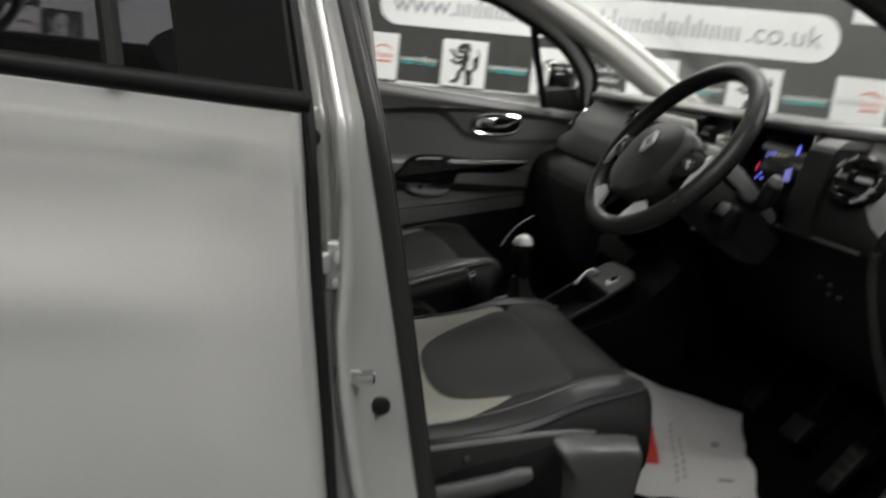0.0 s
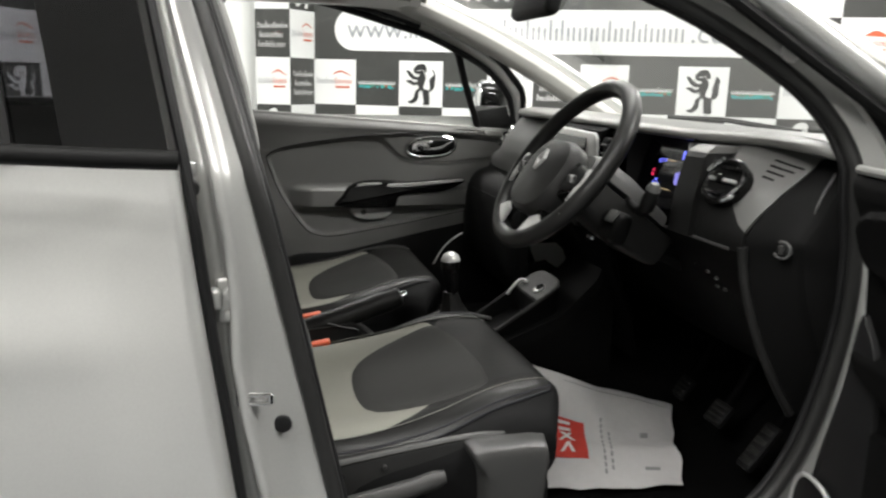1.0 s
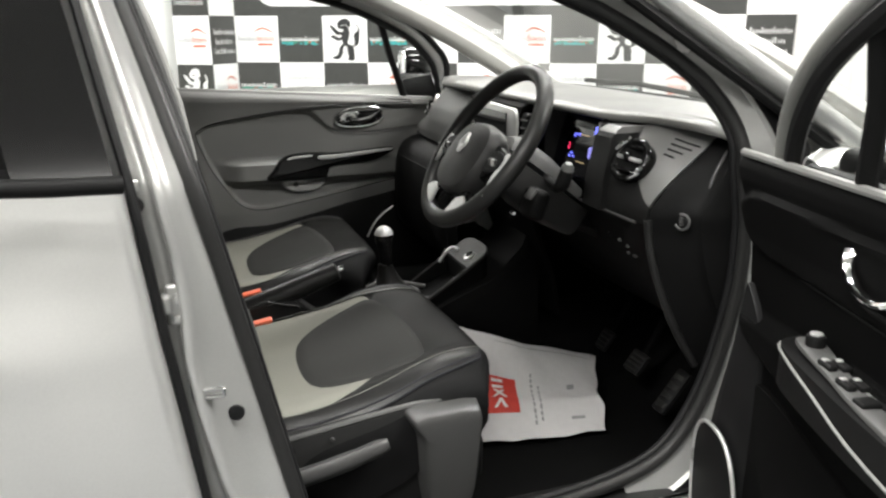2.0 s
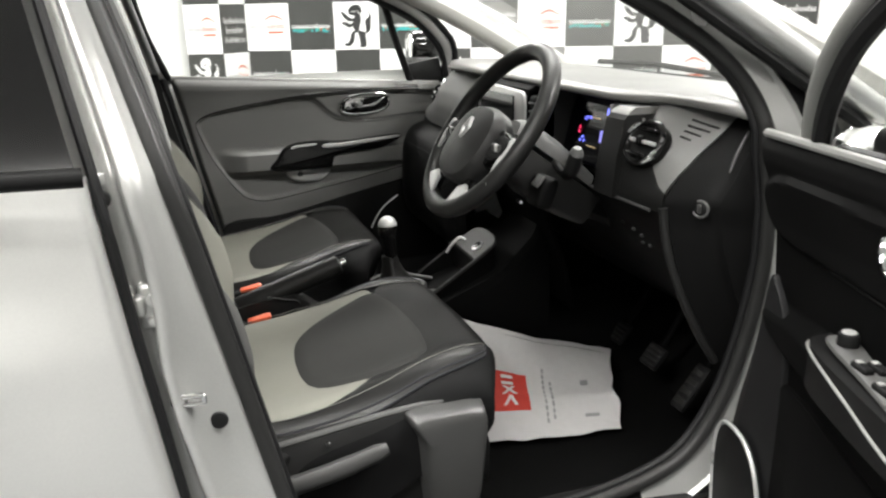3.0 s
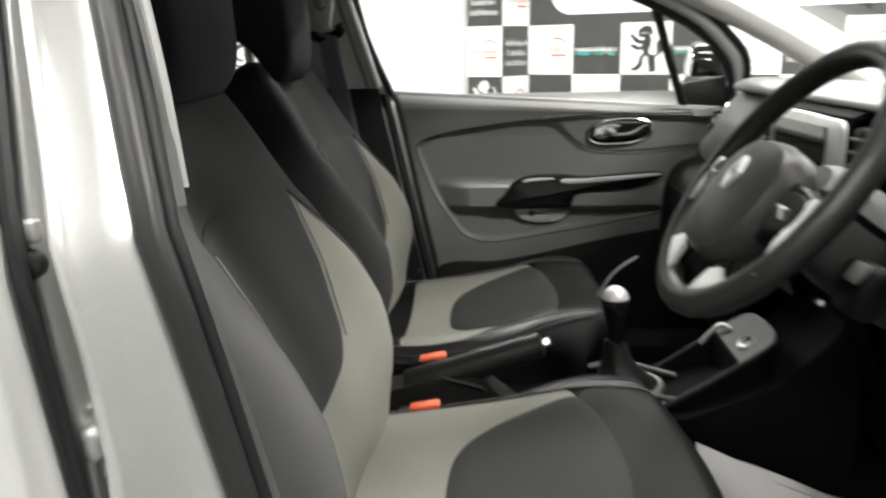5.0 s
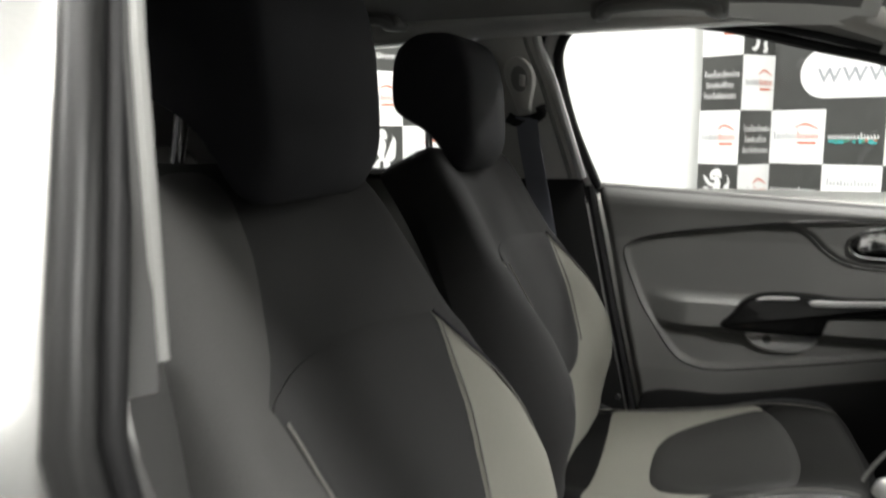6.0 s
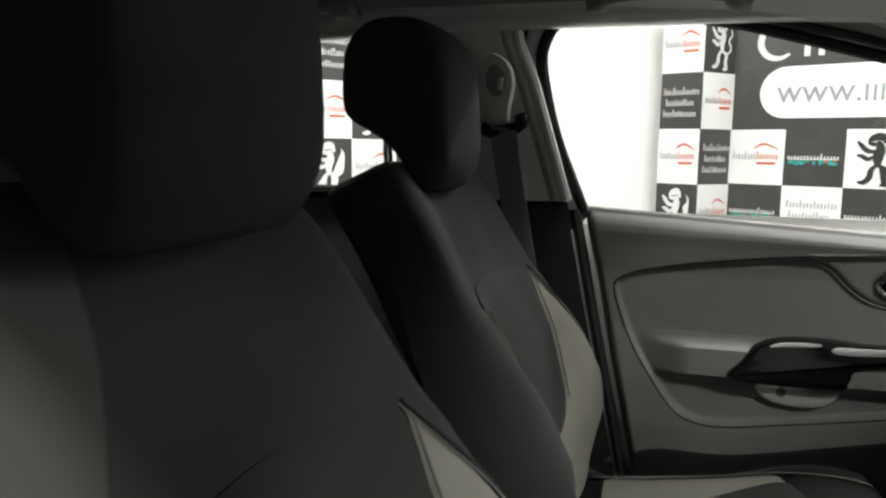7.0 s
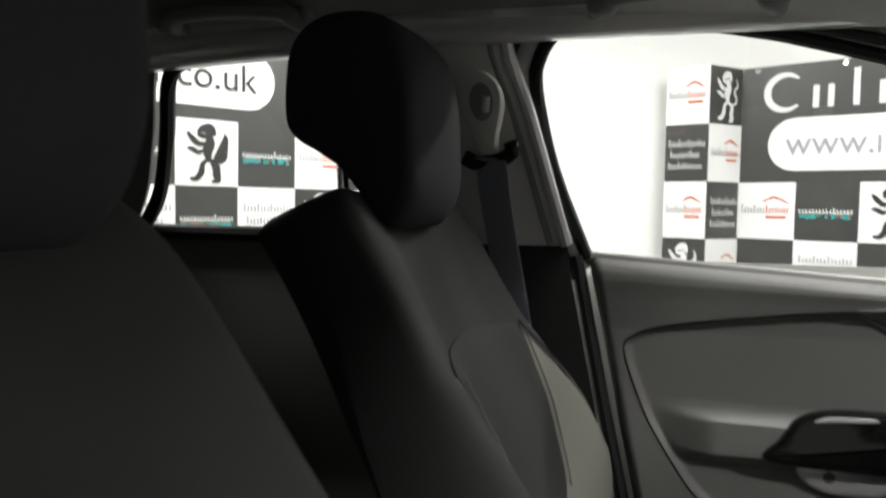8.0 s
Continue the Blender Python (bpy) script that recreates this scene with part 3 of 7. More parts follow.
def rear_door_right():
    def S(u, v):
        # u along from the front edge, v up
        z = 0.34 + v * (0.774 + 0.045 * u)
        x = edge_x(z) - u * 0.92
        bulge = 0.052 * math.sin(math.pi * min(1, max(0, (z - 0.28) / 0.9))) + 0.010 * math.exp(-(((z - 0.93) / 0.035) ** 2)) * min(1, u * 3)
        lip = 0.03 * max(0, 1 - u / 0.012) ** 2
        return (x, -0.803 - bulge * min(1, 0.35 + u * 6) + lip, z)
    us = [0, 0.002, 0.004, 0.008, 0.013, 0.02, 0.04, 0.07] + list(np.linspace(0.11, 1, 22))
    door = part("rear_door", skin(S, us, np.linspace(0, 1, 36)), SILVER, car, "closed silver rear door")
    shell(door, 0.004)
    belt = [(edge_x(1.10) - 0.92 * u, d_side(1.1, 0.10) - 0.003 - 0.012 * min(1, u * 20), 1.124 + 0.045 * u) for u in np.linspace(0.0, 1, 14)]
    part("belt_moulding", tube(belt, 0.0105, 10, 1.0), BLACK, door, "black rubber belt moulding")
    # black frame panel and dark pane above the belt
    def G(u, v):
        z = 1.122 + v * 0.32
        return (edge_x(z) - 0.006 - u * 0.80 + (0.1 * v if u > 0.6 else 0), d_side(z, 0.082), z)
    part("window_post", skin(G, np.linspace(0, 0.13, 6), np.linspace(0, 1, 10)), BLACK_GLOSS, door, "black window post panel")
    pane = part("pane", skin(lambda u, v: np.subtract(G(u, v), (0, -0.008, 0)), np.linspace(0.12, 1, 12), np.linspace(0, 0.95, 10)), TINT, door, "dark privacy glass")
    pane.visible_shadow = False
    top = [tuple(np.add(G(u, 1.0), (0, 0.0, 0.0))) for u in np.linspace(0, 1, 12)]
    part("window_frame", tube(top, 0.016, 8), BLACK, door)
    part("window_divider", tube([G(0.20, v) for v in np.linspace(0, 1, 8)], 0.010, 8), BLACK, door)
    # inner card behind it
    card = skin(lambda u, v: (edge_x(0.4 + v * 0.68) - 0.03 - u * 0.8, -0.735 + 0.02 * math.sin(math.pi * v), 0.40 + v * 0.69), np.linspace(0, 1, 10), np.linspace(0, 1, 10))
    part("door_card", card, SOFT, door)
    edge = [(edge_x(z) + 0.005, d_side(z, 0.050), z) for z in np.linspace(0.36, 1.44, 28)]
    part("edge_seal", tube(edge, 0.0065, 8), RUBBER, door, "black rubber edge seal")
    return door


def b_pillar():
    rings = []
    for z in np.linspace(0.40, 1.46, 72):
        xr, xs, y = edge_x(z) + 0.004, seal_x(z), d_side(z)
        w = xs - xr
        # the ridge swings towards the seal above the striker and flares out at the sill
        k = interp(z, [(0.40, 0.95), (0.50, 0.66), (0.60, 0.40), (0.70, 0.27), (0.80, 0.22), (0.88, 0.24), (0.95, 0.38), (1.02, 0.45), (1.15, 0.50), (1.46, 0.52)])
        rings.append([(xr - 0.02, y - 0.02, z), (xr, y - 0.034, z), (xr + 0.35 * k * w, y - 0.020, z), (xr + 0.75 * k * w, y - 0.021, z), (xr + k * w - 0.004, y - 0.052, z), (xr + k * w + min(0.007, 0.14 * (1 - k) * w), y - 0.056, z), (xr + k * w + min(0.020, 0.32 * (1 - k) * w), y - 0.042, z), (xr + (k + 0.60 * (1 - k)) * w, y - 0.024, z), (xs - 0.004, y - 0.012, z), (xs + 0.008, y + 0.002, z), (xs + 0.010, y + 0.03, z)])
    dense = [cr(r, 3) for r in rings]
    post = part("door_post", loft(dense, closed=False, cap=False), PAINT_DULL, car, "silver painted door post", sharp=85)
    # inner trim: from the seal to a rounded edge, then back along the post
    ex = [(0.50, 0.140), (0.70, 0.108), (0.86, 0.074), (0.96, 0.050), (1.03, 0.033), (1.09, 0.014), (1.108, 0.0)]
    ux_ = [(1.11, 0.012), (1.20, -0.002), (1.28, -0.022), (1.45, -0.082)]
    uy_ = [(1.11, -0.697), (1.20, -0.682), (1.28, -0.660), (1.45, -0.575)]
    for name, z0, z1 in (("lower_trim", 0.50, 1.108), ("upper_trim", 1.110, 1.45)):
        rows = []
        for z in np.linspace(z0, z1, 16):
            s, y = seal_x(z), d_side(z)
            if z < 1.109:
                a = interp(z, ex)
                d = 1.108 - z
                rows.append(cr([(s + 0.002, y + 0.010, z), (a, y + 0.024, z), (a - 0.02, y + 0.038, z), (-0.072 + 0.25 * d, -0.600 - 0.10 * d, z), (-0.12 + 0.2 * d, -0.596 - 0.1 * d, z), (-0.24, -0.61, z)], 4))
            else:
                a, b = interp(z, ux_), interp(z, uy_)
                rows.append(cr([(s + 0.002, y + 0.010, z), (s + 0.012, y + 0.026, z), (0.5 * s + 0.5 * a + 0.004, 0.5 * y + 0.5 * b + 0.004, z), (a, b, z), (a - 0.05, b + 0.004, z), (a - 0.16, b - 0.01, z)], 3))
        part(name, loft(rows, closed=False, cap=False), POST_TRIM, post)
    # Paler strip paints the light caught by the trim's rounded edge
    strip = [(interp(z, ux_), interp(z, uy_), z) for z in np.linspace(1.122, 1.44, 14)]
    part("trim_strip", tube(strip, 0.0040, 8), STRIP, post, "rounded trim edge, light grey for its highlight")
    # latch striker: a bent pin loop on a small plate
    sx, sz = -0.004, 0.832
    y = d_side(sz) - 0.040
    strk = part("striker", rbox((sx - 0.014, y + 0.004, sz), (0.012, 0.008, 0.028), 0.003), CHROME, post, "steel latch striker")
    pin = [(sx - 0.014, y, sz + 0.008), (sx - 0.008, y - 0.010, sz + 0.006), (sx + 0.008, y - 0.013, sz + 0.005), (sx + 0.021, y - 0.012, sz + 0.004)]
    part("striker_loop", tube(cr(pin, 5), 0.0030, 8), CHROME, strk)
    pin2 = [(p[0], p[1], p[2] - 0.011) for p in pin]
    part("striker_loop", tube(cr(pin2, 5), 0.0030, 8), CHROME, strk)
    part("striker_loop", tube([pin[-1], pin2[-1]], 0.0032, 8), CHROME, strk)
    part("hole_plug", disc((0.032, d_side(0.768) - 0.030, 0.787), 0.0115, 0.004, 24, (-0.1, -1, 0), 0.002), RUBBER, post, "round black rubber plug")
    hz = 0.950
    hx, hy = edge_x(hz) + 0.026, d_side(hz) - 0.026
    part("hinge", join([rbox((hx, hy, hz), (0.026, 0.014, 0.056), 0.005), rbox((hx - 0.012, hy - 0.004, hz + 0.004), (0.014, 0.024, 0.026), 0.005)]), PAINT_DULL, post, "painted door hinge")
    part("hinge_bolt", disc((hx + 0.004, hy - 0.007, hz + 0.010), 0.0085, 0.010, 16, (0.1, -1, 0), 0.003), PAINT_DULL, post)
    part("hinge_bolt", disc((hx + 0.001, hy - 0.006, hz - 0.017), 0.0060, 0.009, 16, (0, -1, 0), 0.002), PAINT_DULL, post)
    part("hinge", rbox((edge_x(0.545) + 0.034, d_side(0.545) - 0.030, 0.545), (0.018, 0.012, 0.045), 0.004), PAINT_DULL, post)
    part("hinge_bolt", disc((edge_x(0.545) + 0.036, d_side(0.545) - 0.034, 0.535), 0.007, 0.008, 16, (0, -1, 0), 0.003), PAINT_DULL, post)
    hy = d_side(1.085) - 0.034
    part("rubber_stop", disc((edge_x(1.088) + 0.006, hy, 1.086), 0.010, 0.012, 18, (0.1, -1, 0), 0.004), RUBBER_GREY, post, "grey rubber stop")
    part("stop_clip", rbox((edge_x(1.10) + 0.004, hy, 1.108), (0.022, 0.010, 0.016), 0.003), PAINT_DULL, post)
    return post


def door_opening():
    loop = np.array(LOOP)
    n = len(loop)
    def swept(r, dy, grow, sides=10):
        # the seal stands further in along the front post
        o, near = np.array(inset2d(loop, -grow)), np.array(inset2d(loop, 0.018 - grow))
        k = [smoothstep(0.50, 0.75, x) * smoothstep(1.17, 1.05, z) for x, z in loop]
        o = [a + (b - a) * w for a, b, w in zip(o, near, k)]
        pts = [Vector((x, d_side(z) + dy, z)) for x, z in o]
        rings = []
        for i in range(n):
            t = (pts[(i + 1) % n] - pts[i - 1]).normalized()
            s = t.cross(Vector((0, 1, 0))).normalized()
            u = s.cross(t)
            rings.append([pts[i] + r * (math.cos(a) * s + math.sin(a) * u) for a in np.linspace(0, 2 * math.pi, sides, endpoint=False)])
        return loft(rings + [rings[0]], cap=False)
    seal = part("door_seal", swept(0.0115, -0.003, -0.001), RUBBER_GREY, car, "charcoal rubber door seal")
    part("seal_lip", swept(0.007, 0.010, -0.010), RUBBER, seal)
    # painted flange outside of the seal, forward of the door post
    inner, mid2, outer, back = inset2d(loop, 0.008), inset2d(loop, -0.010), inset2d(loop, -0.034), inset2d(loop, -0.038)
    rows = []
    for o, dy in ((inner, -0.004), (mid2, -0.010), (outer, -0.020), (back, -0.030)):
        rows.append([(x, d_side(z) + dy, z) for x, z in o])
    keep = [i for i, (x, z) in enumerate(loop) if x > 0.66 and z > 0.50 or z > 1.10 and x > 0.13 or z > 1.41]
    bm = bmesh.new()
    vs = [[bm.verts.new(tuple(map(float, p))) for p in r] for r in rows]
    for a, b in zip(vs, vs[1:]):
        for i in keep:
            j = (i + 1) % n
            bm.faces.new((a[i], a[j], b[j], b[i]))
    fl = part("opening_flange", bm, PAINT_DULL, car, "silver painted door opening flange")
    shell(fl, 0.003)
    # Pillar side beyond the flange; its dark grey stands for shade on the metal
    keep = [i for i, (x, z) in enumerate(loop) if x > 0.25 and z > 1.20]
    o1, o2 = inset2d(loop, -0.036), inset2d(loop, -0.088)
    band = [[(*p, d_side(p[1]) - 0.034) for p in (o1[i], o2[i])] for i in keep]
    shell(part("pillar_cover", loft([[(x, y, z) for x, z, y in r] for r in band], closed=False, cap=False), POST_TRIM, fl, "windscreen pillar side, dark grey for its shade"), 0.006)
    # Black sheet put where the gap at the hinge lies in shade
    keep = [i for i, (x, z) in enumerate(loop) if x > 0.70 and 0.51 < z < 1.22]
    o1, o2 = inset2d(loop, -0.037), inset2d(loop, -0.095)
    band = [[(o1[i][0], d_side(o1[i][1]) - 0.030, o1[i][1]), (o2[i][0], d_side(o2[i][1]) - 0.030, o2[i][1])] for i in keep]
    shell(part("hinge_shade", loft(band, closed=False, cap=False), RUBBER, fl, "black sheet for the shade behind the door hinge"), 0.004)
    part("hinge_bolt", disc((0.918, d_side(0.91) - 0.02, 0.91), 0.010, 0.014, 14, (-0.3, -1, 0), 0.004), RUBBER, fl)


def lower_body():
    # sills, wings, bonnet, roof, tail: the outer skin
    for s, y0 in ((-1, -0.80), (1, 0.80)):
        rows = []
        for x in np.linspace(-1.0, 1.0, 24):
            rows.append([(x, y0 + s * dy, z) for dy, z in ((-0.10, 0.492), (-0.055, 0.492), (-0.012, 0.478), (0.012, 0.44), (0.015, 0.36), (0.0, 0.28), (-0.08, 0.24))])
        part("sill", loft(rows, closed=False, cap=False), SILVER, car, "silver painted sill")
        tread = [[(x, y0 + s * dy, z) for dy, z in ((-0.02, 0.497), (-0.06, 0.502), (-0.105, 0.498), (-0.16, 0.46), (-0.165, 0.40))] for x in np.linspace(-0.1, 0.86, 12)]
        part("sill_trim", loft(tread, closed=False, cap=False), BLACK, car, "black plastic sill trim")
        for k in range(3):
            part("tread_rib", rbox((0.62 + 0.05 * k, y0 - s * 0.085, 0.503), (0.035, 0.03, 0.004), 0.0015), BLACK, car) if s < 0 else None
        arch = [(1.62 + 0.36 * math.cos(a), 0.31 + 0.36 * math.sin(a)) for a in np.linspace(math.pi, 0, 16)]
        out = [(0.98, 1.03), (0.955, 0.8), (0.95, 0.5), (0.97, 0.27), (1.24, 0.27)] + arch + [(2.2, 0.30), (2.28, 0.55), (2.22, 0.80), (1.98, 0.95), (1.5, 1.02), (1.2, 1.05)]
        part("front_wing", plate(out, 0.03, 0.02, lambda a, b, h, s=s: (a, s * (0.80 + h - max(0, a - 1.7) ** 2 * 0.5) + CY, b)), SILVER, car, "silver front wing")
        arch = [(-0.98 + 0.36 * math.cos(a), 0.31 + 0.36 * math.sin(a)) for a in np.linspace(0, math.pi, 16)]
        out = [(-0.62, 0.28)] + arch + [(-1.75, 0.35), (-1.82, 0.7), (-1.74, 1.1), (-0.98, 1.1), (-0.97, 0.72), (-0.66, 0.58)] if s < 0 else [(-0.62, 0.28)] + arch + [(-1.75, 0.35), (-1.82, 0.7), (-1.74, 1.09), (0.96, 1.07), (0.95, 0.28)]
        part("quarter_panel", plate(out, 0.03, 0.02, lambda a, b, h, s=s: (a, s * (0.79 + h + 0.02 * math.sin(max(0, b - 0.2) * 3)) + CY, b)), SILVER, car, "silver side panel")
    hood = skin(lambda u, v: (1.36 + 0.86 * v, CY + (u - 0.5) * (1.56 - 0.22 * v * v), 1.075 - 0.10 * v - 0.16 * v**4 - 0.05 * (2 * u - 1) ** 4 + 0.012 * math.sin(math.pi * 2 * abs(u - 0.5))), np.linspace(0, 1, 24), np.linspace(0, 1, 16))
    shell(part("bonnet", hood, SILVER, car, "silver bonnet"), 0.01)
    front = skin(lambda u, v: (2.22 + 0.06 * math.sin(math.pi * v) - 0.35 * (2 * u - 1) ** 4, CY + (u - 0.5) * 1.5, 0.26 + 0.6 * v), np.linspace(0, 1, 16), np.linspace(0, 1, 8))
    shell(part("front_bumper", front, SILVER, car, "silver front bumper"), 0.02)
    tail = skin(lambda u, v: (-1.80 + 0.30 * max(0, v - 0.55) + 0.10 * (2 * u - 1) ** 4, CY + (u - 0.5) * (1.52 - 0.3 * max(0, v - 0.5)), 0.34 + 1.10 * v), np.linspace(0, 1, 14), np.linspace(0, 1, 16))
    shell(part("tailgate", tail, SILVER, car, "silver tailgate"), 0.02)
    def R(u, v):
        x = -1.62 + 2.10 * u
        w = 0.60 - 0.03 * u
        return (x, CY + (2 * v - 1) * w, 1.53 - 0.10 * (2 * v - 1) ** 4 - 0.05 * (u - 0.55) ** 2 * 4 * 0.6)
    shell(part("roof", skin(R, np.linspace(0, 1, 24), np.linspace(0, 1, 20)), SILVER, car, "silver roof"), 0.006)
    for s in (-1, 1):
        rail = [(x, CY + s * (0.605 - 0.015 * (x + 1.6)), 1.445 - 0.035 * (x - 0.1) ** 2) for x in np.linspace(-1.6, 0.48, 20)]
        part("roof_rail", tube(rail, 0.035, 10), SILVER, car)
    # wheels
    for x in (-0.98, 1.62):
        for s in (-1, 1):
            c = (x, CY + s * 0.76, 0.315)
            wheel = part("wheel", ring(c, 0.245, 0.07, 40, 12, (0, 1, 0), 1.25), TYRE, car, "black road tyre")
            rim = [disc((x, c[1] + s * 0.05, 0.315), 0.19, 0.02, 32, (0, s, 0), 0.01)]
            rim += [rbox((x + 0.1 * math.cos(a), c[1] + s * 0.075, 0.315 + 0.1 * math.sin(a)), (0.17, 0.02, 0.04), 0.008, 2, Matrix.Rotation(-a, 4, "Y")) for a in np.linspace(0, 2 * math.pi, 5, endpoint=False)]
            part("rim", join(rim), SATIN, wheel, "five-spoke alloy rim")
    under = rbox((0.3, CY, 0.30), (3.6, 1.3, 0.05), 0.02)
    part("underbody", under, BLACK, car)


def cabin_shell():
    # carpeted floor, tunnel and bulkhead
    prof = [(-1.25, 0.62), (-0.80, 0.60), (-0.62, 0.42), (-0.3, 0.405), (0.4, 0.40), (0.98, 0.40), (1.08, 0.43), (1.20, 0.55), (1.30, 0.72), (1.34, 1.0)]
    prof = cr(prof, 4)
    fl = skin(lambda u, v: (prof[int(u)][0], CY + v, prof[int(u)][1]), range(len(prof)), np.linspace(-0.70, 0.72, 16))
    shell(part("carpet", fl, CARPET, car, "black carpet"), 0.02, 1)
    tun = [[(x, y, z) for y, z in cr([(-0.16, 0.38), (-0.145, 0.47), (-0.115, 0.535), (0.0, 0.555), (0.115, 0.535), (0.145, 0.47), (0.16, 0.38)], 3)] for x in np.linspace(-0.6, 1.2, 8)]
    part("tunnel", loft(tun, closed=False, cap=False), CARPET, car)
    # roof lining
    def L(u, v):
        x = -1.45 + 1.90 * u
        return (x, CY + (2 * v - 1) * 0.53, 1.472 + 0.022 * (1 - (2 * v - 1) ** 2) - 0.03 * (2 * v - 1) ** 6 - 0.05 * max(0, u - 0.8) ** 2 * 25 * 0.35 - 0.06 * max(0, 0.25 - u) ** 2 * 16)
    shell(part("headlining", skin(L, np.linspace(0, 1, 26), np.linspace(0, 1, 22)), HEADLINER, car, "grey cloth headlining"), 0.008, 1)
    # windscreen and its frame
    def W(u, v):
        x = 1.36 - 0.90 * v - (0.05 if u > 0.5 else 0.115) * (2 * u - 1) ** 2
        return (x, CY + (2 * u - 1) * (0.72 - 0.16 * v), 1.075 + 0.405 * v + 0.035 * math.sin(math.pi * v))
    ws = part("windscreen", skin(W, np.linspace(0, 1, 20), np.linspace(0, 1, 14)), GLASS, car, "clear laminated windscreen")
    ws.visible_shadow = False
    part("header_trim", tube([W(u, 1.0) for u in np.linspace(0, 1, 14)], 0.03, 10), HEADLINER, car)
    part("scuttle", tube([np.add(W(u, 0), (0.02, 0, 0.0)) for u in np.linspace(0, 1, 14)], 0.022, 8), BLACK, car, "black scuttle panel")
    for k in (0, 1):
        w0 = np.array(W(0.08 + 0.42 * k, 0.03)) + (0.0, 0, 0.02)
        w1 = np.array(W(0.46 + 0.42 * k, 0.05)) + (0.0, 0, 0.02)
        part("wiper", tube([w0, (w0 + w1) / 2 + (0, 0, 0.01), w1], 0.008, 6), BLACK, car, "black wiper blade")
    for s in (-1, 1):
        u = 0 if s < 0 else 1
        path = [np.array(W(u, v)) for v in np.linspace(-0.04, 1.02, 14)]
        if s > 0:
            part("pillar_trim", tube([p + (-0.045 - 0.02 * (1 - i / 13), s * 0.012, -0.022) for i, p in enumerate(path)], 0.046, 12, 0.75), TRIM_LIGHT, car, "light grey windscreen pillar trim")
        else:
            part("pillar_trim", tube([p + (-0.020, s * 0.030, -0.010) for p in path], 0.030, 12, 0.75), TRIM_LIGHT, car, "light grey windscreen pillar trim")
        if s > 0:
            part("pillar_skin", tube([p + (0.0, s * 0.040, 0.0) for p in path], 0.032, 10, 0.8), SILVER, car, "silver windscreen pillar")
            part("pillar_edge", tube([p + (-0.018, s * 0.062, -0.024) for p in path], 0.012, 8), BLACK, car)
            continue
        lower_end, upper_end = np.array((1.07, CY + s * 0.758, 1.095)), np.array((0.50, CY + s * 0.625, 1.475))
        line = [lower_end + (upper_end - lower_end) * v for v in np.linspace(-0.03, 1.05, 12)]
        # Darker silver than the far pillar: its dim surroundings put into the colour
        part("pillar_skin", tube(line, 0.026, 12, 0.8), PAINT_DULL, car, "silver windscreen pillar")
        part("pillar_edge", tube([p + (-0.020, s * 0.008, -0.026) for p in line], 0.010, 8), BLACK, car)
    # shoulder of the wing beside the windscreen's foot
    rows = []
    for x, zt, yi in ((0.955, 1.085, 0.745), (1.00, 1.105, 0.742), (1.10, 1.108, 0.738), (1.22, 1.100, 0.730), (1.36, 1.085, 0.690), (1.60, 1.050, 0.660)):
        rows.append([(x, CY - y, z) for y, z in cr([(0.795, zt - 0.09), (0.792, zt - 0.045), (0.778, zt - 0.012), (yi + 0.015, zt), (yi, zt - 0.004), (yi - 0.005, zt - 0.05)], 3)])
    shell(part("wing_shoulder", loft(rows, closed=False, cap=False), SILVER, car, "silver wing shoulder"), 0.004)
    # interior mirror
    m = part("interior_mirror", rbox((0.62, CY, 1.385), (0.035, 0.235, 0.07), 0.02, 4, Matrix.Rotation(radians(12), 4, "Y")), BLACK, car, "black interior mirror")
    part("mirror_arm", tube([(0.63, CY, 1.40), (0.66, CY, 1.45)], 0.012, 8), BLACK, m)


rear_door_right()
b_pillar()
door_opening()
lower_body()
cabin_shell()


# ---- front doors ----
OPEN_ANGLE = 77.0
HINGE = (0.905, -0.905)
MIRRORED = Matrix.Translation((0, 2 * CY, 0)) @ Matrix.Diagonal((1, -1, 1, 1))
OPENED = Matrix.Translation((HINGE[0], HINGE[1], 0)) @ Matrix.Rotation(radians(OPEN_ANGLE), 4, "Z") @ Matrix.Translation((-0.93, 0.895, 0)) @ MIRRORED

BELT_FALL = 0.062
GLASS_LINE = [(0.0, 1.112), (-0.045, 1.243), (-0.065, 1.353), (-0.06, 1.392), (-0.043, 1.417), (-0.015, 1.430), (0.117, 1.428), (0.222, 1.413), (0.29, 1.398), (0.42, 1.365), (0.534, 1.335), (0.70, 1.262), (0.785, 1.196), (0.825, 1.138), (0.852, 1.060)]
INSET_LINE = cr([(0.058, 0.965), (0.075, 0.992), (0.12, 1.008), (0.22, 1.025), (0.38, 1.044), (0.60, 1.054), (0.90, 1.040), (0.93, 0.93), (0.90, 0.84), (0.66, 0.797), (0.50, 0.766), (0.36, 0.742), (0.26, 0.727), (0.205, 0.732), (0.165, 0.757), (0.115, 0.83), (0.088, 0.88)], 5, True)


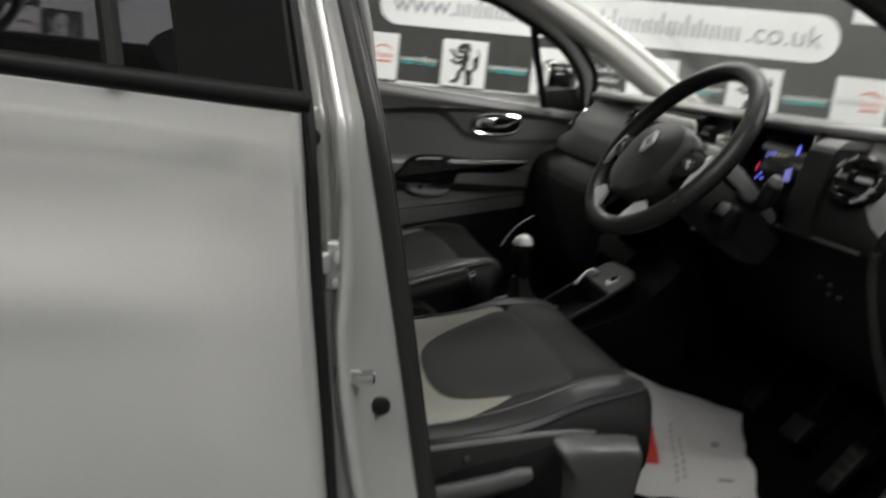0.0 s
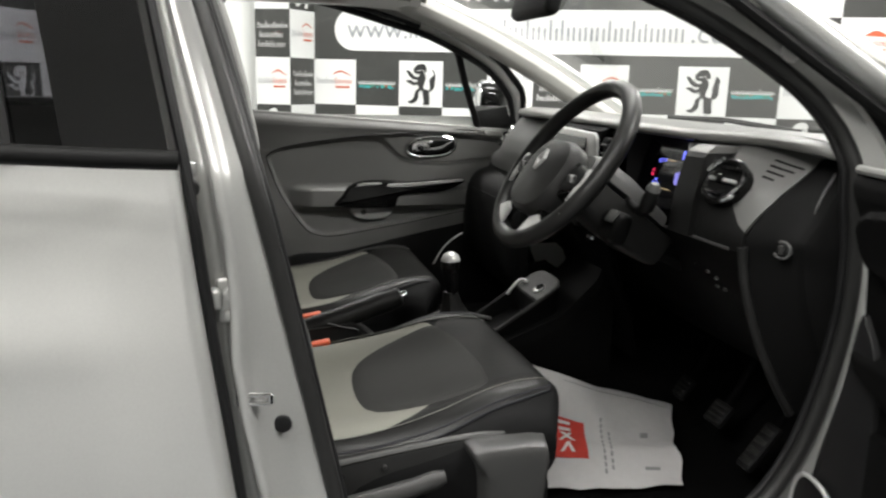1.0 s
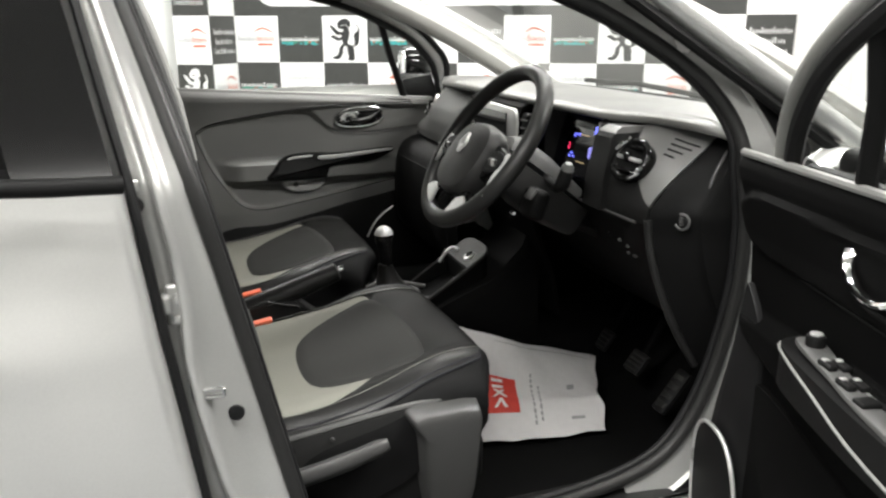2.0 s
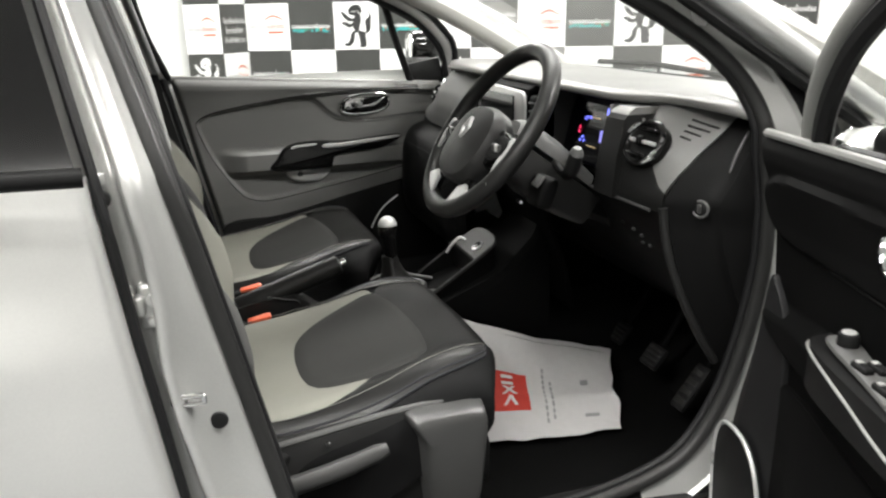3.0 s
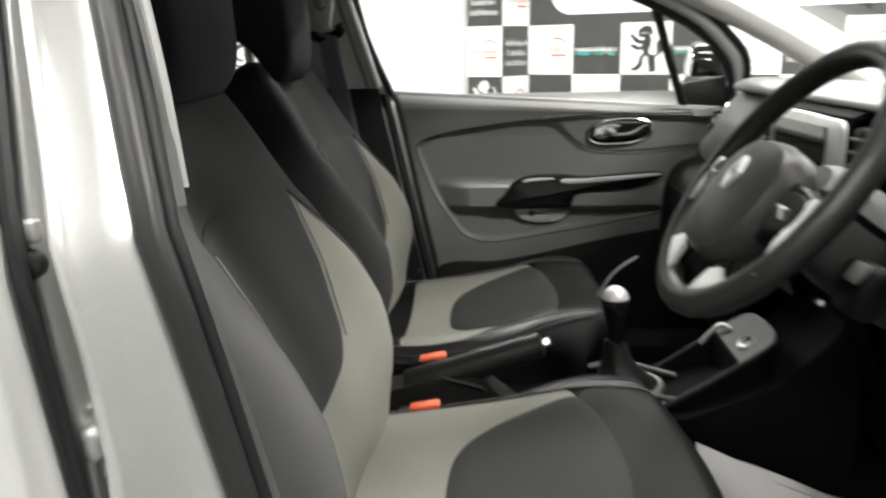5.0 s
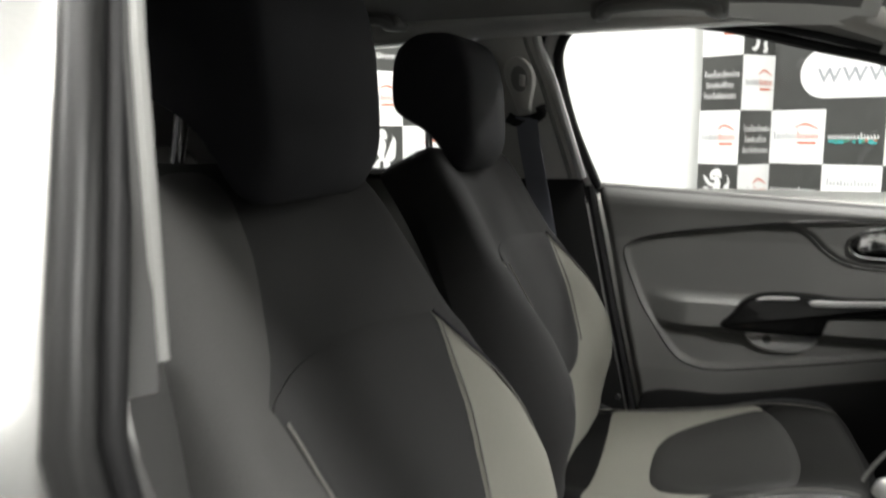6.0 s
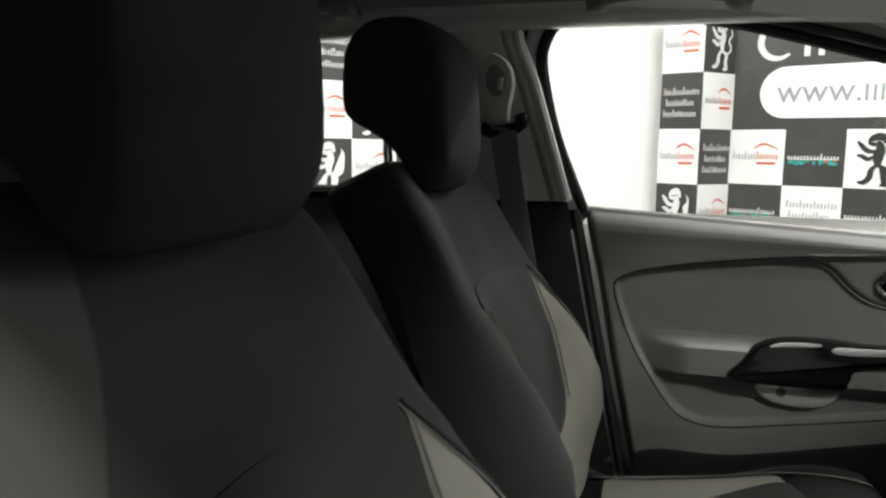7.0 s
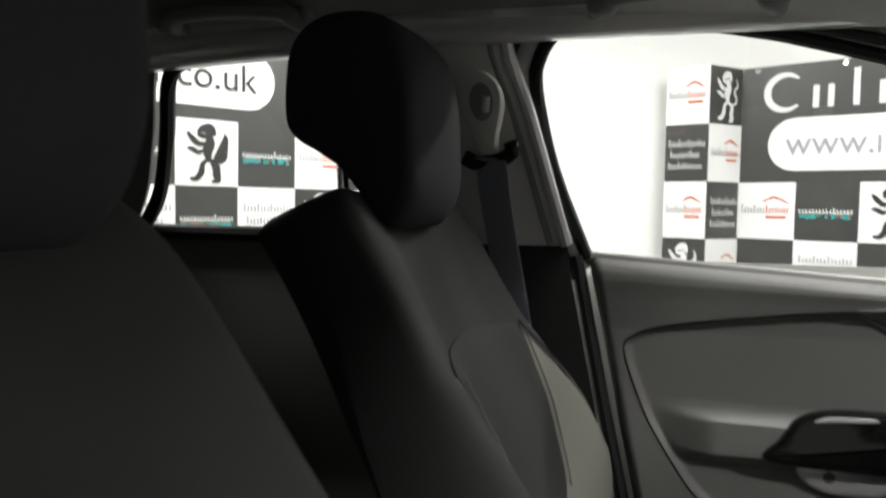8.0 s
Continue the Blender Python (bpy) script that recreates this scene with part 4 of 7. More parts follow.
def card_y(px, pz, driver=False):
    """Inner face of a front door card, closed on the passenger's side."""
    base = np.interp(pz, [0.42, 0.55, 0.66, 0.72, 0.80, 0.90, 1.0, 1.05, 1.075, 1.09, 1.100, 1.108], [0.735, 0.712, 0.697, 0.692, 0.694, 0.700, 0.702, 0.695, 0.690, 0.691, 0.696, 0.706])
    d = inside_depth(px, pz, INSET_LINE)
    y = base + 0.015 * smoothstep(-0.001, 0.012, d) * (1 - smoothstep(0.50, 0.80, px) if driver else 1)
    arm = smoothstep(0.10, 0.20, px) * (1 - 0.4 * smoothstep(0.6, 0.9, px))
    shelf = smoothstep(0.800, 0.826, pz) * (1 - smoothstep(0.872, 0.895, pz))
    y = y - 0.034 * arm * shelf * smoothstep(0.0, 0.02, d)
    # swoop round the release handle
    swoop = inside_depth(px, pz, SWOOP)
    y = y - 0.011 * smoothstep(-0.004, 0.008, swoop)
    y = y + 0.010 * smoothstep(0.0, 0.006, 0.003 - np.abs(pz - 0.822)) * arm * (d > 0.01)
    y = y + np.where(pz < 0.60, 0.02 * smoothstep(0.0, 0.03, inside_depth(px, pz, POCKET)), 0)
    return y


SWOOP = cr([(0.385, 1.046), (0.42, 1.020), (0.455, 0.985), (0.50, 0.962), (0.60, 0.955), (0.76, 0.968), (0.93, 0.985), (0.93, 1.06), (0.60, 1.056)], 5, True)
POCKET = cr([(0.22, 0.60), (0.22, 0.50), (0.5, 0.48), (0.62, 0.52), (0.62, 0.60)], 4, True)


def card_rear(z):
    return interp(z, [(0.42, 0.145), (0.70, 0.088), (0.86, 0.052), (1.11, 0.0)])


def front_door(name, label, T, driver):
    zs = np.concatenate([np.linspace(0.42, 0.70, 22), np.linspace(0.705, 1.062, 84), np.linspace(1.066, 1.108, 12)])
    us = np.linspace(0, 1, 210)
    Z = np.tile(zs, (len(us), 1))
    fore = lambda z: interp(z, [(0.42, 0.905), (0.80, 0.915), (0.92, 0.925), (1.0, 0.940), (1.06, 0.965), (1.108, 0.990)]) if driver else 0.905  # noqa: E731
    X = np.array([[card_rear(z) + (fore(z) - card_rear(z)) * u for z in zs] for u in us])
    Y = card_y(X, Z, driver)
    Y = Y + 0.02 * np.clip(1 - us / 0.02, 0, 1)[:, None] ** 2
    fall = 0.0 if driver else BELT_FALL
    Z = Z - fall * np.clip(X, 0, 1) * smoothstep(1.040, 1.108, Z)
    # Driver's card takes the darkened tone that stands for its shade
    lower = part(name, field(X, Y, Z), SOFT if not driver else DOOR_SHADED, car, label, m=T)
    shell(lower, 0.012)
    P = lambda *a, **k: part(*a, **{"m": T, **k})  # noqa: E731
    # outer skin
    out = skin(lambda u, v: (-0.075 + 0.05 * (1 - v) + (1.0 - 0.02) * u, 0.775 + 0.035 * math.sin(math.pi * min(1, v * 1.05)) + 0.045 * min(1, 0.5 + 4 * min(u, 1 - u)), 0.40 + 0.70 * v), np.linspace(0, 1, 24), np.linspace(0, 1, 20))
    shell(P("outer_skin", out, SILVER, lower, "silver outer door skin"), 0.004)
    end = [[(x, y, z) for y, z in ((0.72, 0.42), (0.72, 1.09), (0.815, 1.09), (0.815, 0.42))] for x in (0.905, 0.93)]
    P("hinge_face", loft(end), BLACK if driver else PAINT_DULL, lower)
    rear = [[(card_rear(z) - 0.01 + dx, y, z) for dx, y in ((-0.02, 0.72), (-0.05, 0.80), (-0.045, 0.81), (0.0, 0.73))] for z in np.linspace(0.42, 1.09, 14)]
    P("latch_face", loft(rear), PAINT_DULL, lower, "painted door edge")
    P("bottom_face", rbox((0.52, 0.77, 0.415), (0.80, 0.08, 0.02), 0.006), PAINT_DULL, lower)
    rim_line = [(x, float(card_y(np.array([x]), np.array([z]), driver)[0]) - 0.0005, z) for x, z in inset2d(INSET_LINE, 0.001) if x < (0.60 if driver else 0.86)]
    k0 = max(range(len(rim_line) - 1), key=lambda i: math.dist(rim_line[i], rim_line[i + 1]))
    rim_line = rim_line[k0 + 1 :] + rim_line[: k0 + 1]
    P("inset_groove", tube(rim_line, 0.0015, 8), BLACK, lower, "dark groove round the card inset")
    swoop_line = [(x, float(card_y(np.array([x]), np.array([z]), driver)[0]) - 0.001, z) for x, z in inset2d(SWOOP, -0.001) if z < 1.040 and x < 0.80]
    P("swoop_rim", tube(swoop_line, 0.0022, 8), SOFT if not driver else BLACK, lower, "raised rim round the handle")
    pocket = cr([(0.10, 0.44), (0.10, 0.63), (0.14, 0.672), (0.26, 0.676), (0.36, 0.694), (0.50, 0.726), (0.66, 0.758), (0.86, 0.792), (0.90, 0.72), (0.90, 0.44)], 6, True)
    P("map_pocket", plate(pocket, 0.012, 0.005, on_side(0.697)), DOOR_SHADED if driver else BLACK, lower, "black lower map pocket")
    # belt rail and window surround
    belt = [(x, 0.700 if driver else 0.716, (1.110 if driver else 1.107) - fall * max(x, 0)) for x in np.linspace(-0.002, 0.985 if driver else 0.885, 16)]
    P("belt_rail", tube(belt, 0.0065 if driver else 0.010, 8), STRIP if driver else SOFT, lower, "satin grey belt rail" if driver else "")
    P("belt_seal", tube([(x, 0.732, 1.104 - fall * max(x, 0)) for x in np.linspace(-0.03, 0.86, 12)], 0.010, 8), RUBBER, lower)
    def around(grow, dy):
        o = inset2d(GLASS_LINE + [(0.4, 1.0)], -grow)[:-1]
        return [(x, 0.705 - max(0, z - 1.1) * 0.42 + dy, z) for x, z in cr(o, 4)]
    if driver:
        front = [(0.32, 1.432), (0.44, 1.396), (0.56, 1.352), (0.674, 1.302), (0.757, 1.257), (0.824, 1.207), (0.870, 1.157), (0.904, 1.108)]
        rear_line = [(-0.022, 1.105), (-0.065, 1.24), (-0.088, 1.35), (-0.078, 1.41), (-0.02, 1.45), (0.12, 1.452)]
        line3 = [(x, 0.727 - max(0, z - 1.1) * 0.42, z) for x, z in cr(rear_line + front, 5)]
        P("window_frame", tube(line3, 0.019, 12, 0.8), TRIM_MID, lower, "dark grey door window frame")
        seal3 = [(x, 0.716 - max(0, z - 1.1) * 0.42, z) for x, z in cr([(0.32, 1.408), (0.44, 1.372), (0.56, 1.329), (0.668, 1.282), (0.745, 1.239), (0.806, 1.190), (0.848, 1.145), (0.880, 1.10)], 5)]
        P("glass_seal", tube(seal3, 0.0125, 8), RUBBER, lower, "black glass seal")
    else:
        P("glass_seal", tube(around(0.006, 0.012), 0.0105, 8), RUBBER, lower, "black glass seal")
        P("window_frame", tube(around(0.028, 0.022), 0.019, 10, 0.9), SATIN, lower, "silver door window frame")
        P("frame_seal", tube(around(0.046, 0.004), 0.010, 8), RUBBER, lower)
    back = -0.004 if driver else 0.0
    P("window_divider", tube([(0.622 - back, 0.634, 1.322), (0.640 - back, 0.650, 1.280), (0.668 - back, 0.680, 1.21), (0.728 - back, 0.722, 1.065)], 0.0125, 8, 0.8), BLACK, lower, "black quarter window divider")
    line = cr(GLASS_LINE, 3)
    pane = bmesh.new()
    pane.faces.new([pane.verts.new((float(x), 0.722 - max(0, z - 1.1) * 0.42, float(z))) for x, z in line])
    bmesh.ops.triangulate(pane, faces=pane.faces)
    g = P("pane", pane, GLASS, lower, "clear door glass")
    g.visible_shadow = False
    sail = plate([(0.72, 1.055), (0.85, 1.055), (0.822, 1.14), (0.705, 1.12)], 0.012, 0.004, lambda a, b, h: (a, 0.73 - h, b))
    if not driver:
        P("mirror_sail", sail, BLACK, lower)
    # release handle: chrome lever in a dished surround
    c = (0.636, 1.022) if driver else (0.570, 1.008)
    y0 = 0.705
    big = 1.22 if driver else 1.0
    oval = [(c[0] + 0.078 * big * math.copysign(abs(math.cos(a)) ** 0.8, math.cos(a)), c[1] + 0.031 * big**2 * math.copysign(abs(math.sin(a)) ** 0.8, math.sin(a)) + 0.006 * math.cos(a)) for a in np.linspace(0, 2 * math.pi, 40, endpoint=False)]
    rim = [(a, y0 - 0.004, b) for a, b in oval]
    P("handle_bezel", tube(rim + [rim[0]], 0.0048, 8), CHROME if not driver else BLACK, lower, "chrome bezel")
    P("handle_dish", plate(inset2d(oval, 0.003), 0.003, 0.001, on_side(y0 - 0.0)), BLACK_GLOSS, lower, "gloss black dish")
    lever = [(c[0] - 0.066, c[1] - 0.012), (c[0] - 0.058, c[1] + 0.014), (c[0] - 0.02, c[1] + 0.021), (c[0] + 0.0, c[1] + 0.014), (c[0] - 0.006, c[1] - 0.002), (c[0] + 0.03, c[1] + 0.004), (c[0] + 0.064, c[1] + 0.020), (c[0] + 0.058, c[1] + 0.004), (c[0] + 0.02, c[1] - 0.018), (c[0] - 0.035, c[1] - 0.024)]
    if driver:
        hook = cr([(0.699, y0 - 0.006, 1.046), (0.694, y0 - 0.016, 1.036), (0.686, y0 - 0.020, 1.016), (0.662, y0 - 0.020, 0.999), (0.627, y0 - 0.020, 0.997), (0.596, y0 - 0.016, 1.012), (0.575, y0 - 0.008, 1.030)], 4)
        P("release_lever", tube(hook, [0.005] * 3 + [0.0085] * 19 + [0.006] * 3, 10, 0.7), CHROME, lower, "chrome release lever")
    else:
        P("release_lever", plate(cr(lever, 4, True), 0.013, 0.005, on_side(y0 - 0.001)), CHROME, lower, "chrome release lever")
    # gloss black pull with its bright strip
    pull = cr([(0.268, 0.822), (0.283, 0.858), (0.305, 0.886), (0.345, 0.902), (0.42, 0.905), (0.50, 0.900), (0.66, 0.910), (0.668, 0.895), (0.60, 0.868), (0.475, 0.858), (0.455, 0.835), (0.435, 0.818)], 5, True)
    pl = P("door_pull", plate(pull, 0.022, 0.009, on_side(0.690)), BLACK_GLOSS, lower, "gloss black door pull")
    P("bright_strip", plate(cr([(0.43, 0.884), (0.50, 0.886), (0.655, 0.901), (0.652, 0.908), (0.50, 0.897), (0.43, 0.895)], 4, True), 0.004, 0.0015, on_side(0.669)), SATIN, pl, "bright metal strip")
    P("bright_strip", plate(cr([(0.325, 0.888), (0.345, 0.897), (0.40, 0.899), (0.40, 0.894), (0.35, 0.890)], 4, True), 0.003, 0.001, on_side(0.668)), SATIN, pl)
    cup = cr([(0.315, 0.818), (0.32, 0.790), (0.36, 0.776), (0.42, 0.780), (0.45, 0.815), (0.40, 0.826)], 5, True)
    # Satin on the passenger's cup paints the bright reflection below the pull
    P("pull_cup", plate(cup, 0.012, 0.011, on_side(0.704)), SATIN if not driver else DASH, lower, "scooped pull cup")
    P("cup_screw", disc((0.352, 0.694, 0.803), 0.009, 0.003, 20, (0, -1, 0), 0.0015), GREY_PLASTIC, lower)
    if driver:
        # armrest with the window and mirror switches
        arm = [(0.770, 0.69), (0.742, 0.647), (0.60, 0.623), (0.45, 0.612), (0.25, 0.607), (0.12, 0.63), (0.10, 0.69)]
        rows = [[(x, y, z) for x, y in cr(arm, 5)] for z in (0.850, 0.890, 0.903)]
        P("armrest", loft(rows), BLACK, lower, "black armrest")
        tilt = lambda a, b, h: (a + 0.075, b, 0.904 + h + (a - 0.45) * 0.03)  # noqa: E731
        plate_o = cr([(0.662, 0.674), (0.650, 0.656), (0.56, 0.640), (0.462, 0.623), (0.30, 0.612), (0.295, 0.640), (0.470, 0.651), (0.56, 0.668), (0.635, 0.687), (0.658, 0.686)], 4, True)
        sp = P("switch_panel", plate(plate_o, 0.006, 0.003, tilt), GREY_PLASTIC, lower, "satin grey switch panel")
        P("mirror_knob", disc(tilt(0.634, 0.671, 0.004), 0.012, 0.016, 24, (0, 0, 1), 0.004), BLACK, sp, "round mirror adjuster")
        P("knob_cap", disc(tilt(0.634, 0.671, 0.020), 0.008, 0.002, 20, (0, 0, 1), 0.001), SATIN, sp)
        for x, y in ((0.577, 0.651), (0.573, 0.666), (0.530, 0.643), (0.527, 0.657)):
            P("window_switch", rbox(tilt(x, y, 0.008), (0.026, 0.012, 0.008), 0.003), BLACK, sp, "black window switch")
            P("switch_tip", rbox(tilt(x + 0.005, y, 0.0125), (0.007, 0.007, 0.002), 0.0009), SATIN, sp)
        P("lock_switch", rbox(tilt(0.490, 0.641, 0.008), (0.020, 0.024, 0.006), 0.003), BLACK, sp)
        P("armrest_strip", tube(cr([(0.762, 0.668, 0.900), (0.738, 0.643, 0.900), (0.634, 0.625, 0.886), (0.51, 0.611, 0.868), (0.25, 0.605, 0.845), (0.15, 0.62, 0.84)], 4), 0.0020, 8), STRIP, lower, "satin armrest strip")
        sx, sz = 0.920, 0.545
        so = [(sx + 0.074 * math.copysign(abs(math.cos(a)) ** 0.75, math.cos(a)) + 0.02 * math.sin(a), sz + 0.13 * math.copysign(abs(math.sin(a)) ** 0.75, math.sin(a))) for a in np.linspace(0, 2 * math.pi, 36, endpoint=False)]
        sg = P("speaker_grille", plate(so, 0.008, 0.004, on_side(0.68)), BLACK, lower, "black oval speaker grille")
        rim = [(a, 0.673, b) for a, b in so]
        P("speaker_ring", tube(rim + [rim[0]], 0.0035, 8), SATIN, sg, "bright speaker ring")
        recess = cr([(0.895, 0.92), (0.912, 0.92), (0.930, 0.82), (0.965, 0.70), (0.985, 0.58), (0.98, 0.44), (0.87, 0.44), (0.85, 0.70), (0.86, 0.86)], 5, True)
        P("hinge_recess", plate(recess, 0.010, 0.004, on_side(0.694)), RUBBER, lower, "black rubber hinge gaiter")
        P("card_edge", tube([(fore(z) - 0.004, 0.712, z) for z in np.linspace(0.45, 1.10, 16)], 0.010, 8), BLACK, lower)
    # exterior mirror
    c = Vector((0.79 if driver else 0.80, 0.965, 1.150))
    rows = []
    for k, (dx, sc) in enumerate(((0.0, 0.92), (0.012, 1.0), (0.05, 0.98), (0.09, 0.80), (0.115, 0.45))):
        rows.append([(c.x + dx + 0.02 * math.cos(a), c.y + sc * 0.115 * math.copysign(abs(math.cos(a)) ** 0.75, math.cos(a)), c.z + sc * 0.072 * math.copysign(abs(math.sin(a)) ** 0.75, math.sin(a))) for a in np.linspace(0, 2 * math.pi, 28, endpoint=False)])
    mir = P("exterior_mirror", loft(rows), BLACK_GLOSS, lower, "black exterior mirror")
    P("mirror_face", plate([(0.10 * math.copysign(abs(math.cos(a)) ** 0.7, math.cos(a)), 0.060 * math.copysign(abs(math.sin(a)) ** 0.7, math.sin(a))) for a in np.linspace(0, 2 * math.pi, 28, endpoint=False)], 0.006, 0.002, lambda a, b, h: (c.x - h - 0.001 + 0.02 * a / 0.11, c.y + a, c.z + b)), MIRROR, mir, "mirror glass")
    P("mirror_foot", rbox((c.x, 0.82 if driver else 0.83, 1.105 if driver else 1.115), (0.075, 0.16, 0.075 if driver else 0.04), 0.018, 3), BLACK, mir)
    return lower


front_door("front_door", "closed passenger door with a charcoal card", None, False)
front_door("front_door", "open driver's door with a card darkened for shade", OPENED, True)


# ---- passenger-side pillars and rear quarter ----
def far_side():
    # centre post trim: grey above the belt, black below
    def B(u, v):
        z = 1.125 + 0.345 * v
        x0, x1 = interp(z, [(1.12, -0.035), (1.33, -0.088), (1.40, -0.112), (1.47, -0.12)]), interp(z, [(1.12, -0.235), (1.40, -0.235), (1.47, -0.26)])
        bow = 0.018 * math.sin(math.pi * u)
        return (x0 + (x1 - x0) * u, p_side(z) - 0.012 - bow, z)
    up = part("centre_post_trim", skin(B, np.linspace(0, 1, 12), np.linspace(0, 1, 14)), TRIM_LIGHT, car, "light grey centre post trim")
    shell(up, 0.008, 1)
    for k, (off, r) in enumerate(((0.006, 0.0095), (-0.018, 0.0050))):
        strip = [(interp(z, [(1.12, -0.035), (1.33, -0.088), (1.40, -0.112), (1.47, -0.12)]) + off, p_side(z) - 0.013 - 0.004 * k, z) for z in np.linspace(1.128, 1.415, 14)]
        part("trim_strip", tube(strip, r, 8), SATIN if k == 0 else TRIM_MID, up, "silver frame strip" if k == 0 else "grey trim groove")
    def Bl(u, v):
        z = 0.46 + 0.665 * v
        x0, x1 = card_rear(z) - 0.030, -0.25 + 0.02 * v
        return (x0 + (x1 - x0) * u, 0.692 - 0.02 * math.sin(math.pi * u) - 0.006 * v, z)
    shell(part("lower_post_trim", skin(Bl, np.linspace(0, 1, 10), np.linspace(0, 1, 16)), BLACK, car, "black lower post trim"), 0.008, 1)
    edge = [(card_rear(z) - 0.018, 0.704, z) for z in np.linspace(0.45, 1.11, 16)]
    part("post_seal", tube(edge, 0.010, 8), RUBBER, car, "black door seal")
    edge2 = [(card_rear(z) - 0.034, 0.694, z) for z in np.linspace(0.45, 1.11, 16)]
    part("post_strip", tube(edge2, 0.0035, 6), SATIN, car)
    # belt guide, webbing and height slider
    guide_line = cr([(-0.168, 1.335), (-0.160, 1.362), (-0.137, 1.372), (-0.113, 1.354), (-0.107, 1.326), (-0.117, 1.285), (-0.122, 1.262), (-0.145, 1.262), (-0.155, 1.292)], 5, True)
    y = p_side(1.31) - 0.052
    lean = lambda a, b, h: (a, y - h + (1.31 - b) * 0.42, b)  # noqa: E731
    gd = part("belt_guide", plate(guide_line, 0.018, 0.010, lean), TRIM_LIGHT, car, "light grey belt guide")
    eye = [(-0.136 + 0.017 * math.cos(a), 1.328 + 0.025 * math.sin(a)) for a in np.linspace(0, 2 * math.pi, 24, endpoint=False)]
    part("guide_recess", plate(eye, 0.003, 0.002, lambda a, b, h: lean(a, b, h + 0.0175)), TRIM_MID, gd, "oval recess")
    part("guide_core", tube([lean(-0.131, 1.316, 0.018), lean(-0.128, 1.336, 0.019)], 0.0065, 10), TRIM_LIGHT, gd, "light grey moulded boss")
    slot = [lean(a, b, 0.008) for a, b in ((-0.170, 1.255), (-0.150, 1.246), (-0.118, 1.250), (-0.098, 1.262), (-0.100, 1.275))]
    part("guide_slot", tube(cr(slot, 4), 0.011, 8), BLACK, gd, "black belt slot")
    web = [[(xa, yy, z), (xa + w, yy - 0.004, z - 0.004)] for xa, yy, z, w in [(-0.152, y + 0.012, 1.256, 0.046), (-0.146, y + 0.020, 1.20, 0.046), (-0.134, y + 0.036, 1.12, 0.046), (-0.118, y + 0.052, 1.02, 0.046), (-0.09, y + 0.06, 0.80, 0.046), (-0.08, y + 0.06, 0.50, 0.046)]]
    wb = part("belt_webbing", loft([[np.array(a), np.array(a) * 0.5 + np.array(b) * 0.5 + (0, -0.002, 0), np.array(b)] for a, b in web], closed=False, cap=False), BELT, gd, "dark belt webbing")
    shell(wb, 0.002)
    # rear side window surround, rear door card, rear quarter
    line = [(-0.262, 1.125), (-0.275, 1.39), (-0.30, 1.425), (-0.39, 1.432), (-0.55, 1.425), (-0.635, 1.408), (-0.672, 1.38), (-0.70, 1.30), (-0.745, 1.20), (-0.80, 1.135)]
    o = cr(line, 4)
    part("rear_glass_seal", tube([(x, p_side(z) + 0.0, z) for x, z in o], 0.013, 8), RUBBER, car, "black rear glass seal")
    pane = bmesh.new()
    pane.faces.new([pane.verts.new((float(x), p_side(z) + 0.015, float(z))) for x, z in o])
    bmesh.ops.triangulate(pane, faces=pane.faces)
    g = part("rear_pane", pane, GLASS, car, "clear rear door glass")
    g.visible_shadow = False
    shell(part("rear_door_card", skin(lambda u, v: (-0.25 - 0.72 * u, 0.70 - 0.015 * math.sin(math.pi * v), 0.45 + 0.68 * v), np.linspace(0, 1, 10), np.linspace(0, 1, 12)), SOFT, car, "charcoal rear door card"), 0.01, 1)
    part("rear_sill", tube([(x, 0.703, 1.128) for x in np.linspace(-0.25, -0.84, 8)], 0.014, 8), BLACK, car)
    for s in (-1, 1):
        f0 = p_side if s > 0 else (lambda z: d_side(z) - 0.0)
        def C(u, v):
            z = 1.12 + 0.35 * v
            x0 = interp(z, [(1.12, -0.825), (1.2, -0.765), (1.3, -0.722), (1.39, -0.692), (1.47, -0.65)])
            return (x0 - 0.75 * u, f0(z) - s * 0.008, z)
        shell(part("rear_quarter_trim", skin(C, np.linspace(0, 1, 8), np.linspace(0, 1, 12)), HEADLINER if s > 0 else TRIM_MID, car, "grey rear quarter trim"), 0.008, s)
        part("rear_side_lining", skin(lambda u, v: (-0.95 - 0.75 * u, f0(1.0) - s * 0.02, 0.45 + 0.68 * v), np.linspace(0, 1, 4), np.linspace(0, 1, 4)), SOFT, car)
        # cant rail: between window tops and headlining
        rail = []
        for x in np.linspace(-1.45, 0.50, 40):
            zt = interp(x, [(-1.5, 1.40), (-0.7, 1.425), (-0.3, 1.440), (0.0, 1.447), (0.12, 1.445), (0.25, 1.430), (0.40, 1.398), (0.52, 1.365)])
            yo = abs(f0(zt) - CY)
            rail.append([(x, CY + s * (yo + 0.0), zt - 0.004), (x, CY + s * (yo - 0.012), zt + 0.002), (x, CY + s * (yo - 0.028), zt + 0.014), (x, CY + s * (0.535 if yo > 0.55 else yo - 0.03), max(zt + 0.02, 1.462 - 0.25 * max(0, x - 0.2) ** 2)), (x, CY + s * 0.47, 1.486 - 0.35 * max(0, x - 0.15) ** 2)])
        shell(part("roof_side_trim", loft(rail, closed=False, cap=False), HEADLINER, car, "grey cloth roof side trim"), 0.006, s)
        part("roof_side_seal", tube([r[0] for r in rail], 0.009, 8), RUBBER, car)
